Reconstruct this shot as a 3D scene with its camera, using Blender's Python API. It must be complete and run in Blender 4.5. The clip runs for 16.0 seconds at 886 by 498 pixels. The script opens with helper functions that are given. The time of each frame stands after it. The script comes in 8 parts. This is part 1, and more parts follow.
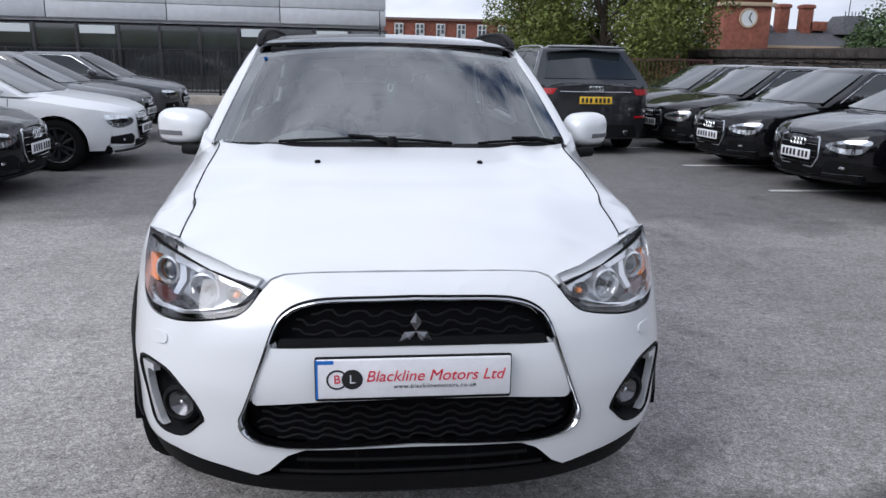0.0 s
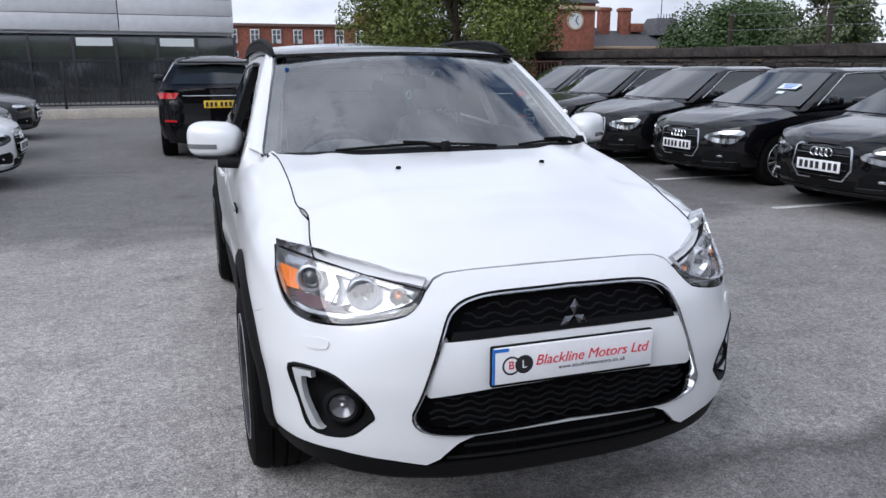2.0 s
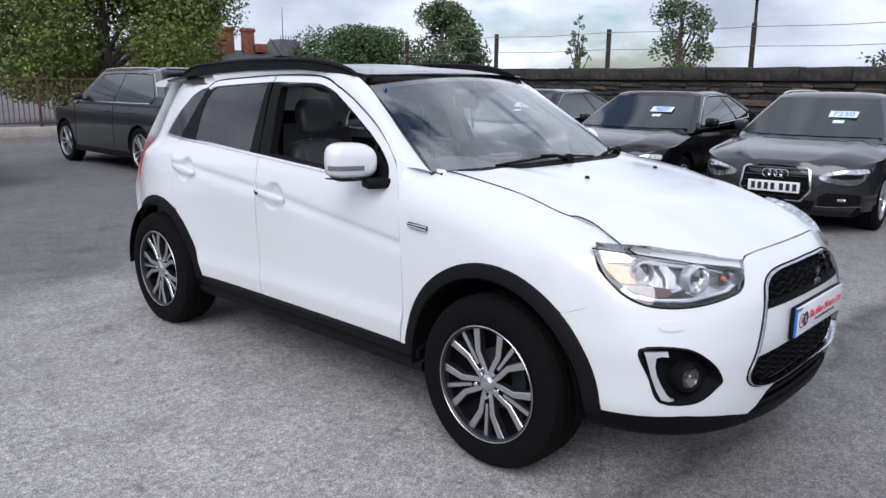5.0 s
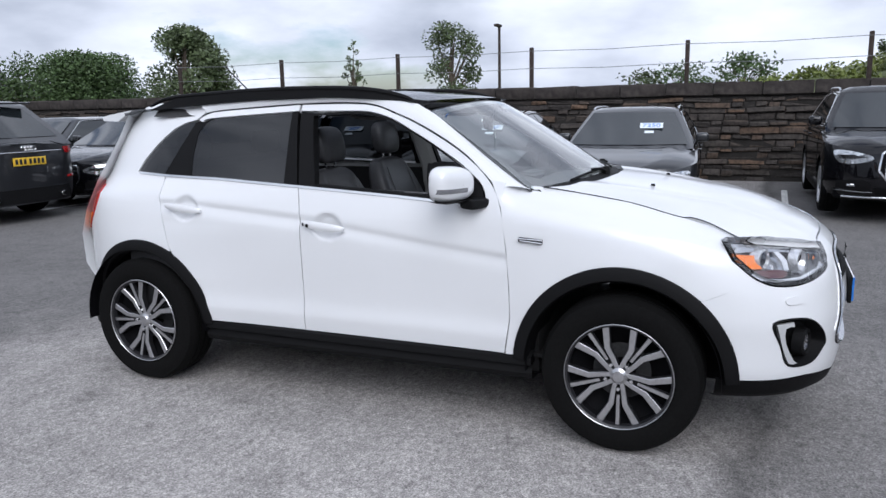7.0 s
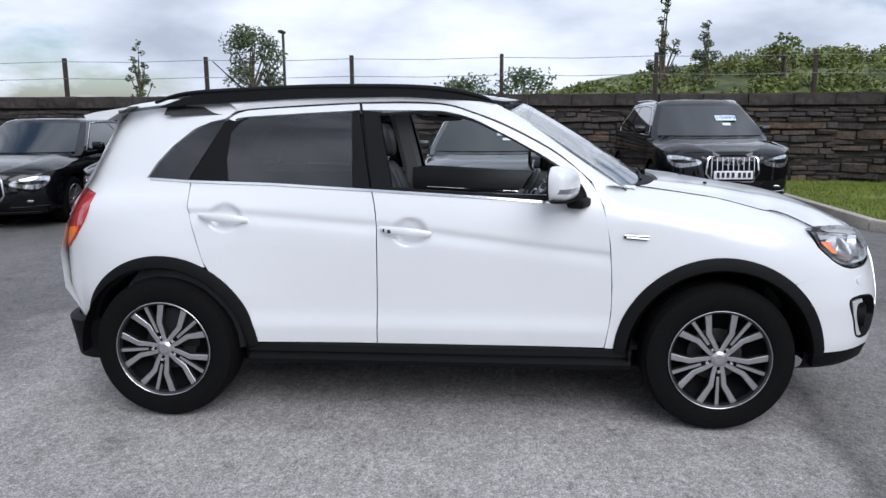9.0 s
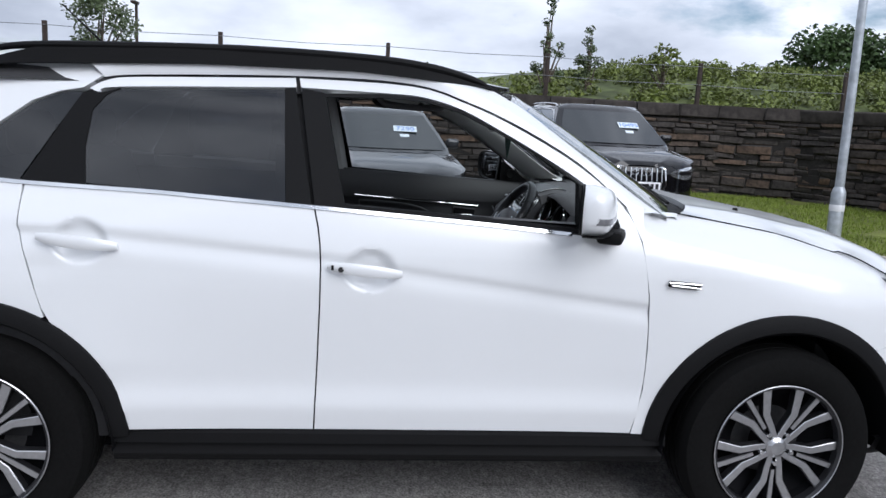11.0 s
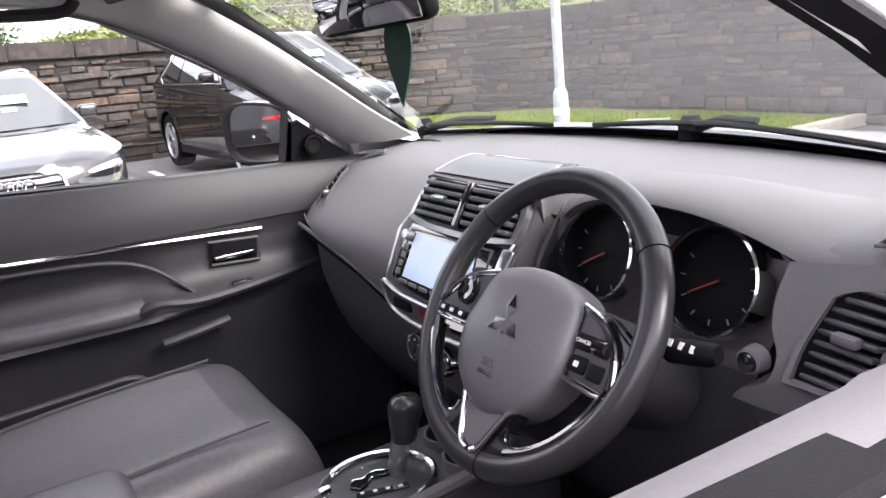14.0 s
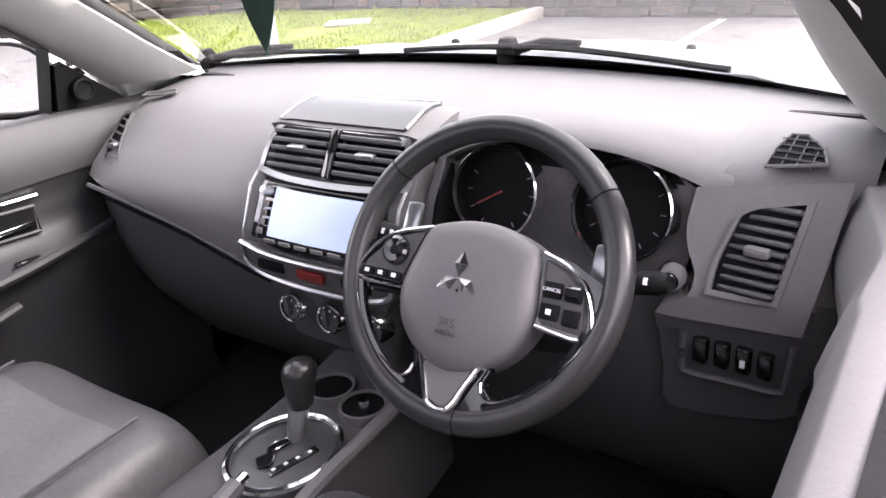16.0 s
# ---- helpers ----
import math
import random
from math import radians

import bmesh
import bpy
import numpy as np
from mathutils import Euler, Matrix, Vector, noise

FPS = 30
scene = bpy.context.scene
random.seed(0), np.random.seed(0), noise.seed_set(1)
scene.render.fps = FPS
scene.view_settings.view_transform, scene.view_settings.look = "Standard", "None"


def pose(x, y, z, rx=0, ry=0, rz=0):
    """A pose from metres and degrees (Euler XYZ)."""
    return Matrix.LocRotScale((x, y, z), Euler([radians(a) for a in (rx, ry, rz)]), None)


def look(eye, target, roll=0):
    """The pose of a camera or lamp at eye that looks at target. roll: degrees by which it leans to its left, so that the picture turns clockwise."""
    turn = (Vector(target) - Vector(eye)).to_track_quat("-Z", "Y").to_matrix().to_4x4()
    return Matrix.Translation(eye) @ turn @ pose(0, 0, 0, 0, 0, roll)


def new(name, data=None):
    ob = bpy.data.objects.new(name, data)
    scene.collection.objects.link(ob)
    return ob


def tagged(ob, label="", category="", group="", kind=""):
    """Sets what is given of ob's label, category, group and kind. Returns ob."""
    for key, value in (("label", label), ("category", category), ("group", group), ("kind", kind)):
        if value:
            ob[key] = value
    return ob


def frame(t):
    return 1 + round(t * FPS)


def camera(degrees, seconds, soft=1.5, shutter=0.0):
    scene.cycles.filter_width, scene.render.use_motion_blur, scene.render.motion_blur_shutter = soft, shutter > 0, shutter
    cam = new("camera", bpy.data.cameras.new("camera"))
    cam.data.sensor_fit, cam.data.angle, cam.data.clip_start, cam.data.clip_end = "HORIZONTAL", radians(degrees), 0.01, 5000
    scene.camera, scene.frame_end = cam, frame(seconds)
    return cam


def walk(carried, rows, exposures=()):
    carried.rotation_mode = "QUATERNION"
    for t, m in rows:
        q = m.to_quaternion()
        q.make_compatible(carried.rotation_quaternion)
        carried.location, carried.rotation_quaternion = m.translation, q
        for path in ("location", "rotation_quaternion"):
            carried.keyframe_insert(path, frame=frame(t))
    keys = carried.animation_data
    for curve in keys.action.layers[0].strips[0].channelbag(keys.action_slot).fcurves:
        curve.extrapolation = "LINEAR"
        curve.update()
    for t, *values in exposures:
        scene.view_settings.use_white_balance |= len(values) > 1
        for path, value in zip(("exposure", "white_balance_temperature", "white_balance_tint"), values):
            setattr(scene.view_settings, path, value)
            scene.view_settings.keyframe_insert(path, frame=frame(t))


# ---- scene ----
cam = camera(60.4, 16.0)
PATH = [
    (0, (-0.145, -2.806, 1.502), (0.071, -0.88, 1.009), 1.1),
    (0.5, (-0.335, -2.895, 1.509), (-0.037, -0.977, 1.027), 1.0),
    (1, (-0.512, -2.838, 1.496), (-0.118, -0.936, 1.019), 0.7),
    (1.5, (-0.754, -2.766, 1.511), (-0.252, -0.89, 1.031), 0.4),
    (2, (-1.03, -2.793, 1.511), (-0.42, -0.95, 1.032), -0.0),
    (2.5, (-1.325, -2.805, 1.522), (-0.588, -1.009, 1.042), -0.3),
    (3, (-1.683, -2.634, 1.516), (-0.797, -0.905, 1.04), -0.5),
    (3.5, (-2.02, -2.527, 1.514), (-0.994, -0.874, 1.048), -0.5),
    (4, (-2.352, -2.392, 1.514), (-1.2, -0.823, 1.057), -0.3),
    (4.2, (-2.498, -2.266, 1.495), (-1.284, -0.741, 1.045), 0.1),
    (6.3, (-3.786, -1.087, 1.533), (-2.098, -0.089, 1.142), -0.8),
    (6.5, (-3.868, -0.957, 1.524), (-2.144, -0.018, 1.142), -1.0),
    (7, (-4.054, -0.551, 1.517), (-2.249, 0.226, 1.147), -1.1),
    (7.5, (-4.234, -0.115, 1.506), (-2.362, 0.489, 1.147), -1.1),
    (8, (-4.376, 0.286, 1.5), (-2.457, 0.726, 1.147), -0.9),
    (8.2, (-4.399, 0.422, 1.498), (-2.468, 0.807, 1.146), -0.9),
    (10.3, (-3.953, 1.603, 1.475), (-1.991, 1.454, 1.118), 1.9),
    (10.5, (-3.738, 1.598, 1.471), (-1.778, 1.424, 1.113), 2.2),
    (11, (-3.258, 1.488, 1.455), (-1.302, 1.268, 1.098), 3.2),
    (11.5, (-2.842, 1.398, 1.445), (-0.887, 1.159, 1.098), 3.6),
    (12, (-2.34, 1.321, 1.44), (-0.387, 1.055, 1.101), 3.5),
    (12.3, (-2.016, 1.284, 1.433), (-0.068, 0.989, 1.089), 3.1),
    (12.5, (-1.838, 1.286, 1.43), (0.105, 0.965, 1.08), 3.2),
    (12.6, (-1.768, 1.28, 1.418), (0.173, 0.951, 1.069), 2.4),
    (12.9, (-1.539, 1.303, 1.403), (0.383, 0.884, 1.037), 1.0),
    (13, (-1.476, 1.307, 1.392), (0.437, 0.854, 1.026), 0.4),
    (13.4, (-1.278, 1.356, 1.364), (0.566, 0.699, 0.957), -1.2),
    (13.5, (-1.237, 1.371, 1.368), (0.582, 0.658, 0.939), -2.4),
    (13.7, (-1.099, 1.402, 1.356), (0.644, 0.533, 0.901), -3.1),
    (14, (-1.001, 1.446, 1.351), (0.637, 0.421, 0.837), -4.7),
    (14.5, (-0.847, 1.540, 1.354), (0.544, 0.248, 0.74), -5.6),
    (15, (-0.791, 1.577, 1.365), (0.425, 0.149, 0.687), -5.3),
    (15.2, (-0.790, 1.586, 1.377), (0.386, 0.137, 0.675), -5.1),
    (15.5, (-0.786, 1.589, 1.396), (0.331, 0.119, 0.646), -5.1),
    (16, (-0.784, 1.598, 1.426), (0.275, 0.119, 0.62), -4.9),
]
walk(cam, [(t, look(eye, target, roll)) for t, eye, target, roll in PATH],
     [(0, .0, 5900, 13), (4.0, .03, 5850, 13), (7.0, 0, 5850, 13), (10.5, .03, 5850, 12), (11.5, .0, 5850, 12), (12.5, -.06, 5850, 12), (13.0, .45, 5700, 13), (13.5, 1.6, 5350, 12), (14.0, 2.45, 6550, 22), (14.5, 2.86, 6700, 24), (16.0, 2.92, 6700, 26)])

# ---- sky, sun ----
world = bpy.data.worlds.new("sky")
scene.world = world
world.use_nodes = True
wn, wl = world.node_tree.nodes, world.node_tree.links
wn.clear()
w_out = wn.new("ShaderNodeOutputWorld")
w_bg = wn.new("ShaderNodeBackground")
w_sky = wn.new("ShaderNodeTexSky")
w_sky.sky_type, w_sky.sun_disc = "NISHITA", False
w_sky.sun_elevation, w_sky.sun_rotation = radians(40), radians(243)
w_sky.air_density, w_sky.dust_density = 1.0, 1.5
w_co = wn.new("ShaderNodeTexCoord")
w_map = wn.new("ShaderNodeMapping")
w_map.inputs["Scale"].default_value = (1.0, 1.0, 2.6)
w_map.inputs["Location"].default_value = (0.35, 0.1, 0.2)
w_n1 = wn.new("ShaderNodeTexNoise")
w_n1.inputs["Scale"].default_value, w_n1.inputs["Detail"].default_value, w_n1.inputs["Roughness"].default_value = 2.3, 9, 0.58
w_r1 = wn.new("ShaderNodeValToRGB")
w_r1.color_ramp.elements[0].position, w_r1.color_ramp.elements[0].color = 0.345, (0, 0, 0, 1)
w_r1.color_ramp.elements[1].position, w_r1.color_ramp.elements[1].color = 0.44, (1, 1, 1, 1)
w_n2 = wn.new("ShaderNodeTexNoise")
w_n2.inputs["Scale"].default_value, w_n2.inputs["Detail"].default_value = 3.1, 7
w_r2 = wn.new("ShaderNodeValToRGB")
w_r2.color_ramp.elements[0].position, w_r2.color_ramp.elements[0].color = 0.34, (4.9, 5.2, 5.75, 1)
w_r2.color_ramp.elements[1].position, w_r2.color_ramp.elements[1].color = 0.62, (10.2, 10.4, 10.75, 1)
w_mix = wn.new("ShaderNodeMix")
w_mix.data_type = "RGBA"
wl.new(w_co.outputs["Generated"], w_map.inputs["Vector"])
wl.new(w_map.outputs[0], w_n1.inputs["Vector"])
wl.new(w_map.outputs[0], w_n2.inputs["Vector"])
wl.new(w_n1.outputs["Fac"], w_r1.inputs[0])
wl.new(w_n2.outputs["Fac"], w_r2.inputs[0])
wl.new(w_r1.outputs[0], w_mix.inputs["Factor"])
wl.new(w_sky.outputs[0], w_mix.inputs["A"])
wl.new(w_r2.outputs[0], w_mix.inputs["B"])
wl.new(w_mix.outputs["Result"], w_bg.inputs["Color"])
w_bg.inputs["Strength"].default_value = 0.105
wl.new(w_bg.outputs[0], w_out.inputs[0])

sun = new("sun", bpy.data.lights.new("sun", "SUN"))
sun.data.energy, sun.data.angle, sun.data.color = 2.1, radians(45), (1.0, 0.96, 0.9)
sun.matrix_world = look((-13, -6.5, 12), (0, 0, 0))


# ---- materials ----
def mat(name, color, rough=0.5, metal=0.0, coat=0.0, spec=0.5, grain=0.0, grain_scale=40.0, bump=0.0, bump_scale=200.0,
        blotch=0.0, blotch_scale=3.0, emit=0.0, alpha=1.0, sheen=0.0):
    m = bpy.data.materials.new(name)
    m.use_nodes = True
    n, l = m.node_tree.nodes, m.node_tree.links
    b = n["Principled BSDF"]
    b.inputs["Base Color"].default_value = (*color, 1)
    b.inputs["Roughness"].default_value, b.inputs["Metallic"].default_value = rough, metal
    b.inputs["Coat Weight"].default_value, b.inputs["Coat Roughness"].default_value = coat, 0.03
    b.inputs["Specular IOR Level"].default_value = spec
    b.inputs["Alpha"].default_value = alpha
    if emit:
        b.inputs["Emission Color"].default_value, b.inputs["Emission Strength"].default_value = (*color, 1), emit
    co = n.new("ShaderNodeTexCoord")
    last = None
    for amount, scale in ((grain, grain_scale), (blotch, blotch_scale)):
        if not amount:
            continue
        t = n.new("ShaderNodeTexNoise")
        t.inputs["Scale"].default_value, t.inputs["Detail"].default_value = scale, 6
        l.new(co.outputs["Object"], t.inputs["Vector"])
        r = n.new("ShaderNodeMapRange")
        r.inputs[1].default_value, r.inputs[2].default_value = 0.3, 0.7
        r.inputs[3].default_value, r.inputs[4].default_value = 1 - amount, 1 + amount
        l.new(t.outputs["Fac"], r.inputs[0])
        x = n.new("ShaderNodeMix")
        x.data_type, x.blend_type = "RGBA", "MULTIPLY"
        x.inputs["Factor"].default_value = 1
        if last:
            l.new(last, x.inputs["A"])
        else:
            x.inputs["A"].default_value = (*color, 1)
        l.new(r.outputs[0], x.inputs["B"])
        last = x.outputs["Result"]
    if last:
        l.new(last, b.inputs["Base Color"])
    if bump:
        t = n.new("ShaderNodeTexNoise")
        t.inputs["Scale"].default_value, t.inputs["Detail"].default_value = bump_scale, 4
        l.new(co.outputs["Object"], t.inputs["Vector"])
        bp = n.new("ShaderNodeBump")
        bp.inputs["Strength"].default_value, bp.inputs["Distance"].default_value = bump, 0.01
        l.new(t.outputs["Fac"], bp.inputs["Height"])
        l.new(bp.outputs[0], b.inputs["Normal"])
    return m


def glass(name, tint, gloss=1.0, rough=0.0, base=0.075):
    """A thin pane: it lets tinted light straight through, and mirrors by its angle."""
    m = bpy.data.materials.new(name)
    m.use_nodes = True
    n, l = m.node_tree.nodes, m.node_tree.links
    n.clear()
    out, mix = n.new("ShaderNodeOutputMaterial"), n.new("ShaderNodeMixShader")
    tr, gl, lw = n.new("ShaderNodeBsdfTransparent"), n.new("ShaderNodeBsdfGlossy"), n.new("ShaderNodeLayerWeight")
    po, fr = n.new("ShaderNodeMath"), n.new("ShaderNodeMath")
    tr.inputs[0].default_value = (*tint, 1)
    gl.inputs["Color"].default_value = (gloss, gloss, gloss, 1)
    gl.inputs["Roughness"].default_value = rough
    lw.inputs["Blend"].default_value = 0.5
    po.operation, po.inputs[1].default_value = "POWER", 5
    fr.operation, fr.inputs[1].default_value, fr.inputs[2].default_value = "MULTIPLY_ADD", 0.9, base
    l.new(lw.outputs["Facing"], po.inputs[0])
    l.new(po.outputs[0], fr.inputs[0])
    l.new(fr.outputs[0], mix.inputs[0])
    l.new(tr.outputs[0], mix.inputs[1])
    l.new(gl.outputs[0], mix.inputs[2])
    l.new(mix.outputs[0], out.inputs[0])
    return m


WHITE = mat("white_paint", (0.74, 0.75, 0.76), 0.32, coat=1.0, blotch=0.015, blotch_scale=1.2)
WHITE.node_tree.nodes["Principled BSDF"].inputs["Coat Roughness"].default_value = 0.12
BLACK_GLOSS = mat("black_gloss", (0.012, 0.012, 0.014), 0.12, coat=1.0)
BLACK_TRIM = mat("black_trim", (0.0055, 0.0055, 0.006), 0.6, spec=0.14, grain=0.2, grain_scale=220, bump=0.15, bump_scale=600)
# near-black: paints the shade in flat-drawn openings, also used on joints and liners
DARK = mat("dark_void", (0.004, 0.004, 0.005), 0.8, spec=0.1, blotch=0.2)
CHROME = mat("chrome", (0.78, 0.79, 0.80), 0.12, metal=1.0, grain=0.05, grain_scale=15)
SATIN = mat("satin_chrome", (0.62, 0.63, 0.65), 0.25, metal=1.0, grain=0.05)
ALLOY = mat("machined_alloy", (0.50, 0.50, 0.51), 0.30, metal=0.9, grain=0.08, grain_scale=60)
ALLOY_DARK = mat("dark_alloy", (0.016, 0.016, 0.018), 0.4, grain=0.1)
RUBBER = mat("tyre_rubber", (0.005, 0.005, 0.005), 0.8, spec=0.1, grain=0.25, grain_scale=90, bump=0.2, bump_scale=300)
GLASS = glass("windscreen_glass", (0.88, 0.93, 0.90), base=0.22)
DOOR_GLASS = glass("door_glass", (0.88, 0.91, 0.90), base=0.07)
ROOF_GLASS = glass("roof_glass", (0.34, 0.35, 0.36), base=0.06)
GLASS_CLEAR = glass("lamp_glass", (0.97, 0.97, 0.97))
PRIVACY = glass("privacy_glass", (0.09, 0.095, 0.10), 1.0)
AMBER = mat("amber_lens", (0.9, 0.22, 0.01), 0.15, coat=1.0, grain=0.1, grain_scale=120)
RED_LENS = mat("red_lens", (0.42, 0.006, 0.008), 0.12, coat=1.0, grain=0.1, grain_scale=120)
LAMP_SILVER = mat("lamp_reflector", (0.58, 0.59, 0.61), 0.2, metal=0.75, grain=0.3, grain_scale=28, bump=0.2, bump_scale=24)
WHITE_PLASTIC = mat("plate_white", (0.78, 0.78, 0.80), 0.35, grain=0.03, grain_scale=60, blotch=0.04, blotch_scale=12)
BLUE_INK = mat("blue_ink", (0.02, 0.16, 0.55), 0.4, grain=0.1)
RED_INK = mat("red_ink", (0.62, 0.02, 0.04), 0.4, grain=0.1)
BLACK_INK = mat("black_ink", (0.015, 0.015, 0.017), 0.4, grain=0.1)


# ---- mesh helpers ----
def lerp(t, pts):
    if t <= pts[0][0]:
        return pts[0][1]
    for (a, b), (c, d) in zip(pts, pts[1:]):
        if t <= c:
            return b + (d - b) * (t - a) / (c - a)
    return pts[-1][1]


def soft(t, pts):
    """lerp() with the corners rounded off."""
    h = 0.04
    return sum(lerp(t + k * h, pts) for k in (-1.5, -0.75, 0, 0.75, 1.5)) / 5


def mesh_of(name, bm, material, angle=35):
    me = bpy.data.meshes.new(name)
    bm.normal_update()
    bm.to_mesh(me)
    bm.free()
    for p in me.polygons:
        p.use_smooth = True
    me.set_sharp_from_angle(angle=radians(angle))
    for m in (material if isinstance(material, (list, tuple)) else (material,)):
        me.materials.append(m)
    return me


def part(name, bm, material, parent, label="", angle=35):
    ob = new(name, mesh_of(name, bm, material, angle))
    ob.parent = parent
    return tagged(ob, label) if label else ob


def share(ob, parent, m=None):
    """Another object on the same mesh (with its parts), under parent."""
    o = ob.copy()
    scene.collection.objects.link(o)
    o.parent = parent
    if m is not None:
        o.matrix_basis = m
    for c in ob.children:
        share(c, o)
    return o


def thing(name, label, category, group="", at=None, kind=""):
    ob = new(name)
    ob.empty_display_size = 0.1
    if at is not None:
        ob.matrix_basis = at
    return tagged(ob, label, category, group, kind)


def curve(pts, n=5, closed=False):
    """Catmull-Rom through points of any dimension; a point given twice is a corner."""
    runs, run = [], []
    pts = list(pts)
    if closed:
        pts.append(pts[0])
    for p in pts:
        if run and p == run[-1]:
            runs.append(run)
            run = [p]
        else:
            run.append(p)
    runs.append(run)
    out = []
    for run in runs:
        if len(run) < 2:
            continue
        ring = closed and len(runs) == 1
        for i in range(len(run) - 1):
            p1, p2 = run[i], run[i + 1]
            p0 = run[i - 1] if i else (run[-2] if ring else p1)
            p3 = run[i + 2] if i + 2 < len(run) else (run[1] if ring else p2)
            for k in range(n):
                t = k / n
                out.append(tuple(0.5 * (2 * b + (c - a) * t + (2 * a - 5 * b + 4 * c - d) * t * t + (3 * b - a - 3 * c + d) * t ** 3)
                                 for a, b, c, d in zip(p0, p1, p2, p3)))
    if not closed:
        out.append(tuple(runs[-1][-1]))
    return out


def sheet(outline, fn, du=0.05, dv=0.05, holes=(), thick=0.012, out=None):
    """A panel: the outline (with holes) in a flat (u, v), cut to a grid, laid on the surface fn(u, v), with its edges turned in."""
    bm = bmesh.new()
    edges = []
    outline = [p for i, p in enumerate(outline) if math.dist(p, outline[i - 1]) > 1e-6]
    for loop in (outline, *holes):
        vs = [bm.verts.new((u, v, 0)) for u, v in loop]
        if not holes:
            bm.faces.new(vs)
            break
        edges += [bm.edges.new((a, b)) for a, b in zip(vs, vs[1:] + vs[:1])]
    if holes:
        bmesh.ops.triangle_fill(bm, use_beauty=True, edges=edges, normal=(0, 0, 1))
    us, vs = [p[0] for p in outline], [p[1] for p in outline]
    for lo, hi, d, axis in ((min(us), max(us), du, 0), (min(vs), max(vs), dv, 1)):
        k = int((hi - lo) / d)
        for i in range(1, k + 1):
            c = lo + (hi - lo) * i / (k + 1)
            co = (c, 0, 0) if axis == 0 else (0, c, 0)
            bmesh.ops.bisect_plane(bm, geom=bm.verts[:] + bm.edges[:] + bm.faces[:], dist=1e-5, plane_co=co,
                                   plane_no=(1, 0, 0) if axis == 0 else (0, 1, 0))
    for v in bm.verts:
        v.co = fn(v.co.x, v.co.y)
    finish(bm, thick, out)
    return bm


def finish(bm, thick, out=None):
    bm.normal_update()
    if out is not None:
        way = sum((f.normal.dot(Vector(out(f.calc_center_median()))) * f.calc_area() for f in bm.faces), 0.0)
        if way < 0:
            bmesh.ops.reverse_faces(bm, faces=bm.faces[:])
            bm.normal_update()
    if thick:
        rim = [e for e in bm.edges if len(e.link_faces) == 1]
        normals = {v: v.normal.copy() for e in rim for v in e.verts}
        back = {}
        for v, nrm in normals.items():
            back[v] = bm.verts.new(v.co - nrm * thick)
        for e in rim:
            f, (a, b) = e.link_faces[0], e.verts
            loop = next(l for l in f.loops if l.edge == e)
            a, b = loop.vert, loop.link_loop_next.vert
            try:
                bm.faces.new((b, a, back[a], back[b]))
            except ValueError:
                pass


def loft(rows, closed_u=False, closed_v=False, caps=False):
    """Quads between rows of points."""
    bm = bmesh.new()
    vs = [[bm.verts.new(p) for p in r] for r in rows]
    n, m = len(vs), len(vs[0])
    for i in range(n if closed_v else n - 1):
        for j in range(m if closed_u else m - 1):
            q = (vs[i][j], vs[i][(j + 1) % m], vs[(i + 1) % n][(j + 1) % m], vs[(i + 1) % n][j])
            if len(set(q)) == 4:
                bm.faces.new(q)
    if caps:
        bm.faces.new(vs[0][::-1])
        bm.faces.new(vs[-1])
    bmesh.ops.recalc_face_normals(bm, faces=bm.faces[:])
    return bm


def tube(path, r, seg=8, closed=False, flat=1.0, up=(0, 0, 1)):
    """A rod along a path; flat squeezes it along up."""
    pts = [Vector(p) for p in path]
    rows = []
    for i, p in enumerate(pts):
        a = pts[i - 1] if i or closed else p
        b = pts[(i + 1) % len(pts)] if i + 1 < len(pts) or closed else p
        d = (b - a).normalized()
        s = d.cross(Vector(up))
        s = s.normalized() if s.length > 1e-4 else Vector((1, 0, 0))
        t = s.cross(d)
        rr = r[i] if isinstance(r, (list, tuple)) else r
        rows.append([p + s * math.cos(2 * math.pi * k / seg) * rr + t * math.sin(2 * math.pi * k / seg) * rr * flat for k in range(seg)])
    return loft(rows, closed_u=True, closed_v=closed, caps=not closed)


def box(sx, sy, sz, at=(0, 0, 0), bevel=0.01, seg=2, turn=None):
    bm = bmesh.new()
    bmesh.ops.create_cube(bm, size=1)
    for v in bm.verts:
        v.co = Vector((v.co.x * sx, v.co.y * sy, v.co.z * sz))
    if bevel:
        bmesh.ops.bevel(bm, geom=bm.edges[:], offset=min(bevel, 0.45 * min(sx, sy, sz)), segments=seg, affect="EDGES", profile=0.5)
    m = Matrix.Translation(at) @ (turn if turn is not None else Matrix.Identity(4))
    bm.transform(m)
    return bm


def lathe(profile, seg=48, axis="X"):
    """Turns (radius, along) round an axis."""
    rows = []
    for k in range(seg):
        a = 2 * math.pi * k / seg
        c, s = math.cos(a), math.sin(a)
        rows.append([{"X": (h, r * c, r * s), "Y": (r * c, h, r * s), "Z": (r * c, r * s, h)}[axis] for r, h in profile])
    return loft(rows, closed_v=True)


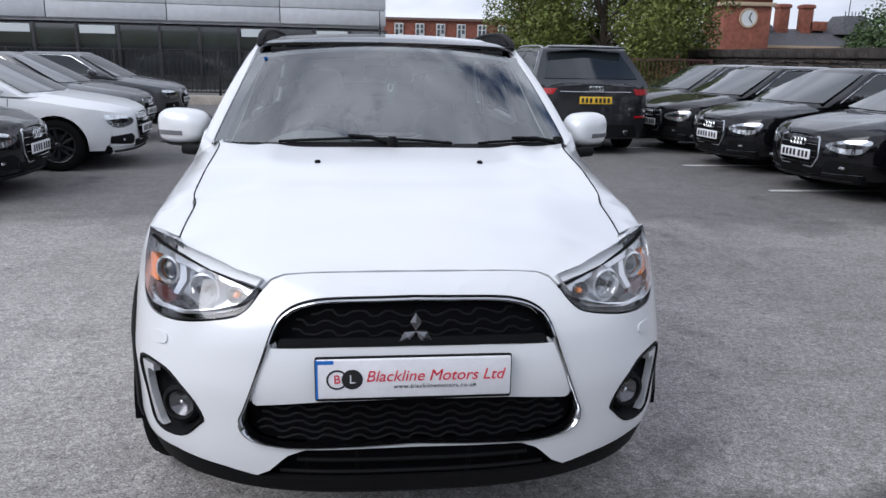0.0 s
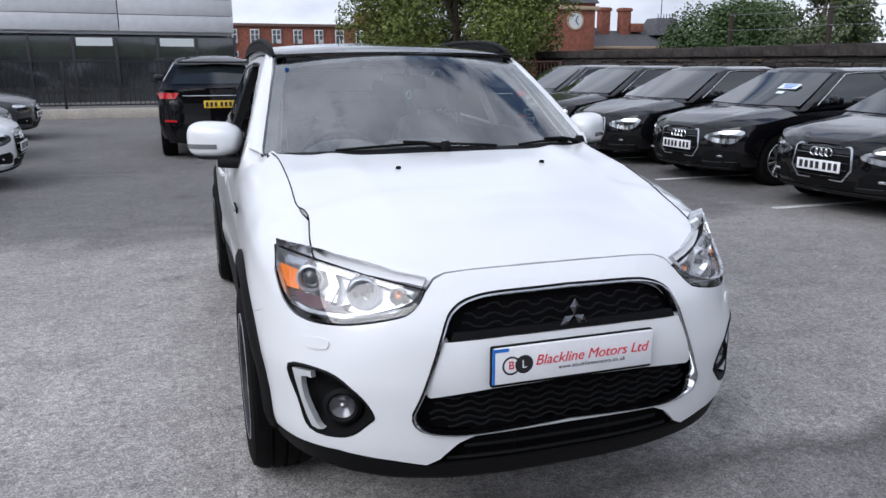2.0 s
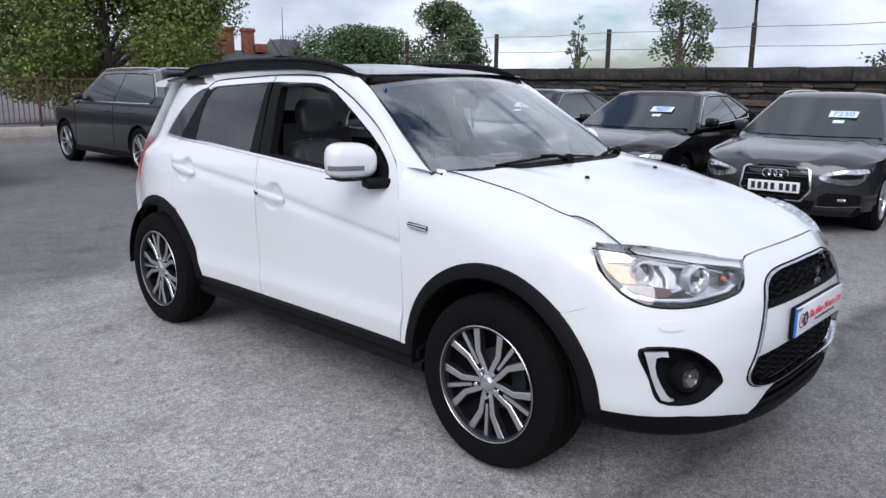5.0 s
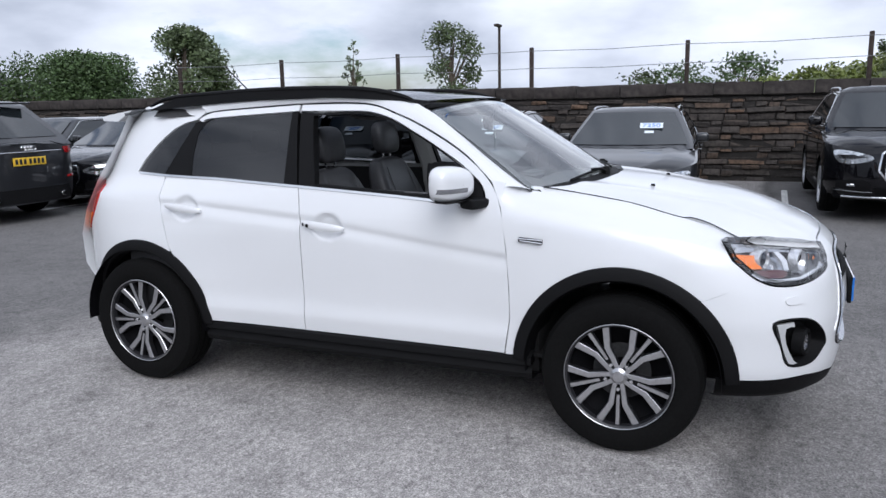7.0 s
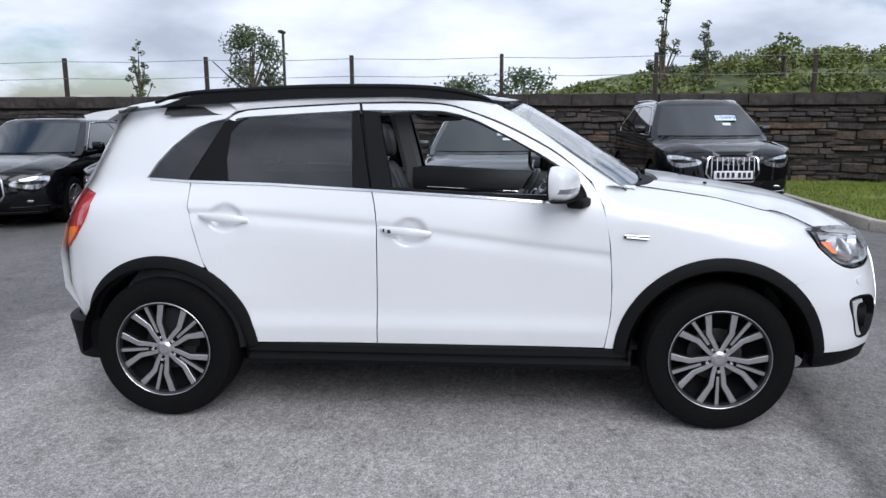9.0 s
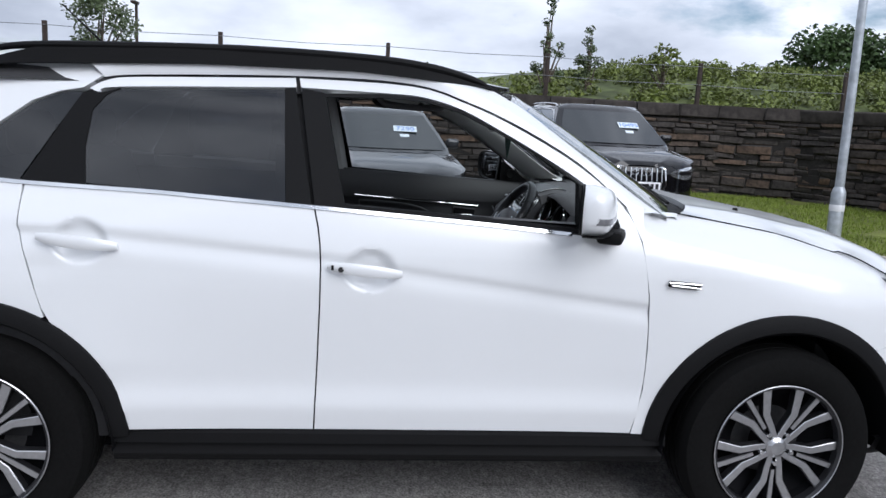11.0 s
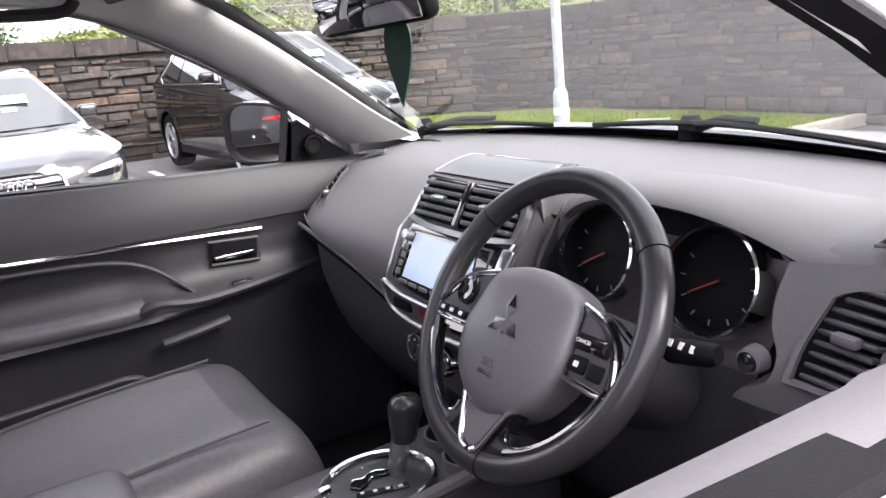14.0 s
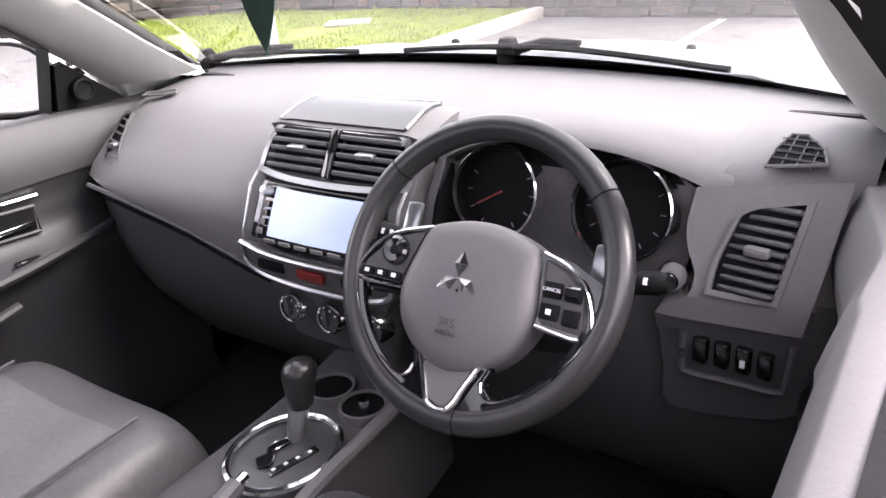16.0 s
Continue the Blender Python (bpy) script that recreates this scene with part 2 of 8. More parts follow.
def prism(outline, depth, fn=None, bevel=0.0):
    """An outline in (u, v), extruded by depth along w; fn maps (u, v, w)."""
    bm = bmesh.new()
    vs = [bm.verts.new((u, v, 0)) for u, v in outline]
    f = bm.faces.new(vs)
    g = bmesh.ops.extrude_face_region(bm, geom=[f])
    for v in g["geom"]:
        if isinstance(v, bmesh.types.BMVert):
            v.co.z += depth
    bmesh.ops.recalc_face_normals(bm, faces=bm.faces[:])
    if bevel:
        bmesh.ops.bevel(bm, geom=[e for e in bm.edges if e.calc_face_angle(0) > 0.6], offset=bevel, segments=2, affect="EDGES")
    if fn:
        for v in bm.verts:
            v.co = fn(*v.co)
        bmesh.ops.recalc_face_normals(bm, faces=bm.faces[:])
    return bm


def join(*bms):
    out = bmesh.new()
    for b in bms:
        me = bpy.data.meshes.new("tmp")
        b.to_mesh(me)
        b.free()
        out.from_mesh(me)
        bpy.data.meshes.remove(me)
    return out


def moved(bm, m):
    bm.transform(m)
    return bm


def mirrored(bm):
    for v in bm.verts:
        v.co.x = -v.co.x
    bmesh.ops.reverse_faces(bm, faces=bm.faces[:])
    return bm


def writing(name, text, size, material, parent, m, depth=0.001, shear=0.0, space=1.0, label=""):
    """Raised letters in the built-in font, as a mesh."""
    cu = bpy.data.curves.new(name, "FONT")
    cu.body, cu.size, cu.extrude, cu.shear, cu.space_character = text, size, depth, shear, space
    cu.align_x, cu.align_y = "CENTER", "CENTER"
    tmp = new(name + "_curve", cu)
    me = bpy.data.meshes.new_from_object(tmp.evaluated_get(bpy.context.evaluated_depsgraph_get()))
    bpy.data.objects.remove(tmp)
    me.materials.clear()
    me.materials.append(material)
    ob = new(name, me)
    ob.parent, ob.matrix_basis = parent, m
    return tagged(ob, label) if label else ob


# ---- the white SUV: its body surface ----
WZ = [(.20, .80), (.36, .842), (.42, .838), (.55, .842), (.80, .862), (.93, .866), (1.05, .845), (1.13, .815), (1.34, .735), (1.46, .685), (1.54, .64), (1.60, .56)]
NOSE = [(.18, -.82), (.30, -.885), (.40, -.903), (.60, -.912), (.74, -.906), (.82, -.890), (.88, -.85), (.95, -.77), (1.05, -.5)]
TAIL = [(.25, 3.22), (.40, 3.31), (.60, 3.37), (.90, 3.36), (1.1, 3.29), (1.3, 3.22), (1.5, 3.10), (1.60, 3.0)]
FULL = [(.3, 2.8), (.6, 2.8), (.75, 2.45), (.87, 2.15)]
SEAM = [(-.6, .86), (-.42, .935), (-.3, .985), (0, 1.065), (.4, 1.125), (.5, 1.14)]
CREST = [(-.84, .90), (-.80, .925), (-.72, .965), (-.6, 1.015), (-.38, 1.075), (-.04, 1.128), (.25, 1.155)]
ROOF = [(.78, 1.53), (.9, 1.555), (1.1, 1.585), (1.5, 1.61), (2.0, 1.605), (2.6, 1.575), (3.1, 1.52)]


def flare(y, z):
    h = max(0.0, min(1.0, (0.92 - z) / 0.3)) * max(0.0, min(1.0, (z - 0.25) / 0.15))
    return 0.05 * h * (math.exp(-((y + 0.08) / 0.5) ** 2) + math.exp(-((y - 2.67) / 0.5) ** 2))


def half_width(y, z):
    w = soft(z, WZ)
    if y < .5:
        q = (z - lerp(y, SEAM) + .16) / .16
        if q > 0:
            back = max(0, min(1, (y + .38) / .35))
            drop = (1 - back) * .066 * min(q, 1.16) ** 6.7 + back * .126 * min(q, 1.4) ** 2.2
            w += (min(w, .866 - drop) - w) * max(0, min(1, (y + .60) / .29))
    w += flare(max(y, -.4), z)
    if y < -.15:
        n, u = lerp(z, FULL), min(1, (-.15 - y) / (-.15 - soft(z, NOSE)))
        return w * max(0, 1 - u ** n) ** (1 / n)
    if y > 1.6:
        u = min(1, (y - 1.6) / (soft(z, TAIL) - 1.6))
        w *= max(0, 1 - u ** 6) ** .25
        if z > 1.05:
            w -= .05 * min(1, (z - 1.05) / .1) * ((y - 1.6) / 1.3) ** 1.5
    return w


def side(y, z, off=0.0):
    return Vector((-half_width(y, z) - off, y, z))


def swing(z, x=None, y=None):
    """The angle round the nose, in degrees, of a place given by x or by y."""
    n, w, yf = lerp(z, FULL), soft(z, WZ) + flare(-.4, z), soft(z, NOSE)
    if x is not None:
        return math.degrees(math.asin(min(1, (abs(x) / w) ** (n / 2))))
    return math.degrees(math.acos(min(1, max(0, (-.15 - y) / (-.15 - yf)) ** (n / 2))))


def nose(a, z, off=0.0):
    """The wrapped front: a in degrees (0 ahead, positive to the right-hand side of the car, x < 0)."""
    n, yf = lerp(z, FULL), soft(z, NOSE)
    s, c = math.sin(radians(abs(a))), math.cos(radians(a))
    y = -.15 - (-.15 - yf) * max(c, 0) ** (2 / n)
    w = soft(z, WZ) + flare(max(y, -.4), z)
    p = Vector((-math.copysign(w * s ** (2 / n), a), y, z))
    if off:
        p += Vector((-math.copysign(s, a), -c, 0)) * off
    return p


def bonnet_z(x, y):
    zs, hc = soft(y, SEAM), soft(y, CREST)
    zs += .024 - lerp(y, [(-.782, .085), (-.72, .045), (-.67, .018), (-.6, -.010), (-.56, -.012), (-.50, 0), (-.46, 0)])
    u = min(1.04, abs(x) / .69)
    z = zs + (hc - zs) * (1 - u ** 2.3)
    z += 0.010 * math.exp(-((abs(x) - .47 - .06 * y) / .06) ** 2)
    if y < -.25:
        n = nose_z(x, y)
        k = 0.018
        z = -k * math.log(math.exp(-z / k) + math.exp(-n / k)) + .007
    return z


def nose_z(x, y):
    """The height at which the wrapped front stands at (x, y)."""
    lo, hi = .70, 1.10
    for _ in range(18):
        z = (lo + hi) / 2
        n, w, yf = lerp(z, FULL), soft(z, WZ) + flare(-.4, z), soft(z, NOSE)
        u = min(1, abs(x) / w)
        if -.15 - (-.15 - yf) * max(0, 1 - u ** n) ** (1 / n) < y:
            lo = z
        else:
            hi = z
    return lo


def screen(s, t, off=0.0):
    """The windscreen: s from -1 to 1 across, t from 0 at its base to 1 at the roof."""
    b = Vector((.755 * s, .25 + .185 * abs(s) ** 2.2, 1.148 - .018 * s * s))
    e = Vector((.625 * s, .90 + .09 * s * s, 1.543 - .047 * s * s))
    p = b.lerp(e, t)
    p += Vector((0, -.6, .8)) * (0.018 * 4 * t * (1 - t) * 0.5 + off)
    return p


def roof_z(x, y):
    return soft(y, ROOF) - .028 * (x / .61) ** 2


def arc(cy, r, a0, a1, n=24):
    return [(cy + r * math.cos(radians(a0 + (a1 - a0) * k / n)), .345 + r * math.sin(radians(a0 + (a1 - a0) * k / n))) for k in range(n + 1)]


OUT = lambda c: (c.x, (c.y - 1.2) * .3, (c.z - .7) * .6)  # noqa: E731
hero = thing("compact_suv", "white five-door compact SUV with black roof and wheel-arch cladding", "car", at=pose(0, 0, 0))


def both(name, make, material, label="", parent=None):
    """A part on each flank."""
    a = part(name, make(), material, parent or hero, label)
    b = part(name, mirrored(make()), material, parent or hero, label)
    return a, b


# bonnet, headlamp and fog openings, front bumper
HL = [(26.8, .868), (26.8, .868), (28.2, .826), (31.5, .800), (44, .770), (56, .770), (63, .805), (67, .875), (67.6, .948), (67.6, .948), (60, .938), (52, .926), (40, .902)]
hl_loop = curve(HL, 4, True)
fog_loop = curve([(61, .625), (47, .634), (38.5, .580), (34.5, .515), (36, .485), (42.5, .432), (54, .434), (58, .52)], 4, True)
LIP = [(0, .924), (10, .922), (18, .917), (22.5, .910), (25, .896), (26.8, .868)]
tops = LIP + [(33, .885), (40, .902), (46, .914), (51, .924)]
bon_half = [tuple(nose(-a, z).xy + Vector((0, .004))) for a, z in tops] + curve([(half_width(y, lerp(y, SEAM) + .022) - .003, y) for y in (-.49, -.40, -.30, -.2, -.06, .17)] + [(.700, .32), (.715, .385), (.715, .385), (.65, .345), (.5, .265), (.3, .205), (0, .182)], 4)
bon = bon_half + [(-x, y) for x, y in reversed(bon_half) if x > 1e-4]
part("bonnet", sheet(bon, lambda x, y: Vector((x, y, bonnet_z(x, y))), .05, .04, thick=.02, out=lambda c: (0, 0, 1)), WHITE, hero)
seam_line = curve([(half_width(y, lerp(y, SEAM) + .022) - .001, y) for y in (-.52, -.46, -.40, -.30, -.2, -.06, .17)] + [(.702, .32), (.717, .385)], 4)
both("bonnet_seam", lambda: tube([(-x, y, bonnet_z(x, y) + .0008) for x, y in seam_line], .0024, 5), DARK)
GR = [(0, .868), (.20, .862), (.29, .850), (.345, .825), (.375, .785), (.41, .69), (.455, .57), (.475, .52), (.465, .485), (.43, .465), (.36, .455), (.28, .455), (0, .468)]
gr_half = curve(GR, 4)
gr_loop = [(swing(z, x=x), z) for x, z in gr_half] + [(-swing(z, x=x), z) for x, z in reversed(gr_half[1:-1])]
edge = ([(a, z - .002) for a, z in LIP[:-1]] + [(a + .4, z - .005) for a, z in hl_loop[1:25]]
        + [(swing(.74, y=-.42), .745), (swing(.715, y=-.335), .712)]
        + [(swing(z, y=y), z) for y, z in arc(0, .485, 131, 176, 10)]
        + [(60, .378), (45, .384), (30, .368), (23, .352), (20, .372), (16, .425), (13, .445), (0, .452)])
bump_loop = edge + [(-a, z) for a, z in reversed(edge[1:-1])]
NOSE_OUT = lambda c: (c.x, c.y + .1, .3)  # noqa: E731


def scale_loop(loop, k, kz=None):
    ca, cz = sum(p[0] for p in loop) / len(loop), sum(p[1] for p in loop) / len(loop)
    return [(ca + (a - ca) * k, cz + (z - cz) * (kz or k)) for a, z in loop]


bumper = part("front_bumper", sheet(bump_loop, lambda a, z: nose(a, z), 3.0, .03, holes=[gr_loop, fog_loop, [(-a, z) for a, z in fog_loop]],
                                    thick=.025, out=NOSE_OUT), WHITE, hero)


def ring(loop, k, fn, off, depth, kz=None):
    """A frame between a loop and the same loop shrunk by k, standing off proud of the surface, with walls depth deep."""
    inner = scale_loop(loop, k, kz)
    rows = [[fn(a, z, -depth) for a, z in loop], [fn(a, z, off) for a, z in loop], [fn(a, z, off) for a, z in inner], [fn(a, z, -depth) for a, z in inner]]
    return loft(rows, closed_u=True)


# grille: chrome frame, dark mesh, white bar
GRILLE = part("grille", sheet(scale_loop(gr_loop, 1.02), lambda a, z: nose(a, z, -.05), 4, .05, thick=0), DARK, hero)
GRILLE_CHROME = mat("grille_chrome", (0.50, 0.51, 0.53), 0.13, metal=1.0, grain=0.05)
frame_rows = [[nose(a, z, d) for a, z in scale_loop(gr_loop, k)] for k, d in ((1.012, -.01), (1.010, .004), (1.002, .011), (.990, .011), (.976, .003), (.974, -.022))]
part("grille_gasket", tube([nose(a, z, .001) for a, z in scale_loop(gr_loop, 1.014)], .0035, 6, True), BLACK_TRIM, GRILLE)
part("grille_frame", loft(frame_rows, closed_u=True), GRILLE_CHROME, GRILLE, "chrome grille surround")
bar_half = [(0, .748), (.2, .745), (.372, .735), (.392, .735), (.44, .58), (.43, .572), (.25, .593), (0, .600)]
bar = [(swing(z, x=x), z) for x, z in bar_half] + [(-swing(z, x=x), z) for x, z in reversed(bar_half[1:-1])]
part("grille_bar", sheet(bar, lambda a, z: nose(a, z, .006 * (1 - (abs(z - .67) / .08) ** 2)), 4, .03, thick=.04, out=NOSE_OUT), WHITE, GRILLE, "white panel across the grille")
trim_half = [(0, .772), (.2, .77), (.358, .762), (.37, .738), (.2, .748), (0, .751)]
trim_l = [(swing(z, x=x), z) for x, z in trim_half] + [(-swing(z, x=x), z) for x, z in reversed(trim_half[1:-1])]
part("grille_trim", sheet(trim_l, lambda a, z: nose(a, z, .004), 4, .02, thick=.03, out=NOSE_OUT), BLACK_TRIM, GRILLE)


def wave_slat(z0, half, amp=.006, y_off=-.016):
    path = []
    n = int(half * 2 / .018)
    for k in range(n + 1):
        x = -half + 2 * half * k / n
        ph = (x / .085) % 1
        dz = amp if ph < .4 else (-amp if .5 < ph < .9 else amp * (1 - 20 * (ph - .4)) if ph <= .5 else amp * (-1 + 20 * (ph - .9)))
        a = math.copysign(swing(z0, x=x), -x)
        path.append(nose(a, z0 + dz, y_off))
    return tube(path, .0036, 6, flat=.9)


for z0, half in ((.826, .28), (.800, .325), (.776, .335), (.568, .405), (.545, .42), (.522, .435), (.500, .43), (.480, .38)):
    part("grille_slat", wave_slat(z0, half), BLACK_TRIM, GRILLE)

# emblem of three lozenges
def lozenge(m, w=.030, h=.052, d=.008):
    bm = bmesh.new()
    b = [bm.verts.new(p) for p in ((0, 0, 0), (w / 2, 0, h / 2), (0, 0, h), (-w / 2, 0, h / 2))]
    c = bm.verts.new((0, -d, h / 2))
    for i in range(4):
        bm.faces.new((b[i], b[(i + 1) % 4], c))
    bm.faces.new(b[::-1])
    bm.transform(m)
    return bm


def emblem(m, s=1.0):
    return join(*[lozenge(m @ Matrix.Rotation(radians(r), 4, "Y") @ Matrix.Diagonal((s, s, s, 1))) for r in (0, 122, 238)])


EMBLEM_DARK = mat("dark_chrome", (0.20, 0.20, 0.21), 0.2, metal=1.0, grain=0.1)
part("emblem", emblem(Matrix.Translation((0, -.905, .790)), 1.02), EMBLEM_DARK, GRILLE, "dark chrome three-lozenge emblem", 10)

# number plate
plate = part("number_plate", box(.52, .012, .111, (-.004, -.926, .669), .006), WHITE_PLASTIC, hero, "white dealer show plate with red and black print")
part("plate_holder", box(.528, .02, .125, (-.004, -.916, .665), .008), BLACK_TRIM, hero)
FACE = Matrix.Translation((-.004, -.9325, .669)) @ Matrix.Rotation(radians(90), 4, "X")
part("blue_strip", box(.045, .001, .010, (-.240, -.9325, .718), 0), BLUE_INK, plate)
part("blue_edge", box(.006, .008, .108, (-.2615, -.928, .669), 0), BLUE_INK, plate)
writing("plate_name", "Blackline Motors Ltd", .044, RED_INK, plate, FACE @ Matrix.Translation((.055, .006, 0)), .0008, .25)
writing("plate_web", "www.blacklinemotors.co.uk", .017, BLACK_INK, plate, FACE @ Matrix.Translation((.055, -.023, 0)), .0008, 0, 1.15)
part("logo_disc", moved(lathe([(0, .0008), (.027, .0008), (.028, 0)], 32, "Z"), FACE @ Matrix.Translation((-.165, 0, 0))), BLACK_INK, plate)
part("logo_ring", moved(lathe([(.023, .0008), (.028, .0010), (.028, 0)], 32, "Z"), FACE @ Matrix.Translation((-.205, 0, 0))), BLACK_INK, plate)
writing("logo_letter", "B", .034, RED_INK, plate, FACE @ Matrix.Translation((-.205, 0, 0)), .0012)
writing("logo_letter", "L", .034, WHITE_PLASTIC, plate, FACE @ Matrix.Translation((-.165, 0, .001)), .0012)

# lower intake and skirt
low_half = [(0, .458), (.30, .453), (.37, .43), (.44, .37), (.46, .33), (.3, .32), (0, .32)]
low = [(swing(z, x=x), z) for x, z in low_half] + [(-swing(z, x=x), z) for x, z in reversed(low_half[1:-1])]
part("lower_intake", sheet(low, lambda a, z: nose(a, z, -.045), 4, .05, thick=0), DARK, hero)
for z0, half in ((.405, .33), (.365, .38)):
    part("intake_slat", tube([nose(math.copysign(swing(z0, x=-half + 2 * half * k / 20), half - 2 * half * k / 20), z0, -.02) for k in range(21)], .007, 6), BLACK_TRIM, hero)
for x in (-.30, -.16, .16, .30):
    part("intake_post", box(.012, .02, .11, (x, -.865 + abs(x) * .12, .385), .003), BLACK_TRIM, hero)
sk = []
for k in range(41):
    a = -78 + 156 * k / 40
    lift = .012 * (abs(a) / 78) ** 2
    zt = .352 if abs(a) < 23 else .352 + .030 * min(1, (abs(a) - 23) / 20)
    sk.append([nose(a, zt, -.02), nose(a, zt - .004, -.002), nose(a, .305 + lift, -.004), nose(a, .275 + lift, -.03), nose(a, .255 + lift, -.09)])
part("lower_skirt", loft(sk), BLACK_TRIM, hero)

# headlamps
LAMP_DARK = mat("lamp_dark", (0.05, 0.045, 0.05), 0.15, metal=0.6, grain=0.2, grain_scale=60)
LAMP_BROWN = mat("lamp_smoked_red", (0.09, 0.022, 0.022), 0.15, coat=1.0, grain=0.2, grain_scale=60)
LAMP_CHROME = mat("lamp_chrome", (0.80, 0.81, 0.83), 0.14, metal=0.7, grain=0.1, grain_scale=30, bump=0.06, bump_scale=40)


def headlamp(s):
    P = lambda a, z, o=0.0: nose(a * s, z, o)  # noqa: E731
    o = NOSE_OUT

    def cup(a, z, depth, tilt=1.0):
        c = P(a, z, depth)
        way = (P(a, z, 0.0) - c).normalized()
        return Matrix.Translation(c) @ Vector((0, 0, 1)).rotation_difference((way + Vector((0, -tilt, .05))).normalized()).to_matrix().to_4x4()

    def fin(outline, depth, thick=.012):
        return sheet(outline, lambda a, z: P(a, z, depth), 3, .02, thick=thick, out=o)

    lamp = part("headlight", sheet(scale_loop(hl_loop, .985), lambda a, z: P(a, z, -.055), 3, .03, thick=-.06, out=o), LAMP_SILVER, hero,
                "clear headlight with chrome reflectors and amber indicator")
    part("lamp_seal", ring(hl_loop, .988, lambda a, z, d: P(a, z, d), .0005, .010, .968), BLACK_TRIM, lamp)
    part("lens", sheet(scale_loop(hl_loop, .988, .975), lambda a, z: P(a, z, .002), 2.5, .025, thick=0, out=o), GLASS_CLEAR, lamp)
    # dipped beam: smoked projector in a chrome ring
    m = cup(56.5, .868, -.036)
    part("lamp_bezel", moved(lathe([(.033, .012), (.037, .024), (.044, .022), (.052, -.02)], 28, "Z"), m), LAMP_CHROME, lamp)
    part("projector_lens", moved(lathe([(0, .026), (.014, .023), (.026, .015), (.034, .002)], 28, "Z"), m), BLACK_GLOSS, lamp)
    # main beam: faceted bowl with a capped bulb
    m = cup(41.5, .848, -.040)
    part("lamp_bezel", moved(lathe([(.040, .022), (.043, .030), (.049, .028), (.054, -.01)], 28, "Z"), m), LAMP_CHROME, lamp)
    part("main_beam", moved(lathe([(0, -.012), (.012, -.010), (.024, .000), (.034, .012), (.041, .026)], 12, "Z"), m), LAMP_CHROME, lamp, angle=5)
    part("bulb_cap", moved(lathe([(0, .022), (.008, .020), (.011, .010), (.011, -.01)], 16, "Z"), m), LAMP_DARK, lamp)
    for k in (-1, 1):
        part("reflector_slot", moved(box(.012, .020, .010, (.024 * k, .004, .014), .003), m), LAMP_DARK, lamp)
    # side light by the inner tip, indicator at the outer end
    m = cup(33, .846, -.030)
    part("side_bowl", moved(lathe([(0, -.010), (.014, -.004), (.024, .012), (.027, .010)], 20, "Z"), m), LAMP_DARK, lamp)
    part("side_bulb", moved(lathe([(0, .014), (.007, .011), (.010, .002), (.008, -.008)], 14, "Z"), m), AMBER, lamp)
    part("indicator", fin([(66.4, .898), (65.4, .872), (63.2, .838), (58.8, .836), (58.8, .889)], -.010, .03), AMBER, lamp, "amber indicator lens")
    part("lower_bowl", fin(curve([(61.5, .826), (58, .800), (52, .794), (49.5, .808), (51, .823), (56, .828)], 3, True), -.020), LAMP_BROWN, lamp)
    part("reflector_fin", fin([(63.5, .815), (61, .792), (55, .781), (45, .781), (33, .807), (30.5, .826), (31.5, .832), (34, .815), (45, .792), (54, .791), (60, .802), (62.5, .821)], -.012), LAMP_CHROME, lamp)
    part("reflector_slot", fin([(49.5, .808), (47.5, .796), (43.5, .797), (46, .812)], -.010), LAMP_DARK, lamp)
    part("reflector_divider", fin([(50.5, .895), (48.2, .893), (47.0, .860), (48.6, .822), (50.6, .822), (49.5, .860)], -.014), LAMP_CHROME, lamp)
    part("reflector_top", fin([(29, .866), (42, .898), (54, .915), (63.5, .924), (65.5, .902), (58, .902), (48, .893), (36, .872), (30, .852)], -.016), SATIN, lamp)


for s in (1, -1):
    headlamp(s)


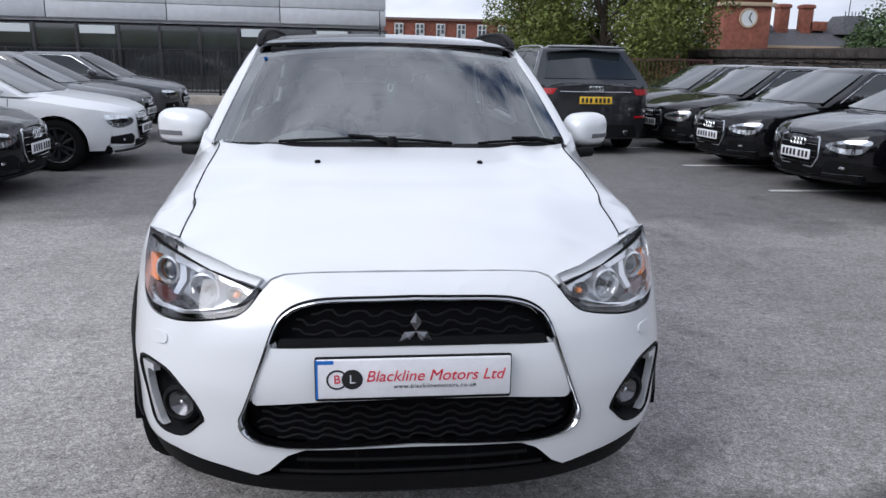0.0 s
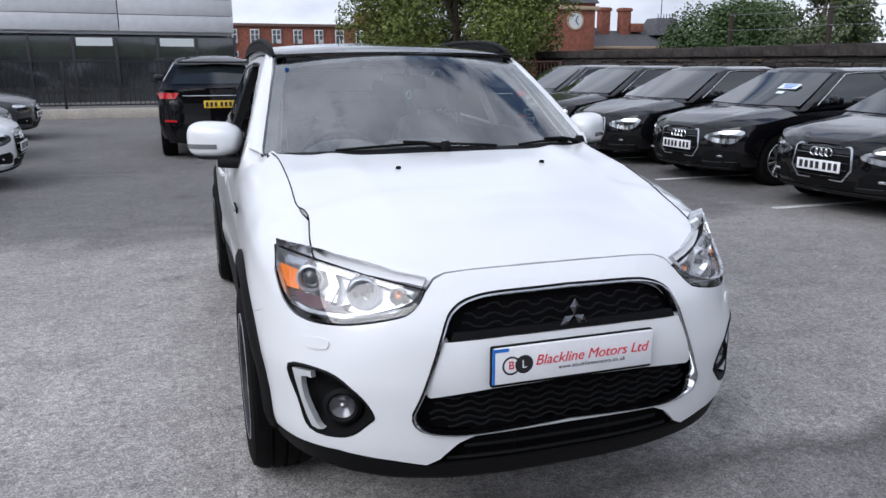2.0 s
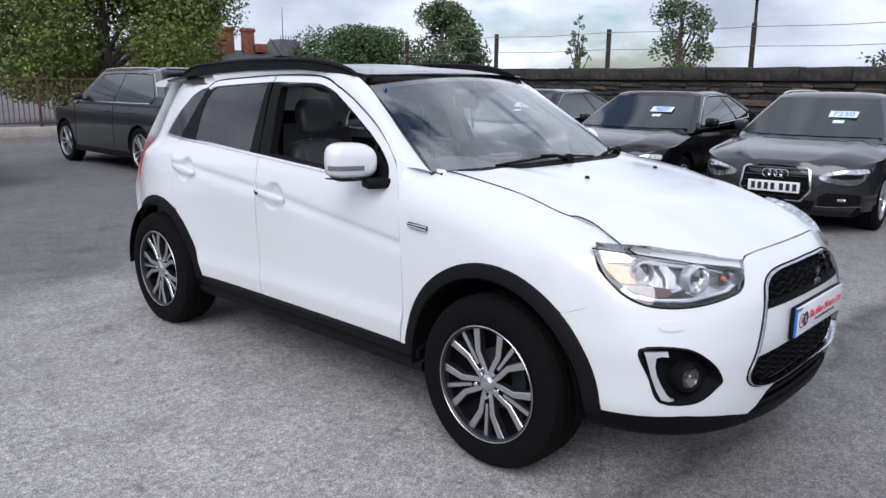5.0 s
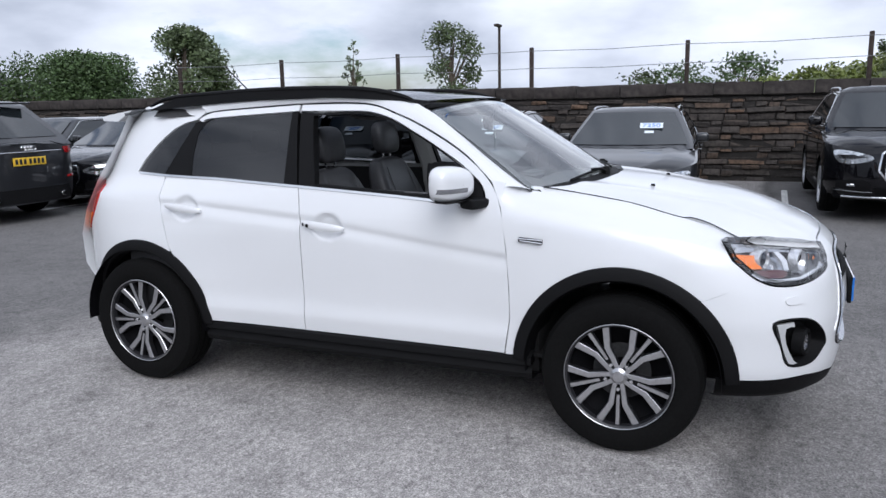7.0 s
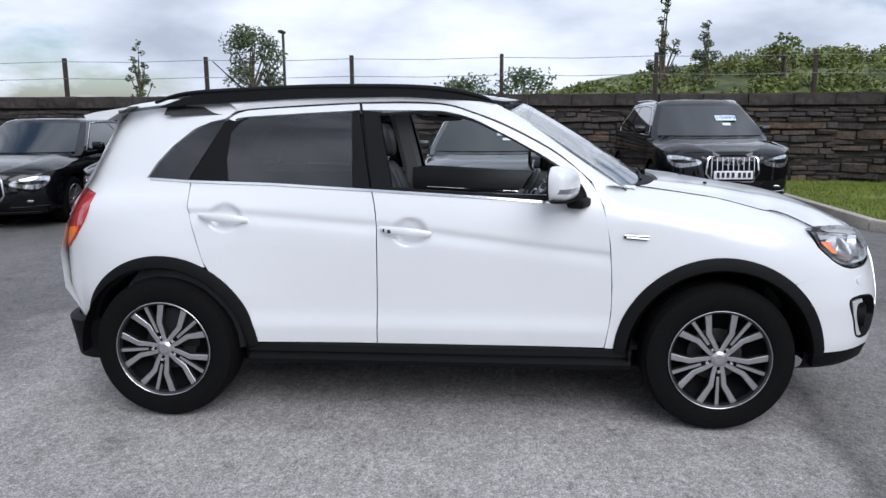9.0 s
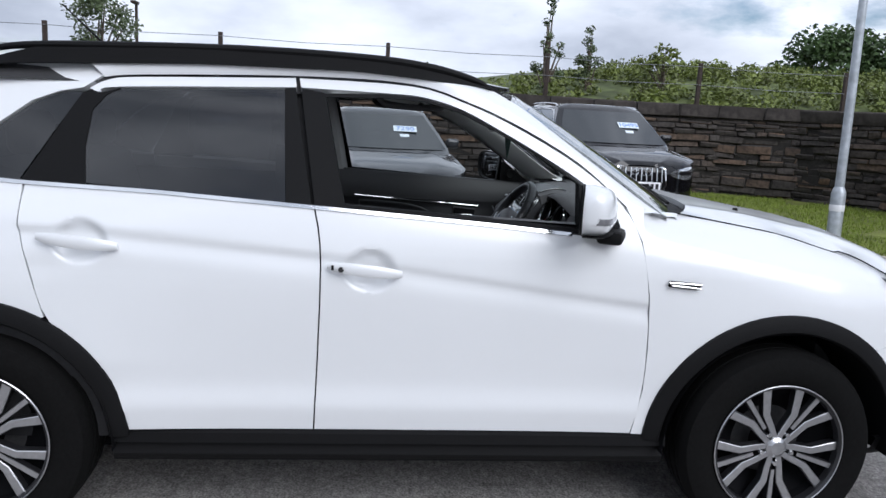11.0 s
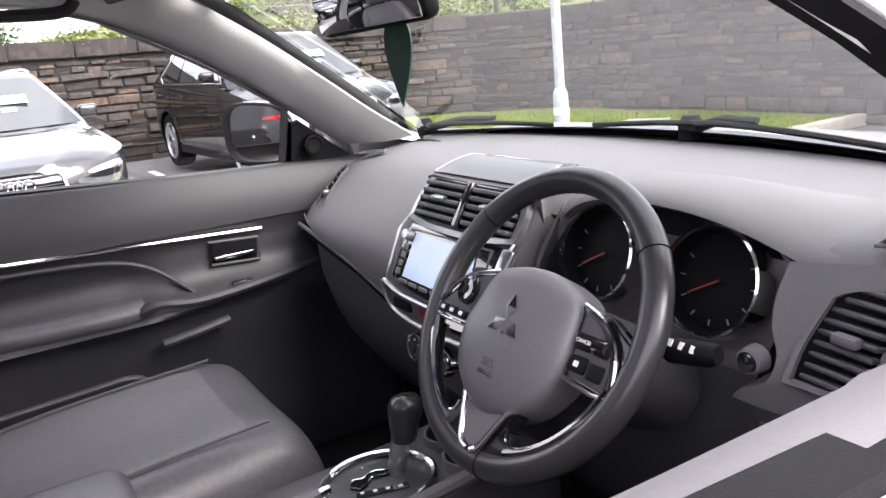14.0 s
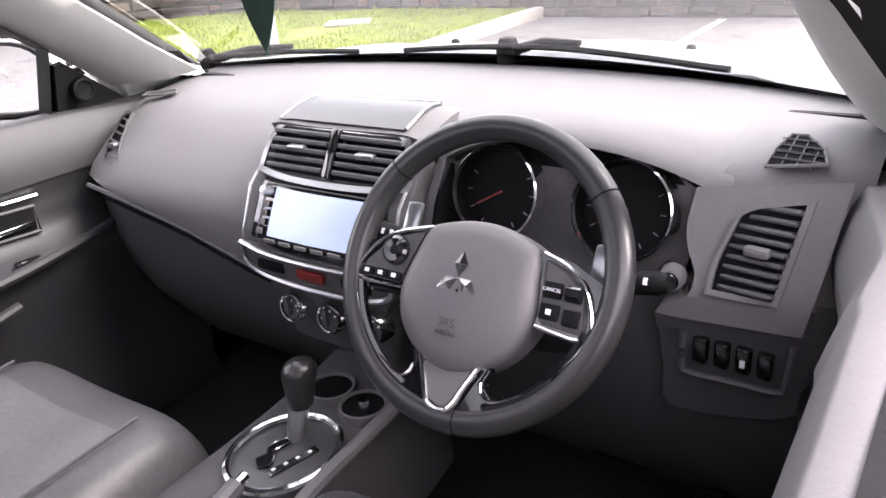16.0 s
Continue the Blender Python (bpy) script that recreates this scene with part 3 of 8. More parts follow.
# fog lamps with silver daylight strip
FOG_BOWL = mat("fog_reflector", (0.16, 0.16, 0.17), 0.2, metal=0.8, grain=0.2)
STRIP = mat("silver_strip", (0.62, 0.63, 0.64), 0.35, metal=0.35, grain=0.05)
def fog(s):
    P = lambda a, z, o=0.0: nose(a * s, z, o)  # noqa: E731
    ca, cz = sum(p[0] for p in fog_loop) / len(fog_loop), sum(p[1] for p in fog_loop) / len(fog_loop)
    rows = [[P(ca + (a - ca) * k, cz + (z - cz) * k, d) for a, z in fog_loop] for k, d in ((1.0, -.02), (1.0, .002), (.95, .004), (.90, -.012), (.72, -.05), (.05, -.065))]
    house = part("fog_lamp", loft(rows, closed_u=True), BLACK_TRIM, hero, "round fog lamp in black recess with silver strip")
    q = P(45.5, .520, -.05)
    way = (Vector((-.35 * s, -1, 0))).normalized()
    m = Matrix.Translation(q) @ Vector((0, 0, 1)).rotation_difference(way).to_matrix().to_4x4()
    part("bezel", moved(lathe([(.040, .030), (.046, .036), (.058, .030), (.062, -.01)], 28, "Z"), m), BLACK_TRIM, house)
    part("reflector", moved(lathe([(0, .006), (.02, .010), (.038, .028)], 24, "Z"), m), FOG_BOWL, house)
    part("bulb", moved(lathe([(0, .028), (.008, .024), (.012, .008)], 12, "Z"), m), CHROME, house)
    part("lens", moved(lathe([(0, .036), (.02, .034), (.039, .029)], 24, "Z"), m), GLASS_CLEAR, house)
    strip = curve([(59.5, .615), (59.5, .615), (52.5, .621), (52.5, .621), (52.3, .602), (52.3, .602), (56.0, .597), (55.5, .53), (51.5, .455), (49.5, .442), (49.5, .442), (53.5, .443), (57, .52)], 2, True)
    part("daylight_strip", sheet(strip, lambda a, z: P(a, z, -.002), 2, .02, thick=.02, out=NOSE_OUT), STRIP, house, "brushed silver strip")
    part("washer_cover", sheet(curve([(54.3, .719), (48, .724), (47.8, .697), (53.8, .692)], 3, True),
                               lambda a, z: P(a, z, .005), 2, .02, thick=.008, out=NOSE_OUT), WHITE, hero)


for s in (1, -1):
    fog(s)

# front wings
fender = ([(.475, .385)] + arc(0, .485, 5, 130, 28) + [(-.335, .7122), (-.419, .7460)] + [(nose(a, z).y, z) for a, z in ((64, .806), (67.8, .872), (68.2, .952), (60, .943), (52, .931))]
          + [(y, lerp(y, SEAM) + .023) for y in (-.47, -.40, -.33, -.2, -.1, 0, .1, .2, .3, .38)] + [(.45, 1.15), (.575, 1.178), (.60, 1.17), (.547, 1.06), (.5135, .88), (.500, .69), (.500, .55), (.525, .385)])
both("front_wing", lambda: sheet(fender, lambda y, z: side(y, z), .06, .04, thick=.03, out=OUT), WHITE)
for s in (1, -1):
    vent = part("wing_badge", box(.012, .112, .022, (-.872 * s, .40, .925), .005, turn=Matrix.Rotation(radians(4), 4, "X")), BLACK_TRIM, hero, "small chrome-edged wing vent")
    part("badge_edge", tube([(-.879 * s, .345, .916), (-.879 * s, .445, .924), (-.879 * s, .456, .934), (-.879 * s, .345, .929)], .0035, 6, True), CHROME, vent)

# doors
FD = [(1.703, 1.535), (1.33, 1.53), (1.14, 1.48), (.96, 1.405), (.76, 1.295), (.615, 1.175), (.55, 1.055), (.518, .88), (.505, .69), (.505, .55), (.53, .388), (.53, .388), (1.614, .388), (1.614, .388),
      (1.604, .94), (1.630, 1.128), (1.630, 1.128), (1.50, 1.122), (1.07, 1.097), (.77, 1.075), (.615, 1.062), (.615, 1.062), (.645, 1.155), (.76, 1.250), (.91, 1.337), (1.03, 1.400), (1.16, 1.462),
      (1.29, 1.496), (1.42, 1.502), (1.696, 1.505), (1.696, 1.505)]
RD = [(1.716, 1.535), (2.20, 1.51), (2.31, 1.495), (2.365, 1.465), (2.365, 1.465), (2.33, 1.455), (2.27, 1.475), (1.710, 1.505), (1.710, 1.505)]
RD2 = [(1.636, 1.13), (2.13, 1.155), (2.53, 1.165), (2.53, 1.165), (2.525, 1.04), (2.485, .90), (2.43, .75), (2.268, .575), (2.206, .388), (2.206, .388), (1.619, .388), (1.619, .388), (1.609, .94), (1.636, 1.13)]


def crease(y, z):
    """The shoulder line pressed into the doors, and the swell above the sill."""
    zc = lerp(y, [(.5, .85), (.85, .89), (1.59, .985), (2.34, 1.04), (3.04, 1.03)])
    d = z - zc
    return -.009 * math.exp(-((d + .02) / .035) ** 2) * (1 if d < -.02 else math.exp(-((d + .02) / .02) ** 2)) + .010 * math.exp(-((z - .47) / .05) ** 2)


def scoop(y, z):
    return sum(-.023 * (lambda d: d * d * (3 - 2 * d))(max(0, min(1, (1 - ((y - cy) / .090) ** 2 - ((z - cz) / .074) ** 2) / .75))) for cy, cz in ((1.450, .938), (2.345, 1.0)))


def skin(y, z):
    return side(y, z, crease(y, z) + scoop(y, z))


fd, rd = both("front_door", lambda: sheet(curve(FD, 4, True), skin, .010, .010, thick=.03, out=OUT), WHITE)
rdr, rdl = both("rear_door", lambda: sheet(curve(RD2, 4, True), skin, .010, .010, thick=.03, out=OUT), WHITE)
both("rear_door_frame", lambda: sheet(curve(RD, 4, True), lambda y, z: side(y, z), .08, .02, thick=.03, out=OUT), WHITE)


def handle(cy, cz, door, s, lock):
    m = Matrix.Diagonal((s, 1, 1, 1))
    rows = []
    for k in range(13):
        t = k / 12
        y = cy + .120 - .240 * t
        h = .018 * (math.sin(math.pi * min(1, max(0, t * .94 + .03))) ** .35) + .003
        x0 = -half_width(y, cz) - (.012 + .018 * math.sin(math.pi * t) ** .6)
        z = cz + .012 - .022 * t
        rows.append([(x0 - .008 * math.cos(a), y, z + h * math.sin(a)) for a in [2 * math.pi * j / 10 for j in range(10)]])
    ob = part("handle", moved(loft(rows, closed_u=True, caps=True), m), WHITE, door)
    if s < 0:
        bmesh_fix(ob)
    if lock:
        part("keyhole", moved(lathe([(0, .0), (.008, .0), (.009, -.004)], 14, "X"), m @ Matrix.Translation((-half_width(cy, cz) - .033, cy + .075, cz + .004))), BLACK_GLOSS, ob)
        part("lock_button", moved(box(.006, .008, .016, (0, 0, 0), .002), m @ Matrix.Translation((-half_width(cy, cz) - .028, cy + .102, cz + .008))), BLACK_TRIM, ob)


def bmesh_fix(ob):
    ob.data.flip_normals()


handle(1.466, .942, fd, 1, True)
handle(1.466, .942, rd, -1, False)
handle(2.345, 1.0, rdr, 1, False)
handle(2.345, 1.0, rdl, -1, False)

# side frame: windscreen pillar and roof edge
LOW = [(.575, 1.145), (.615, 1.185), (.76, 1.305), (.96, 1.415), (1.14, 1.488), (1.33, 1.538), (1.69, 1.543), (2.20, 1.518), (2.325, 1.503)]
UPP = [(.75, .435, 1.138), (.742, .49, 1.165), (.703, .655, 1.275), (.662, .84, 1.405), (.632, .985, 1.498), (.618, 1.16, 1.554), (.612, 1.69, 1.583), (.605, 2.30, 1.572), (.603, 2.42, 1.565)]


def side_frame():
    lo = curve(LOW, 6)
    up = curve(UPP, 6)
    rows = []
    for (y, z), u in zip(lo, up):
        a, b = side(y, z), Vector((-u[0], u[1], u[2]))
        rows.append([a + Vector((.03, 0, 0))] + [a.lerp(b, t) + Vector((-.6, 0, .8)) * (.016 * 4 * t * (1 - t)) for t in (0, .2, .4, .6, .8, 1)] + [b + Vector((.02, .01, -.02))])
    bm = loft(rows)
    finish(bm, 0, OUT)
    return bm


both("side_frame", side_frame, WHITE)

# rear quarter
QG = [(2.385, 1.452), (2.45, 1.445), (2.53, 1.41), (2.635, 1.33), (2.72, 1.24), (2.76, 1.182), (2.76, 1.182), (2.55, 1.172), (2.55, 1.172)]
quarter = ([(2.446, .762), (2.491, .90), (2.531, 1.04), (2.537, 1.172), (2.56, 1.172), (2.77, 1.180), (2.73, 1.245), (2.645, 1.335), (2.54, 1.417), (2.455, 1.452), (2.385, 1.466), (2.33, 1.508), (2.40, 1.574), (2.75, 1.560), (3.0, 1.532), (3.10, 1.50),
            (3.03, 1.42), (3.10, 1.27), (3.16, 1.12), (3.06, 1.10), (3.10, .96), (3.24, .82), (3.34, .80), (3.36, .60), (3.33, .46), (3.09, .46)] + arc(2.67, .465, 16, 117, 24))
both("rear_quarter", lambda: sheet(quarter, lambda y, z: side(y, z, crease(y, z) * max(0, 1 - (y - 2.5) / .5) if z > .8 else 0), .06, .04, thick=.03, out=OUT), WHITE)
both("tail_light", lambda: sheet(curve([(3.06, 1.10), (3.17, 1.115), (3.17, 1.115), (3.29, .92), (3.31, .80), (3.31, .80), (3.22, .83), (3.10, .965)], 3, True), lambda y, z: side(y, z, .008), .05, .04, thick=.03, out=OUT), RED_LENS, "red wrap-round tail light")
both("rear_indicator", lambda: sheet(curve([(3.14, .935), (3.28, .90), (3.30, .81), (3.22, .84)], 3, True), lambda y, z: side(y, z, .012), .05, .04, thick=.01, out=OUT), AMBER)
rear_rows = []
for k in range(13):
    s = -1 + k / 6
    rear_rows.append([Vector((s * w, y + .12 * (1 - s * s), z)) for w, y, z in ((.70, 3.15, .44), (.735, 3.24, .62), (.735, 3.25, .80), (.72, 3.21, .95), (.70, 3.12, 1.12), (.63, 3.0, 1.35), (.58, 2.95, 1.50))])
part("tailgate", loft(rear_rows), WHITE, hero)
sp = []
for k in range(17):
    s = -1 + k / 8
    x = .60 * s
    sp.append([(x, 2.90, 1.545 - .02 * s * s), (x, 3.08, 1.525 - .025 * s * s), (x, 3.20 - .06 * s * s, 1.505 - .02 * s * s), (x, 3.19 - .06 * s * s, 1.485 - .02 * s * s), (x, 3.02, 1.46)])
part("roof_spoiler", loft(sp, closed_u=True, caps=True), WHITE, hero, angle=50)
rb = []
for k in range(21):
    a = -90 + 180 * k / 20
    sx, cy = math.sin(radians(a)), max(0, math.cos(radians(a)))
    rb.append([(.815 * math.copysign(abs(sx) ** .5, sx), 2.93 + .36 * cy ** .6 + .04 * (z - .27) / .2, z) for z in (.27, .32, .40, .46)] + [(.78 * math.copysign(abs(sx) ** .5, sx), 2.93 + .36 * cy ** .6, .475)])
part("rear_skirt", loft(rb), BLACK_TRIM, hero)

# roof, rails, aerial
roof_loop = [(-.612, y) for y in (1.01, 1.3, 1.7, 2.1, 2.5, 2.8, 2.95)] + [(.612, y) for y in (2.95, 2.8, 2.5, 2.1, 1.7, 1.3, 1.01)] + [(.625 * s, .91 + .095 * s * s) for s in (.9, .7, .5, .3, .1, -.1, -.3, -.5, -.7, -.9)]
part("roof", sheet(roof_loop, lambda x, y: Vector((x, y, roof_z(x, y))), .08, .08, thick=.015, out=lambda c: (0, 0, 1)), ROOF_GLASS, hero, "dark tinted glass roof")


def rail():
    path = curve([(-.618, 1.05, 1.530), (-.622, 1.12, 1.564), (-.622, 1.28, 1.597), (-.620, 1.5, 1.614), (-.618, 1.9, 1.617), (-.612, 2.35, 1.602), (-.60, 2.62, 1.585), (-.595, 2.76, 1.545)], 6)
    n = len(path)
    r = [.009 + .009 * min(1, 4 * min(k, n - 1 - k) / n) for k in range(n)]
    return tube(path, r, 10, flat=.8)


both("roof_rail", rail, BLACK_TRIM, "black roof rail")
both("rail_base", lambda: loft([[(-.640, y, roof_z(.60, y) - .016), (-.632, y, roof_z(.60, y) - .012 + .046 * max(0, min(1, (y - 1.08) / .25, (2.74 - y) / .2))), (-.605, y, roof_z(.60, y) - .012 + .046 * max(0, min(1, (y - 1.08) / .25, (2.74 - y) / .2))), (-.60, y, roof_z(.60, y) - .016)] for y in [1.06 + 1.66 * k / 28 for k in range(29)]]), BLACK_TRIM)
part("aerial", tube([(0, 2.45, 1.575), (0, 2.60, 1.71), (0, 2.68, 1.785)], [.006, .0035, .003], 6), BLACK_TRIM, hero)

# glazing
ws = [(-1, 0), (-1, 1), (1, 1), (1, 0)]
scr = part("windscreen", sheet(ws, lambda s, t: screen(s * .985, .02 + .96 * t), .08, .08, thick=0, out=lambda c: (0, -1, 1)), GLASS, hero, "wide raked windscreen reflecting cloud")
fr_out = [(-1, 0), (-1, 1), (1, 1), (1, 0)]
fr_in = curve([(-.93, .036), (-.93, .036), (-.925, .5), (-.90, .88), (-.86, .93), (0, .945), (.86, .93), (.90, .88), (.925, .5), (.93, .036), (.93, .036), (.5, .024), (0, .02), (-.5, .024)], 4, True)
part("screen_border", sheet(fr_out, lambda s, t: screen(s, t, -.004), .1, .1, holes=[fr_in], thick=0), BLACK_GLOSS, hero)
part("sticker", moved(lathe([(0, .0008), (.010, .0008)], 20, "Z"), Matrix.Translation(screen(-.90, .90, .003)) @ Matrix.Rotation(radians(-52), 4, "X")), BLUE_INK, hero)
rg = [(1.748, 1.495), (2.27, 1.465), (2.315, 1.445), (2.35, 1.40), (2.36, 1.28), (2.345, 1.172), (1.726, 1.142)]
both("rear_window", lambda: sheet(curve([p for q in rg for p in (q, q)], 2, True), lambda y, z: side(y, z, -.004), .08, .05, thick=.006, out=OUT), PRIVACY, "dark privacy glass")
both("quarter_window", lambda: sheet(curve(QG, 4, True), lambda y, z: side(y, z, -.004), .08, .05, thick=.006, out=OUT), PRIVACY, "dark privacy glass")
both("rear_pillar_trim", lambda: sheet([(1.713, 1.503), (1.748, 1.500), (1.724, 1.138), (1.642, 1.132)], lambda y, z: side(y, z, -.002), .08, .05, thick=.03, out=OUT), BLACK_TRIM)
both("window_trim", lambda: sheet([(2.27, 1.470), (2.33, 1.452), (2.36, 1.462), (2.385, 1.45), (2.545, 1.168), (2.345, 1.166), (2.358, 1.28), (2.347, 1.40), (2.31, 1.447)], lambda y, z: side(y, z, -.001), .08, .05, thick=.03, out=OUT), BLACK_TRIM)
both("door_pillar_trim", lambda: sheet([(1.694, 1.502), (1.616, 1.492), (1.540, 1.130), (1.632, 1.132)], lambda y, z: side(y, z, -.002), .08, .05, thick=.04, out=OUT), BLACK_TRIM)
SAIL = [(.62, 1.066), (.645, 1.140), (.735, 1.207), (.752, 1.215), (.754, 1.077)]
both("mirror_sail", lambda: sheet(SAIL, lambda y, z: side(y, z, .002), .08, .05, thick=.03, out=OUT), BLACK_TRIM)
WIN = [(1.617, 1.490), (1.42, 1.499), (1.29, 1.493), (1.16, 1.459), (1.03, 1.397), (.91, 1.334), (.745, 1.230), (.750, 1.079), (1.07, 1.100), (1.542, 1.127)]


def surround(deep):
    ins = [(max(y, q[0] - .004) if q[0] > 1.45 else y, z) for (y, z), q in zip(scale_loop(WIN, .955, .93), WIN)]
    rows = [[side(y, z, -.001) for y, z in WIN], [side(y, z, -.002) for y, z in ins], [side(y, z, -.03) for y, z in ins], [side(y, z, -deep) for y, z in ins]]
    return loft(rows, closed_u=True)


part("window_seal", surround(.045), BLACK_TRIM, hero)
part("window_seal", mirrored(surround(.05)), BLACK_TRIM, hero)
WIN_IN = scale_loop(WIN, .955, .93)
pane = part("front_window", mirrored(sheet(WIN_IN, lambda y, z: side(y, z, -.012), .1, .1, thick=0)), DOOR_GLASS, hero)


def belt():
    rows = []
    for k in range(41):
        y = .79 + 1.96 * k / 40
        z = lerp(y, [(.77, 1.078), (1.07, 1.100), (1.612, 1.131), (2.13, 1.158), (2.55, 1.168), (2.76, 1.178)])
        rows.append([side(y, z - .009, .001), side(y, z - .007, .006), side(y, z + .004, .006), side(y, z + .006, .0)])
    return loft(rows)


both("belt_strip", belt, CHROME, "bright chrome strip below the windows")

# mirrors
def door_mirror(s):
    m = Matrix.Diagonal((s, 1, 1, 1)) @ Matrix.Translation((-.93, .735, 0)) @ Matrix.Rotation(radians(-24 if s > 0 else -36), 4, "Z") @ Matrix.Translation((.93, -.735, 0))

    def section(y, kx, kz, n=28):
        """A rounded cross-section of the housing, narrower at its inner end."""
        row = []
        y = .805 - (.822 - y) * .68
        for j in range(n):
            a = 2 * math.pi * j / n
            c, q = math.cos(a), math.sin(a)
            x = math.copysign(abs(c) ** .62, c) * .116 * kx
            px = -.935 - x + .012 * (1 - kx)
            t = max(0, min(1, (-.83 - px) / .21))
            row.append((px, .735 + (y - .735) * (1 - .25 * t) - .012 * t, 1.172 + math.copysign(abs(q) ** .66, q) * (.080 + .006 * c) * kz + .004 * c))
        return row

    rows = [section(y, kx, kz) for y, kx, kz in ((.640, .02, .02), (.642, .35, .35), (.650, .62, .58), (.665, .80, .76), (.69, .92, .89), (.73, .98, .97), (.77, 1.0, 1.0), (.81, .99, 1.0), (.822, .97, .975))]
    mir = part("door_mirror", moved(loft(rows, closed_u=True), m), WHITE, hero, "white door mirror with indicator strip")
    part("mirror_foot", moved(box(.13, .085, .045, (-.83, .70, 1.080), .015), m), BLACK_TRIM, mir)
    low_rows = [[(p[0], p[1], min(p[2], 1.105 + .0 * p[0]) - .004) for p in section(y, kx * 1.012, kz * 1.03)] for y, kx, kz in ((.648, .35, .62), (.66, .70, .86), (.69, .90, .95), (.73, .98, 1.0), (.81, 1.0, 1.0))]
    part("lower_shell", moved(loft(low_rows, closed_u=True), m), BLACK_TRIM, mir)
    part("mirror_rim", moved(loft([section(.812, 1.0, 1.0), section(.828, .985, .985), section(.828, .90, .90), section(.808, .88, .88)], closed_u=True), m), BLACK_TRIM, mir)
    part("mirror_glass", moved(loft([section(.812, .91, .91), section(.812, .01, .01)], closed_u=True), m), MIRROR, mir)
    caps = [(.640, .02, .02), (.642, .35, .35), (.650, .62, .58), (.665, .80, .76), (.69, .92, .89), (.73, .98, .97), (.77, 1.0, 1.0), (.82, 1.01, 1.0)]

    def cap_y(c, z):
        """How far forward the cap stands at a share c of its width."""
        last = None
        for y, kx, kz in caps:
            f = (abs(c) / kx) ** 3.22 + (abs(z - 1.172) / (.080 * kz)) ** 3.03
            if f <= 1:
                y = y if last is None else last[0] + (y - last[0]) * (last[1] - 1) / max(1e-6, last[1] - f)
                break
            last = (y, min(f, 6))
        y = .805 - (.822 - y) * .68
        t = max(0, min(1, (.105 + .112 * c) / .21))
        return .735 + (y - .735) * (1 - .25 * t) - .012 * t

    ind = []
    for k in range(15):
        c = -.35 + 1.31 * k / 14
        x = -.935 - .112 * c - (.004 if c > .8 else 0)
        ind.append([(x, cap_y(c, z) + dy, z) for z, dy in ((1.136, .012), (1.138, -.004), (1.148, -.005), (1.158, -.004), (1.160, .012))])
    part("indicator", moved(loft(ind), m), mat_ind, mir, "smoked indicator strip")


MIRROR = mat("mirror_silver", (0.85, 0.86, 0.87), 0.01, metal=1.0)
mat_ind = mat("smoked_lens", (0.16, 0.16, 0.17), 0.12, coat=1.0, grain=0.2, grain_scale=120)
for s in (1, -1):
    door_mirror(s)

# arches, sills, liners
def cladding(cy, r, a0, a1):
    rows = []
    for k in range(37):
        a = radians(a0 + (a1 - a0) * k / 36)
        c, q = math.cos(a), math.sin(a)
        row = []
        for rr, off in ((r + .004, -.005), (r + .002, .010), (r - .02, .018), (r - .052, .016), (r - .060, .004), (r - .062, -.06)):
            y, z = cy + rr * c, .345 + rr * q
            row.append(side(y, max(z, .25), off))
            row[-1].z = z
        rows.append(row)
    bm = loft(rows)
    finish(bm, 0, OUT)
    return bm


both("front_arch_cladding", lambda: cladding(0, .485, 3, 178), BLACK_TRIM)
both("rear_arch_cladding", lambda: cladding(2.67, .465, 8, 177), BLACK_TRIM)


def liner(cy):
    rows = []
    for k in range(25):
        a = radians(-3 + 186 * k / 24)
        rows.append([(-x, cy + .420 * math.cos(a), .345 + .420 * math.sin(a)) for x in (.885, .70, .52)])
    return loft(rows)


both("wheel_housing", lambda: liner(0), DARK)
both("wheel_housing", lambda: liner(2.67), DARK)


def sill():
    rows = []
    for k in range(21):
        y = .40 + 1.86 * k / 20
        rows.append([(-.80, y, .40), (-.838, y, .387), (-.856, y, .378), (-.860, y, .345), (-.835, y, .335), (-.845, y, .30), (-.83, y, .272), (-.72, y, .262)])
    return loft(rows)


both("sill", sill, BLACK_TRIM)
part("underbody", box(1.3, 3.5, .09, (0, 1.45, .27), .03), DARK, hero)
part("front_crossmember", box(1.2, .5, .30, (0, -.48, .42), .06), DARK, hero)


# wheels
DISC = mat("brake_steel", (0.07, 0.07, 0.072), 0.45, metal=0.6, grain=0.2)


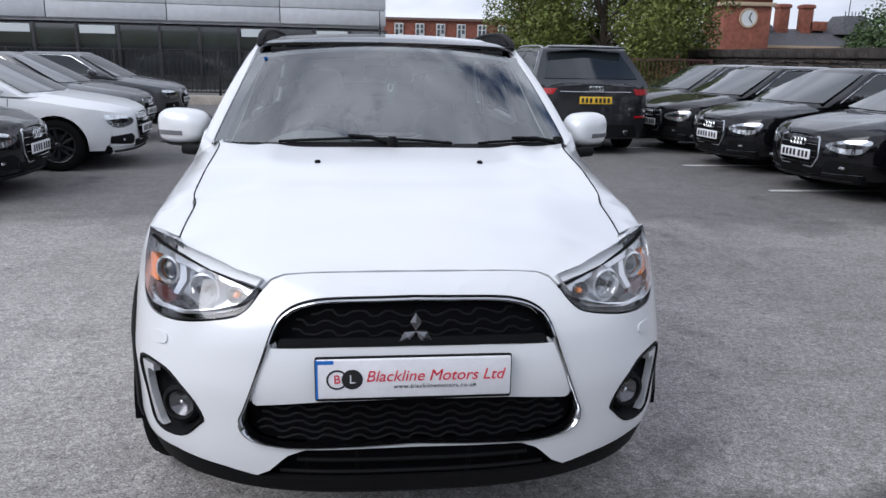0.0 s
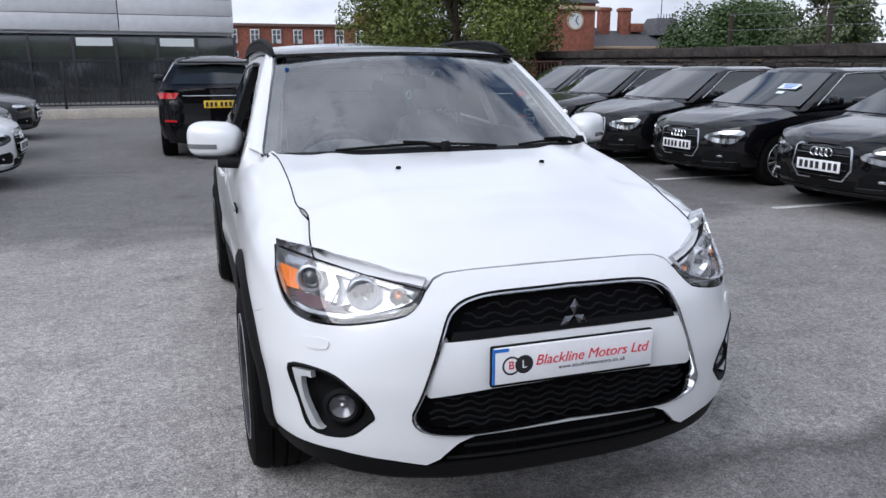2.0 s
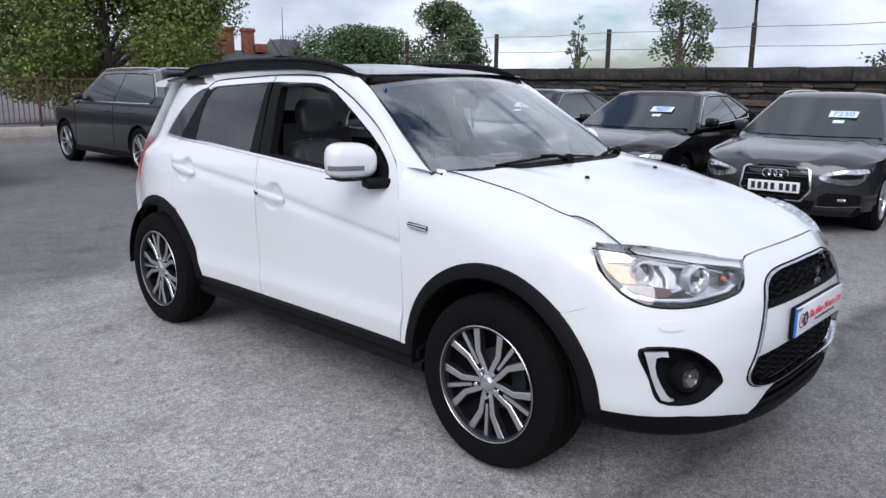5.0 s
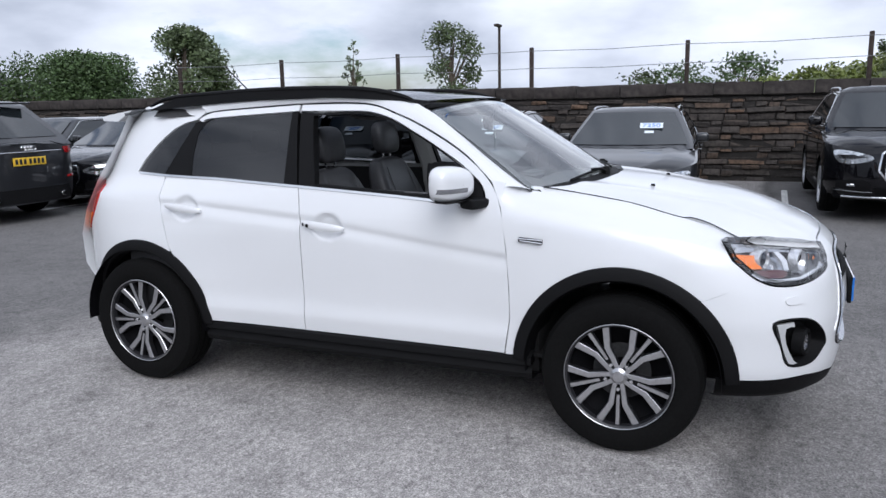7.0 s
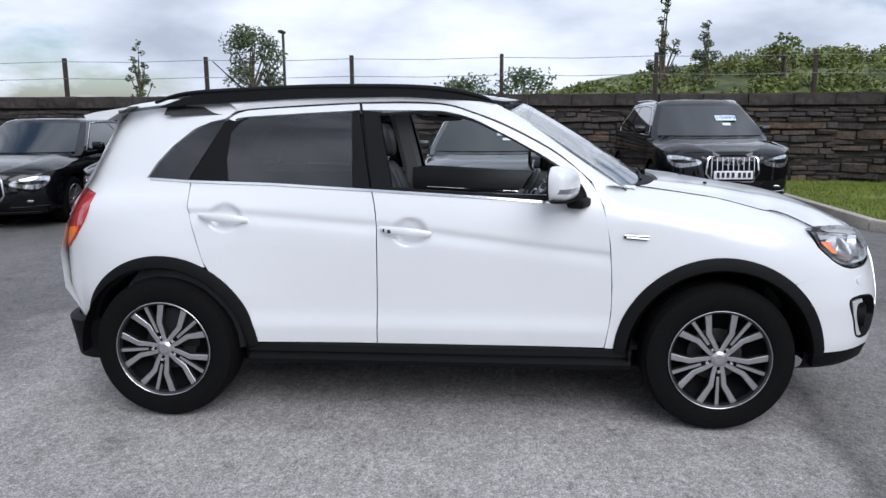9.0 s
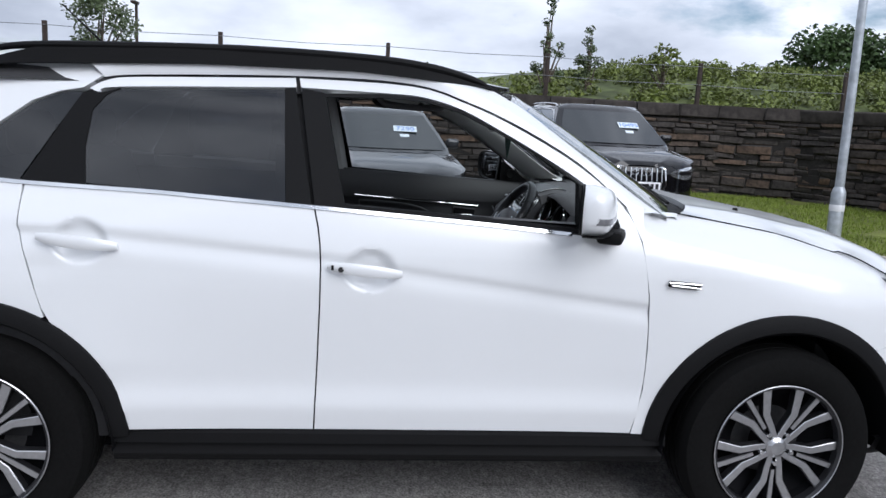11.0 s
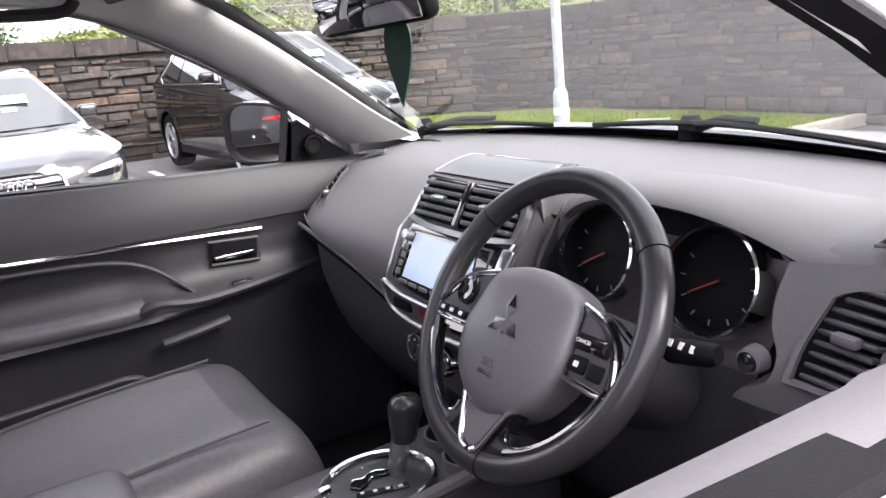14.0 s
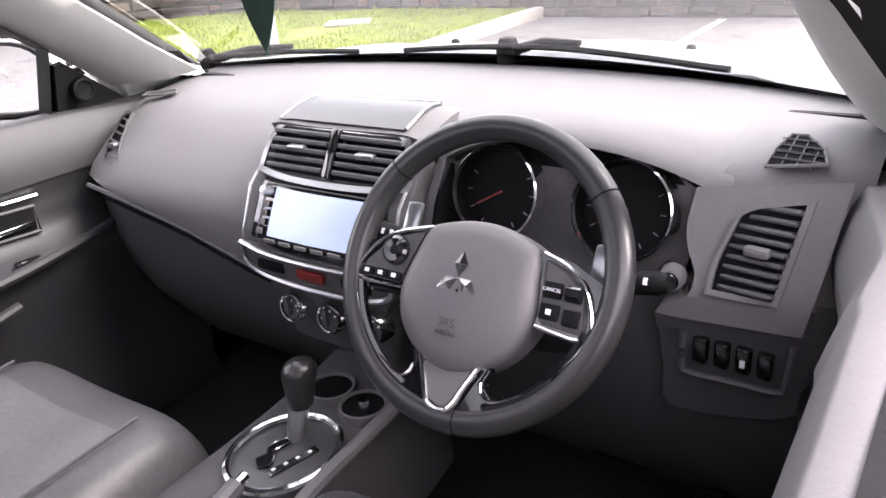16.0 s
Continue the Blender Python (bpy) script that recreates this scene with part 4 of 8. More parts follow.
def wheel_parts(parent, radius=.352, width=.225, rim=.236, alloy=ALLOY, dark=ALLOY_DARK, kind="twin"):
    """A wheel whose outer face looks to -x, its centre at the origin."""
    h = width / 2
    hubm = part("wheel", lathe([(rim - .01, h - .02), (rim - .012, -h + .03), (rim - .022, -h + .06), (.13, -h + .10), (.12, -h + .11), (0, -h + .11)], 40), dark, parent)
    prof = [(rim - .004, h - .01), (rim + .012, h), (radius - .05, h + .006), (radius - .018, h - .004), (radius - .004, h - .03)]
    tread = [(radius, h - .045), (radius, .052), (radius - .008, .050), (radius - .008, .042), (radius, .040), (radius + .001, .006), (radius - .008, .004), (radius - .008, -.004), (radius + .001, -.006),
             (radius, -.040), (radius - .008, -.042), (radius - .008, -.050), (radius, -.052), (radius, -h + .045)]
    prof += tread + [(radius - .004, -h + .03), (radius - .018, -h + .004), (radius - .05, -h - .006), (rim + .012, -h), (rim - .004, -h + .01)]
    part("tyre", lathe(prof, 56), RUBBER, hubm)
    part("rim", lathe([(rim - .006, -h + .015), (rim + .001, -h + .001), (rim - .004, -h - .003), (rim - .012, -h + .004), (rim - .016, -h + .03)], 56), ALLOY_DARK if kind == "twin" else alloy, hubm)
    part("rim_edge", lathe([(rim - .004, -h - .002), (rim - .001, -h - .0045), (rim + .0015, -h - .002)], 56), alloy, hubm)
    if kind == "twin":
        # five groups: a central split spoke and a pair of cranked ones
        for i in range(5):
            m = Matrix.Rotation(radians(72 * i), 4, "X")
            for sgn in (1, -1):
                crank = [(sgn * .014, -.030), (sgn * .022, -.070), (sgn * .030, -.128), (sgn * .090, -rim + .006)]
                part("spoke", moved(bar_along(crank, .0132, -h + .014, .034), m), (alloy, ALLOY_DARK), hubm)
            part("spoke", moved(bar_along([(0, -.085), (0, -rim + .006)], .0085, -h + .016, .028), m), (alloy, ALLOY_DARK), hubm)
            part("lug_nut", moved(lathe([(0, -.010), (.008, -.010), (.010, .02)], 10, "X"), Matrix.Translation((-h + .02, 0, 0)) @ m @ Matrix.Translation((0, 0, -.058)) ), CHROME, hubm)
    else:
        for i in range(5):
            m = Matrix.Rotation(radians(72 * i), 4, "X")
            for sgn in (1, -1):
                part("spoke", moved(bar_along([(sgn * .016, -.03), (sgn * .046, -rim + .014)], .015, -h + .018, .035), m), (alloy, alloy), hubm)
    part("hub_cap", lathe([(0, -h + .006), (.024, -h + .007), (.029, -h + .012), (.037, -h + .016), (.044, -h + .04)], 24), alloy, hubm)
    part("brake_disc", lathe([(.06, -.01), (.15, -.01), (.15, .012), (.06, .012)], 32), DISC, hubm)
    return hubm


def bar_along(path, width, x, d):
    """A flat spoke in the (y, z) plane, its face at x, tapering back by d."""
    rows = []
    for i, (y, z) in enumerate(path):
        a, b = path[max(0, i - 1)], path[min(len(path) - 1, i + 1)]
        t = Vector((b[0] - a[0], b[1] - a[1])).normalized()
        n = Vector((-t.y, t.x))
        p = Vector((y, z))
        hw = width * (.68 + .55 * p.length / .236)
        q = [p + n * hw, p + n * (hw * .8), p - n * (hw * .8), p - n * hw]
        xo = x + .006 * (1 - min(1, p.length / .2))
        rows.append([(xo + d, *(p + n * hw)), (xo + .003, *q[0]), (xo, *q[1]), (xo, *q[2]), (xo + .003, *q[3]), (xo + d, *(p - n * hw))])
    bm = loft(rows, closed_u=True, caps=True)
    bm.normal_update()
    for f in bm.faces:
        f.material_index = 0 if f.normal.x < -.45 else 1
    return bm


w1 = wheel_parts(hero, dark=DARK)
w1.matrix_basis = pose(-.785, 0, .352, 0, 0, 0)
share(w1, hero, pose(-.785, 2.67, .352, 14, 0, 0))
share(w1, hero, pose(.785, 0, .352, 0, 0, 180))
share(w1, hero, pose(.785, 2.67, .352, 30, 0, 180))

# wipers, washer jets, cowl
cw = []
for k in range(25):
    s = -1 + k / 12
    b = screen(s * .98, 0.02)
    x, y = .735 * s, .185 + .205 * abs(s) ** 2.2
    cw.append([(x, y + .002, bonnet_z(x, y) - .02), (x, y + .015, bonnet_z(x, y) - .012), (b.x, b.y - .01, b.z - .004), (b.x, b.y + .01, b.z + .002)])
part("cowl", loft(cw), BLACK_TRIM, hero)
for x in (-.295, .295):
    part("washer_jet", moved(lathe([(0, .010), (.008, .009), (.011, .002), (.011, -.005)], 12, "Z"), Matrix.Translation((x, -.04, bonnet_z(x, -.04)))), BLACK_TRIM, hero)


def wiper(pts, foot):
    blade = [screen(s, t, .009) for s, t in pts]
    w = part("wiper", tube(curve([tuple(p) for p in blade], 5), .006, 6), BLACK_TRIM, hero, "black wiper lying at the foot of the screen")
    f = screen(*foot, .012)
    part("wiper_arm", tube([f, (f + blade[1]) / 2 + Vector((0, -.01, .016)), blade[1] + Vector((0, 0, .012))], [.012, .008, .006], 8), BLACK_TRIM, w)
    part("wiper_pivot", moved(lathe([(0, .03), (.016, .028), (.024, .01), (.024, -.02)], 14, "Z"), Matrix.Translation(f)), BLACK_TRIM, w)


wiper([(-.62, .018), (-.25, .045), (.02, .040), (.30, .012)], (-.02, .0))
wiper([(.45, .012), (.65, .035), (.88, .045)], (.93, .01))


# ---- the SUV's cabin ----
DASH = mat("dash_plastic", (0.138, 0.134, 0.137), 0.66, spec=0.25, grain=0.05, grain_scale=300, bump=0.12, bump_scale=900, blotch=0.06, blotch_scale=4)
DASH_LOW = mat("lower_dash_plastic", (0.058, 0.057, 0.061), 0.55, grain=0.12, grain_scale=300, bump=0.2, bump_scale=900)
LEATHER = mat("black_leather", (0.058, 0.058, 0.062), 0.42, grain=0.15, grain_scale=120, bump=0.08, bump_scale=420, blotch=0.1, blotch_scale=6)
LEATHER_PALE = mat("paler_leather", (0.095, 0.095, 0.10), 0.45, grain=0.12, grain_scale=120, bump=0.08, bump_scale=420, blotch=0.1, blotch_scale=6)
RIM_LEATHER = mat("rim_leather", (0.024, 0.024, 0.025), 0.3, grain=0.08, grain_scale=200, bump=0.04, bump_scale=500)
PILLAR = mat("pale_pillar_trim", (0.52, 0.52, 0.505), 0.75, grain=0.05, grain_scale=200, blotch=0.03)
LINER = mat("headlining", (0.035, 0.035, 0.037), 0.95, grain=0.1, grain_scale=150)
PIANO = mat("piano_black", (0.008, 0.008, 0.009), 0.08, coat=1.0, grain=0.05)
SILVER_TRIM = mat("silver_trim", (0.36, 0.365, 0.38), 0.28, metal=0.9, grain=0.06)
CARPET = mat("black_carpet", (0.012, 0.012, 0.013), 0.95, grain=0.4, grain_scale=150, bump=0.5, bump_scale=300)
TWEETER = mat("sail_plastic", (0.012, 0.012, 0.013), 0.6, spec=0.2, grain=0.1, grain_scale=300)
LID = mat("grey_gloss_lid", (0.045, 0.045, 0.048), 0.42, coat=0.12, grain=0.05)
SCREEN = mat("lit_display", (0.40, 0.50, 0.66), 0.2, emit=0.055, blotch=0.1, blotch_scale=8)
DIAL = mat("dial_black", (0.003, 0.003, 0.0035), 0.5, spec=0.12, grain=0.05)
NEEDLE = mat("red_needle", (0.16, 0.012, 0.012), 0.4, grain=0.1)
GREEN_CARD = mat("green_card", (0.012, 0.045, 0.030), 0.6, grain=0.2, grain_scale=60)
SKIN_IN = mat("inner_panel", (0.018, 0.018, 0.020), 0.7, grain=0.2, grain_scale=60)

# dashboard body
FACE_Y = [(.96, .806), (.985, .802), (1.01, .785), (1.042, .745), (1.072, .700), (1.101, .655), (1.116, .600)]


def crease_z(x):
    """The height of the fold between the upper dash and the glovebox."""
    return lerp(x, [(.08, .855), (.21, .882), (.37, .925), (.57, .961), (.72, .985)])


def dash_face(x, z, off=0.0):
    return Vector((x, soft(z, FACE_Y) - .035 * max(0, (abs(x) - .5) / .19) ** 2 + off * .75, z + off * .6))


def dash_row(x):
    back = .262 + .170 * (abs(x) / .74) ** 2.2
    drop = .010 * (abs(x) / .72) ** 6
    if x < -.10:
        upper = [(.43, 1.128), (.52, 1.127), (.60, 1.122), (.655, 1.118), (.685, 1.110), (.700, 1.09)]
        lower = [(.705, 1.06), (.705, 1.03), (.705, 1.0), (.705, .975), (.710, .955), (.715, .95), (.715, .93), (.735, .89), (.73, .84), (.72, .78), (.70, .72), (.64, .60), (.55, .50)]
    else:
        zc = crease_z(x)
        upper = [(.43, 1.128), (.52, 1.126), (.60, 1.116), (.655, 1.101), (.700, 1.072), (.745, 1.042)]
        lower = [(.785, 1.01), (.802, .985), (.806, max(.965, zc + .012)), (.805, zc + .010), (.800, zc), (.790, zc - .006), (.784, zc - .016), (.778, .85), (.765, .80), (.75, .75), (.72, .69), (.64, .58), (.55, .50)]
    bend = .035 * max(0, (abs(x) - .5) / .19) ** 2
    rows = [(x, back, 1.136), (x, max(back + .02, .34 + .09 * (abs(x) / .74) ** 2.2), 1.131)] + [(x, y - bend * (1 if y > .5 else 0), z - drop) for y, z in upper + lower]
    return rows


xs_dash = [-.72, -.68, -.62, -.55, -.45, -.35, -.25, -.18, -.13, -.095, -.05, 0, .05, .1, .15, .2, .25, .3, .35, .4, .45, .5, .55, .6, .64, .68, .72]
dash = part("dashboard", loft([dash_row(x) for x in xs_dash]), (DASH, DASH_LOW), hero, "dark grey moulded dashboard", 60)
for p in dash.data.polygons:
    p.material_index = 1 if p.center.z < (crease_z(p.center.x) - .004 if p.center.x > 0 else .945) else 0
part("glovebox_edge", tube([(x, .802, crease_z(x) + .004) for x in [.15 + .05 * k for k in range(11)]], .005, 6), DASH_LOW, dash)
part("glovebox_gap", tube([(x, .794, crease_z(x) - .016) for x in [.17 + .05 * k for k in range(10)]], .0035, 5), DARK, dash)
part("dash_seam", tube([(x, .600 - .25 * (x + .35) ** 2, 1.1240) for x in (-.42, -.36, -.30)], .0016, 5), DARK, dash)


def slats(parent, centre, w, h, n, ux, uz, tilt=25, thick=.003, depth=.022, material=DASH_LOW, name="slat"):
    """Louvres in an opening whose width runs along ux and height along uz."""
    ux, uz = Vector(ux).normalized(), Vector(uz).normalized()
    nrm = ux.cross(uz)
    for k in range(n):
        c = Vector(centre) + uz * (h * ((k + .5) / n - .5))
        m = Matrix((ux, nrm, uz)).transposed().to_4x4()
        part(name, moved(box(w, depth, thick + .004, (0, 0, 0), .002, 1), Matrix.Translation(c) @ m @ Matrix.Rotation(radians(tilt), 4, "X")), material, parent)


# centre stack
def stack_y(z):
    return lerp(z, [(.78, .815), (.85, .826), (.90, .842), (.948, .850), (.972, .846), (1.046, .812), (1.066, .788), (1.10, .764), (1.130, .742), (1.15, .70)])


def stack_pt(x, z, off=0.0):
    return Vector((x, stack_y(z) + off - .35 * x * x, z + off * .35))


STACK_OUT = lambda c: (0, 1, .3)  # noqa: E731
stack_out = curve([(-.150, 1.110), (-.140, 1.132), (-.10, 1.138), (.10, 1.138), (.140, 1.132), (.152, 1.110), (.158, 1.04), (.160, .97), (.155, .92), (.120, .885), (.105, .78), (.105, .78), (-.105, .78), (-.105, .78), (-.120, .885), (-.155, .92), (-.160, .97), (-.158, 1.04)], 3, True)
stack = part("centre_console", sheet(stack_out, lambda x, z: stack_pt(x, z, -.004), .04, .02, thick=.14, out=STACK_OUT), DASH_LOW, dash, "centre stack with vents, screen and heater dials")
for p in stack.data.polygons:
    p.use_smooth = True
part("vent_bezel", ring(curve([(-.148, 1.062), (-.148, 1.062), (-.146, 1.100), (-.128, 1.130), (-.09, 1.133), (.09, 1.133), (.130, 1.130), (.148, 1.100), (.150, 1.062), (.150, 1.062), (.07, 1.056), (-.07, 1.056)], 4, True), .93, stack_pt, .008, .012, .84), SILVER_TRIM, stack, "satin silver vent surround")
for s in (1, -1):
    part("stack_edge", tube([stack_pt(s * x, z, .006) for x, z in curve([(.150, 1.062), (.151, 1.02), (.152, .975), (.152, .950)], 4)], .0028, 6), SILVER_TRIM, stack)
# dash-top box with its gloss lid
lid_z = lambda y: lerp(y, [(.58, 1.126), (.62, 1.148), (.665, 1.157), (.70, 1.152), (.748, 1.136), (.76, 1.120)])  # noqa: E731
hood_loop = curve([(-.158, .735), (-.155, .655), (-.130, .612), (-.08, .600), (.07, .600), (.120, .625), (.145, .685), (.146, .725), (.130, .748), (-.132, .748)], 4, True)
lid = part("stack_hood", sheet(hood_loop, lambda x, y: Vector((x, y, lid_z(y) - .5 * max(0, abs(x) - .12) ** 1.2)), .03, .02, thick=.05, out=lambda c: (0, 0, 1)), DASH, dash)
part("hood_plate", sheet(curve([(-.120, .743), (-.120, .743), (-.118, .660), (-.108, .632), (-.085, .624), (.075, .620), (.102, .634), (.122, .680), (.130, .743), (.130, .743)], 4, True), lambda x, y: Vector((x, y, lid_z(y) + .003 - .5 * max(0, abs(x) - .12) ** 1.2)), .03, .02, thick=.004, out=lambda c: (0, 0, 1)), LID, lid, "glossy grey lid of the dash-top box")
part("lid_gap", tube([(x, y, lid_z(y) + .002 - .5 * max(0, abs(x) - .12) ** 1.2) for x, y in curve([(-.122, .740), (-.120, .660), (-.110, .630), (-.085, .621), (.075, .617), (.104, .632), (.124, .680), (.132, .740)], 4)], .0028, 6), PIANO, lid)
for x0, x1 in ((.006, .132), (-.130, -.010)):
    xc = (x0 + x1) / 2
    # flat sheet whose near-black colour is the shade behind the louvres
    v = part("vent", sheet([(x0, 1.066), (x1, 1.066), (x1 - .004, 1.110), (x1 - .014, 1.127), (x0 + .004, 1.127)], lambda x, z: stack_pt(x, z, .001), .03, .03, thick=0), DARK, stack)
    slats(v, stack_pt(xc, 1.097, .004), .118, .070, 5, (1, 0, 0), (0, -.62, 1), 10, .004, .020)
    part("vent_tab", box(.034, .014, .009, stack_pt(xc, 1.100, .014), .003), SILVER_TRIM, v)
part("vent_divider", moved(box(.016, .018, .080, (0, 0, 0), .004), Matrix.Translation(stack_pt(-.002, 1.097, .006)) @ Matrix.Rotation(radians(32), 4, "X")), PIANO, stack)
unit = part("radio", sheet(curve([(-.125, 1.056), (-.125, 1.056), (.125, 1.056), (.125, 1.056), (.134, .970), (.134, .970), (.06, .958), (-.06, .958), (-.134, .970), (-.134, .970)], 2, True), lambda x, z: stack_pt(x, z, .004), .05, .02, thick=.01, out=STACK_OUT), PIANO, stack, "black gloss touchscreen unit")
part("radio_frame", ring([(-.118, 1.051), (.114, 1.051), (.122, .966), (-.124, .966)], .975, stack_pt, .007, .002, .96), LID, unit)
part("display", sheet([(-.092, .976), (.094, .976), (.088, 1.047), (-.088, 1.047)], lambda x, z: stack_pt(x, z, .0065), .1, .02, thick=.001, out=STACK_OUT), SCREEN, unit, "pale blue lit screen")
part("radio_knob", moved(lathe([(0, .016), (.008, .015), (.010, 0)], 16, "Y"), Matrix.Translation(stack_pt(.102, 1.040, .006)) @ Matrix.Rotation(radians(25), 4, "X")), SILVER_TRIM, unit)
for k in range(4):
    part("radio_key", moved(box(.013, .004, .011, (0, 0, 0), .002), Matrix.Translation(stack_pt(.105 + .002 * k, 1.022 - .0135 * k, .008)) @ Matrix.Rotation(radians(25), 4, "X")), DASH, unit)
for k in range(6):
    part("radio_key", box(.024, .004, .007, stack_pt(.085 - .034 * k, .9695, .008), .002), DASH, unit)
sw = part("switch_strip", sheet(curve([(-.155, .953), (-.155, .953), (.155, .953), (.155, .953), (.142, .918), (.08, .904), (-.08, .904), (-.142, .918)], 3, True), lambda x, z: stack_pt(x, z, .008), .05, .02, thick=.02, out=STACK_OUT), DASH_LOW, stack)
part("switch_trim", tube([stack_pt(x, z, .012) for x, z in curve([(.157, .955), (.145, .916), (.08, .901), (-.08, .901), (-.145, .916), (-.157, .955)], 4)], .005, 6), SILVER_TRIM, stack)
part("switch_trim", tube([stack_pt(x, z, .011) for x, z in curve([(.155, .956), (.08, .947), (-.08, .947), (-.155, .956)], 4)], .004, 6), SILVER_TRIM, stack)
HAZARD = mat("hazard_red", (0.16, 0.01, 0.01), 0.4, grain=0.1)
for k in range(3):
    part("switch", box(.056, .008, .018, stack_pt(.088 - .088 * k, .926, .011), .004), HAZARD if k == 1 else DARK, sw)
for x in (.061, -.021, -.103):
    kn = part("heater_knob", moved(lathe([(0, .028), (.018, .027), (.021, .022), (.022, 0)], 28, "Y"), Matrix.Translation(stack_pt(x, .855, .0)) @ Matrix.Rotation(radians(8), 4, "X")), DASH_LOW, stack)
    part("knob_ring", moved(lathe([(.020, .029), (.0225, .030), (.0265, .024), (.027, 0)], 32, "Y"), Matrix.Translation(stack_pt(x, .855, .0)) @ Matrix.Rotation(radians(8), 4, "X")), CHROME, kn)
    part("knob_grip", box(.006, .012, .034, stack_pt(x, .855, .030), .003), DASH_LOW, kn)
    for k in range(7):
        a = radians(-120 + 40 * k)
        part("knob_mark", box(.002, .0015, .003, stack_pt(x + .0165 * math.sin(a), .855 + .0165 * math.cos(a), .0285), 0), WHITE_PLASTIC, kn)

# passenger-end vent, demister grilles
pv_loop = curve([(.705, 1.072), (.690, 1.085), (.664, 1.082), (.650, 1.06), (.575, 1.003), (.565, .994), (.575, .988), (.630, .990), (.650, 1.0), (.690, 1.04)], 4, True)
pv = part("side_vent", ring(pv_loop, .88, dash_face, .007, .01, .90), DASH_LOW, dash)
# shade in the vent mouth, painted as a near-black sheet
part("vent_hole", sheet(scale_loop(pv_loop, .9, .92), lambda x, z: dash_face(x, z, .003), .02, .02, thick=0, out=lambda c: (0, 1, 1)), DARK, pv)
for k in range(8):
    f = (k + .5) / 8
    z = .994 + .084 * f
    xa, xb = lerp(z, [(.99, .628), (1.0, .645), (1.04, .684), (1.08, .697)]), lerp(z, [(.99, .572), (1.003, .582), (1.06, .652), (1.08, .668)])
    part("slat", tube([dash_face(xa, z, .004), dash_face((xa + xb) / 2, z, .007), dash_face(xb, z, .004)], .0035, 6, flat=.6), DASH_LOW, pv)
part("vent_tab", box(.018, .014, .010, dash_face(.634, 1.036, .012), .003), SILVER_TRIM, pv)


def deck(x, y, o=0.0):
    return Vector((x, y, (lerp(y, [(.52, 1.127), (.60, 1.122), (.655, 1.118), (.69, 1.110)]) if x < 0 else lerp(y, [(.52, 1.126), (.60, 1.116), (.655, 1.101)])) - .010 * (abs(x) / .72) ** 6 + o + (.006 if x < 0 else .004)))


for pts in ([(-.604, .676), (-.604, .625), (-.611, .570), (-.632, .566), (-.655, .60), (-.668, .655)], [(.590, .592), (.610, .575), (.682, .595), (.680, .612), (.63, .606)]):
    # near-black sheet painted in as the shade under the bars
    d_ = part("demister_grille", sheet(pts, lambda x, y: deck(x, y, .002), .02, .02, thick=0), DARK, dash)
    part("grille_edge", tube([deck(x, y, .003) for x, y in pts], .0025, 6, True), DASH, d_)
    y0, y1 = min(p[1] for p in pts), max(p[1] for p in pts)
    x0, x1 = min(p[0] for p in pts), max(p[0] for p in pts)
    if x0 < 0:
        for k in range(1, 5):
            y = y0 + (y1 - y0) * k / 5
            xa = lerp(y, [(.566, -.632), (.60, -.655), (.655, -.668), (.676, -.66)])
            part("grille_bar", tube([deck(-.605, y, .004), deck(xa, y, .004)], .0017, 5), DASH_LOW, d_)
        for k in range(1, 4):
            x = -.604 - .016 * k
            part("grille_bar", tube([deck(x, .672, .004), deck(x, .572 + .05 * max(0, (k - 1) / 2), .004)], .0012, 5), DASH_LOW, d_)
    else:
        for k in range(1, 7):
            x = x0 + (x1 - x0) * k / 7
            part("grille_bar", tube([deck(x - .006, .583 + .012 * (x - .6) / .08, .004), deck(x + .004, .606, .004)], .0014, 5), DASH_LOW, d_)

# instrument binnacle
hood = []
for k in range(25):
    x = -.548 + .378 * k / 24
    u = (k / 24 - .5) * 2
    top = 1.166 - .050 * abs(u) ** 2.6
    yf = .742 - .035 * abs(u) ** 3
    hood.append([(x, .50, 1.126), (x, .57, 1.128 + (top - 1.128) * .55), (x, .64, 1.128 + (top - 1.128) * .95), (x, yf - .03, top - .004), (x, yf, top - .014), (x, yf + .004, top - .022), (x, yf - .010, top - .028), (x, .68, top - .034)])
for x in (-.572, -.148):
    row = [(x, .50, 1.122), (x, .57, 1.122), (x, .64, 1.116), (x, .68, 1.104), (x, .690, 1.094), (x, .690, 1.088), (x, .685, 1.084), (x, .66, 1.08)]
    hood.insert(0 if x < -.3 else len(hood), row)
bn = part("instrument_hood", loft(hood), DASH, dash, "", 60)
lip = [(-.535, .770, .975), (-.545, .735, 1.04)] + [h[6] for h in hood[1:-1]] + [(-.172, .745, 1.04), (-.180, .775, .975)]
part("binnacle", loft([lip, [(x * .96 - .014, .700, z - .004) for x, y, z in lip]]), TWEETER, dash)
part("binnacle_back", loft([[(-.185, .702, .96), (-.535, .702, .96)], [(-.19, .698, 1.08), (-.525, .698, 1.08)], [(-.23, .694, 1.125), (-.49, .694, 1.125)]]), DIAL, dash)
part("binnacle_side", loft([[(-.160, .700, 1.115), (-.160, .752, 1.05), (-.160, .79, .96)], [(-.185, .735, 1.100), (-.180, .768, 1.04), (-.182, .80, .96)]]), DASH, dash)
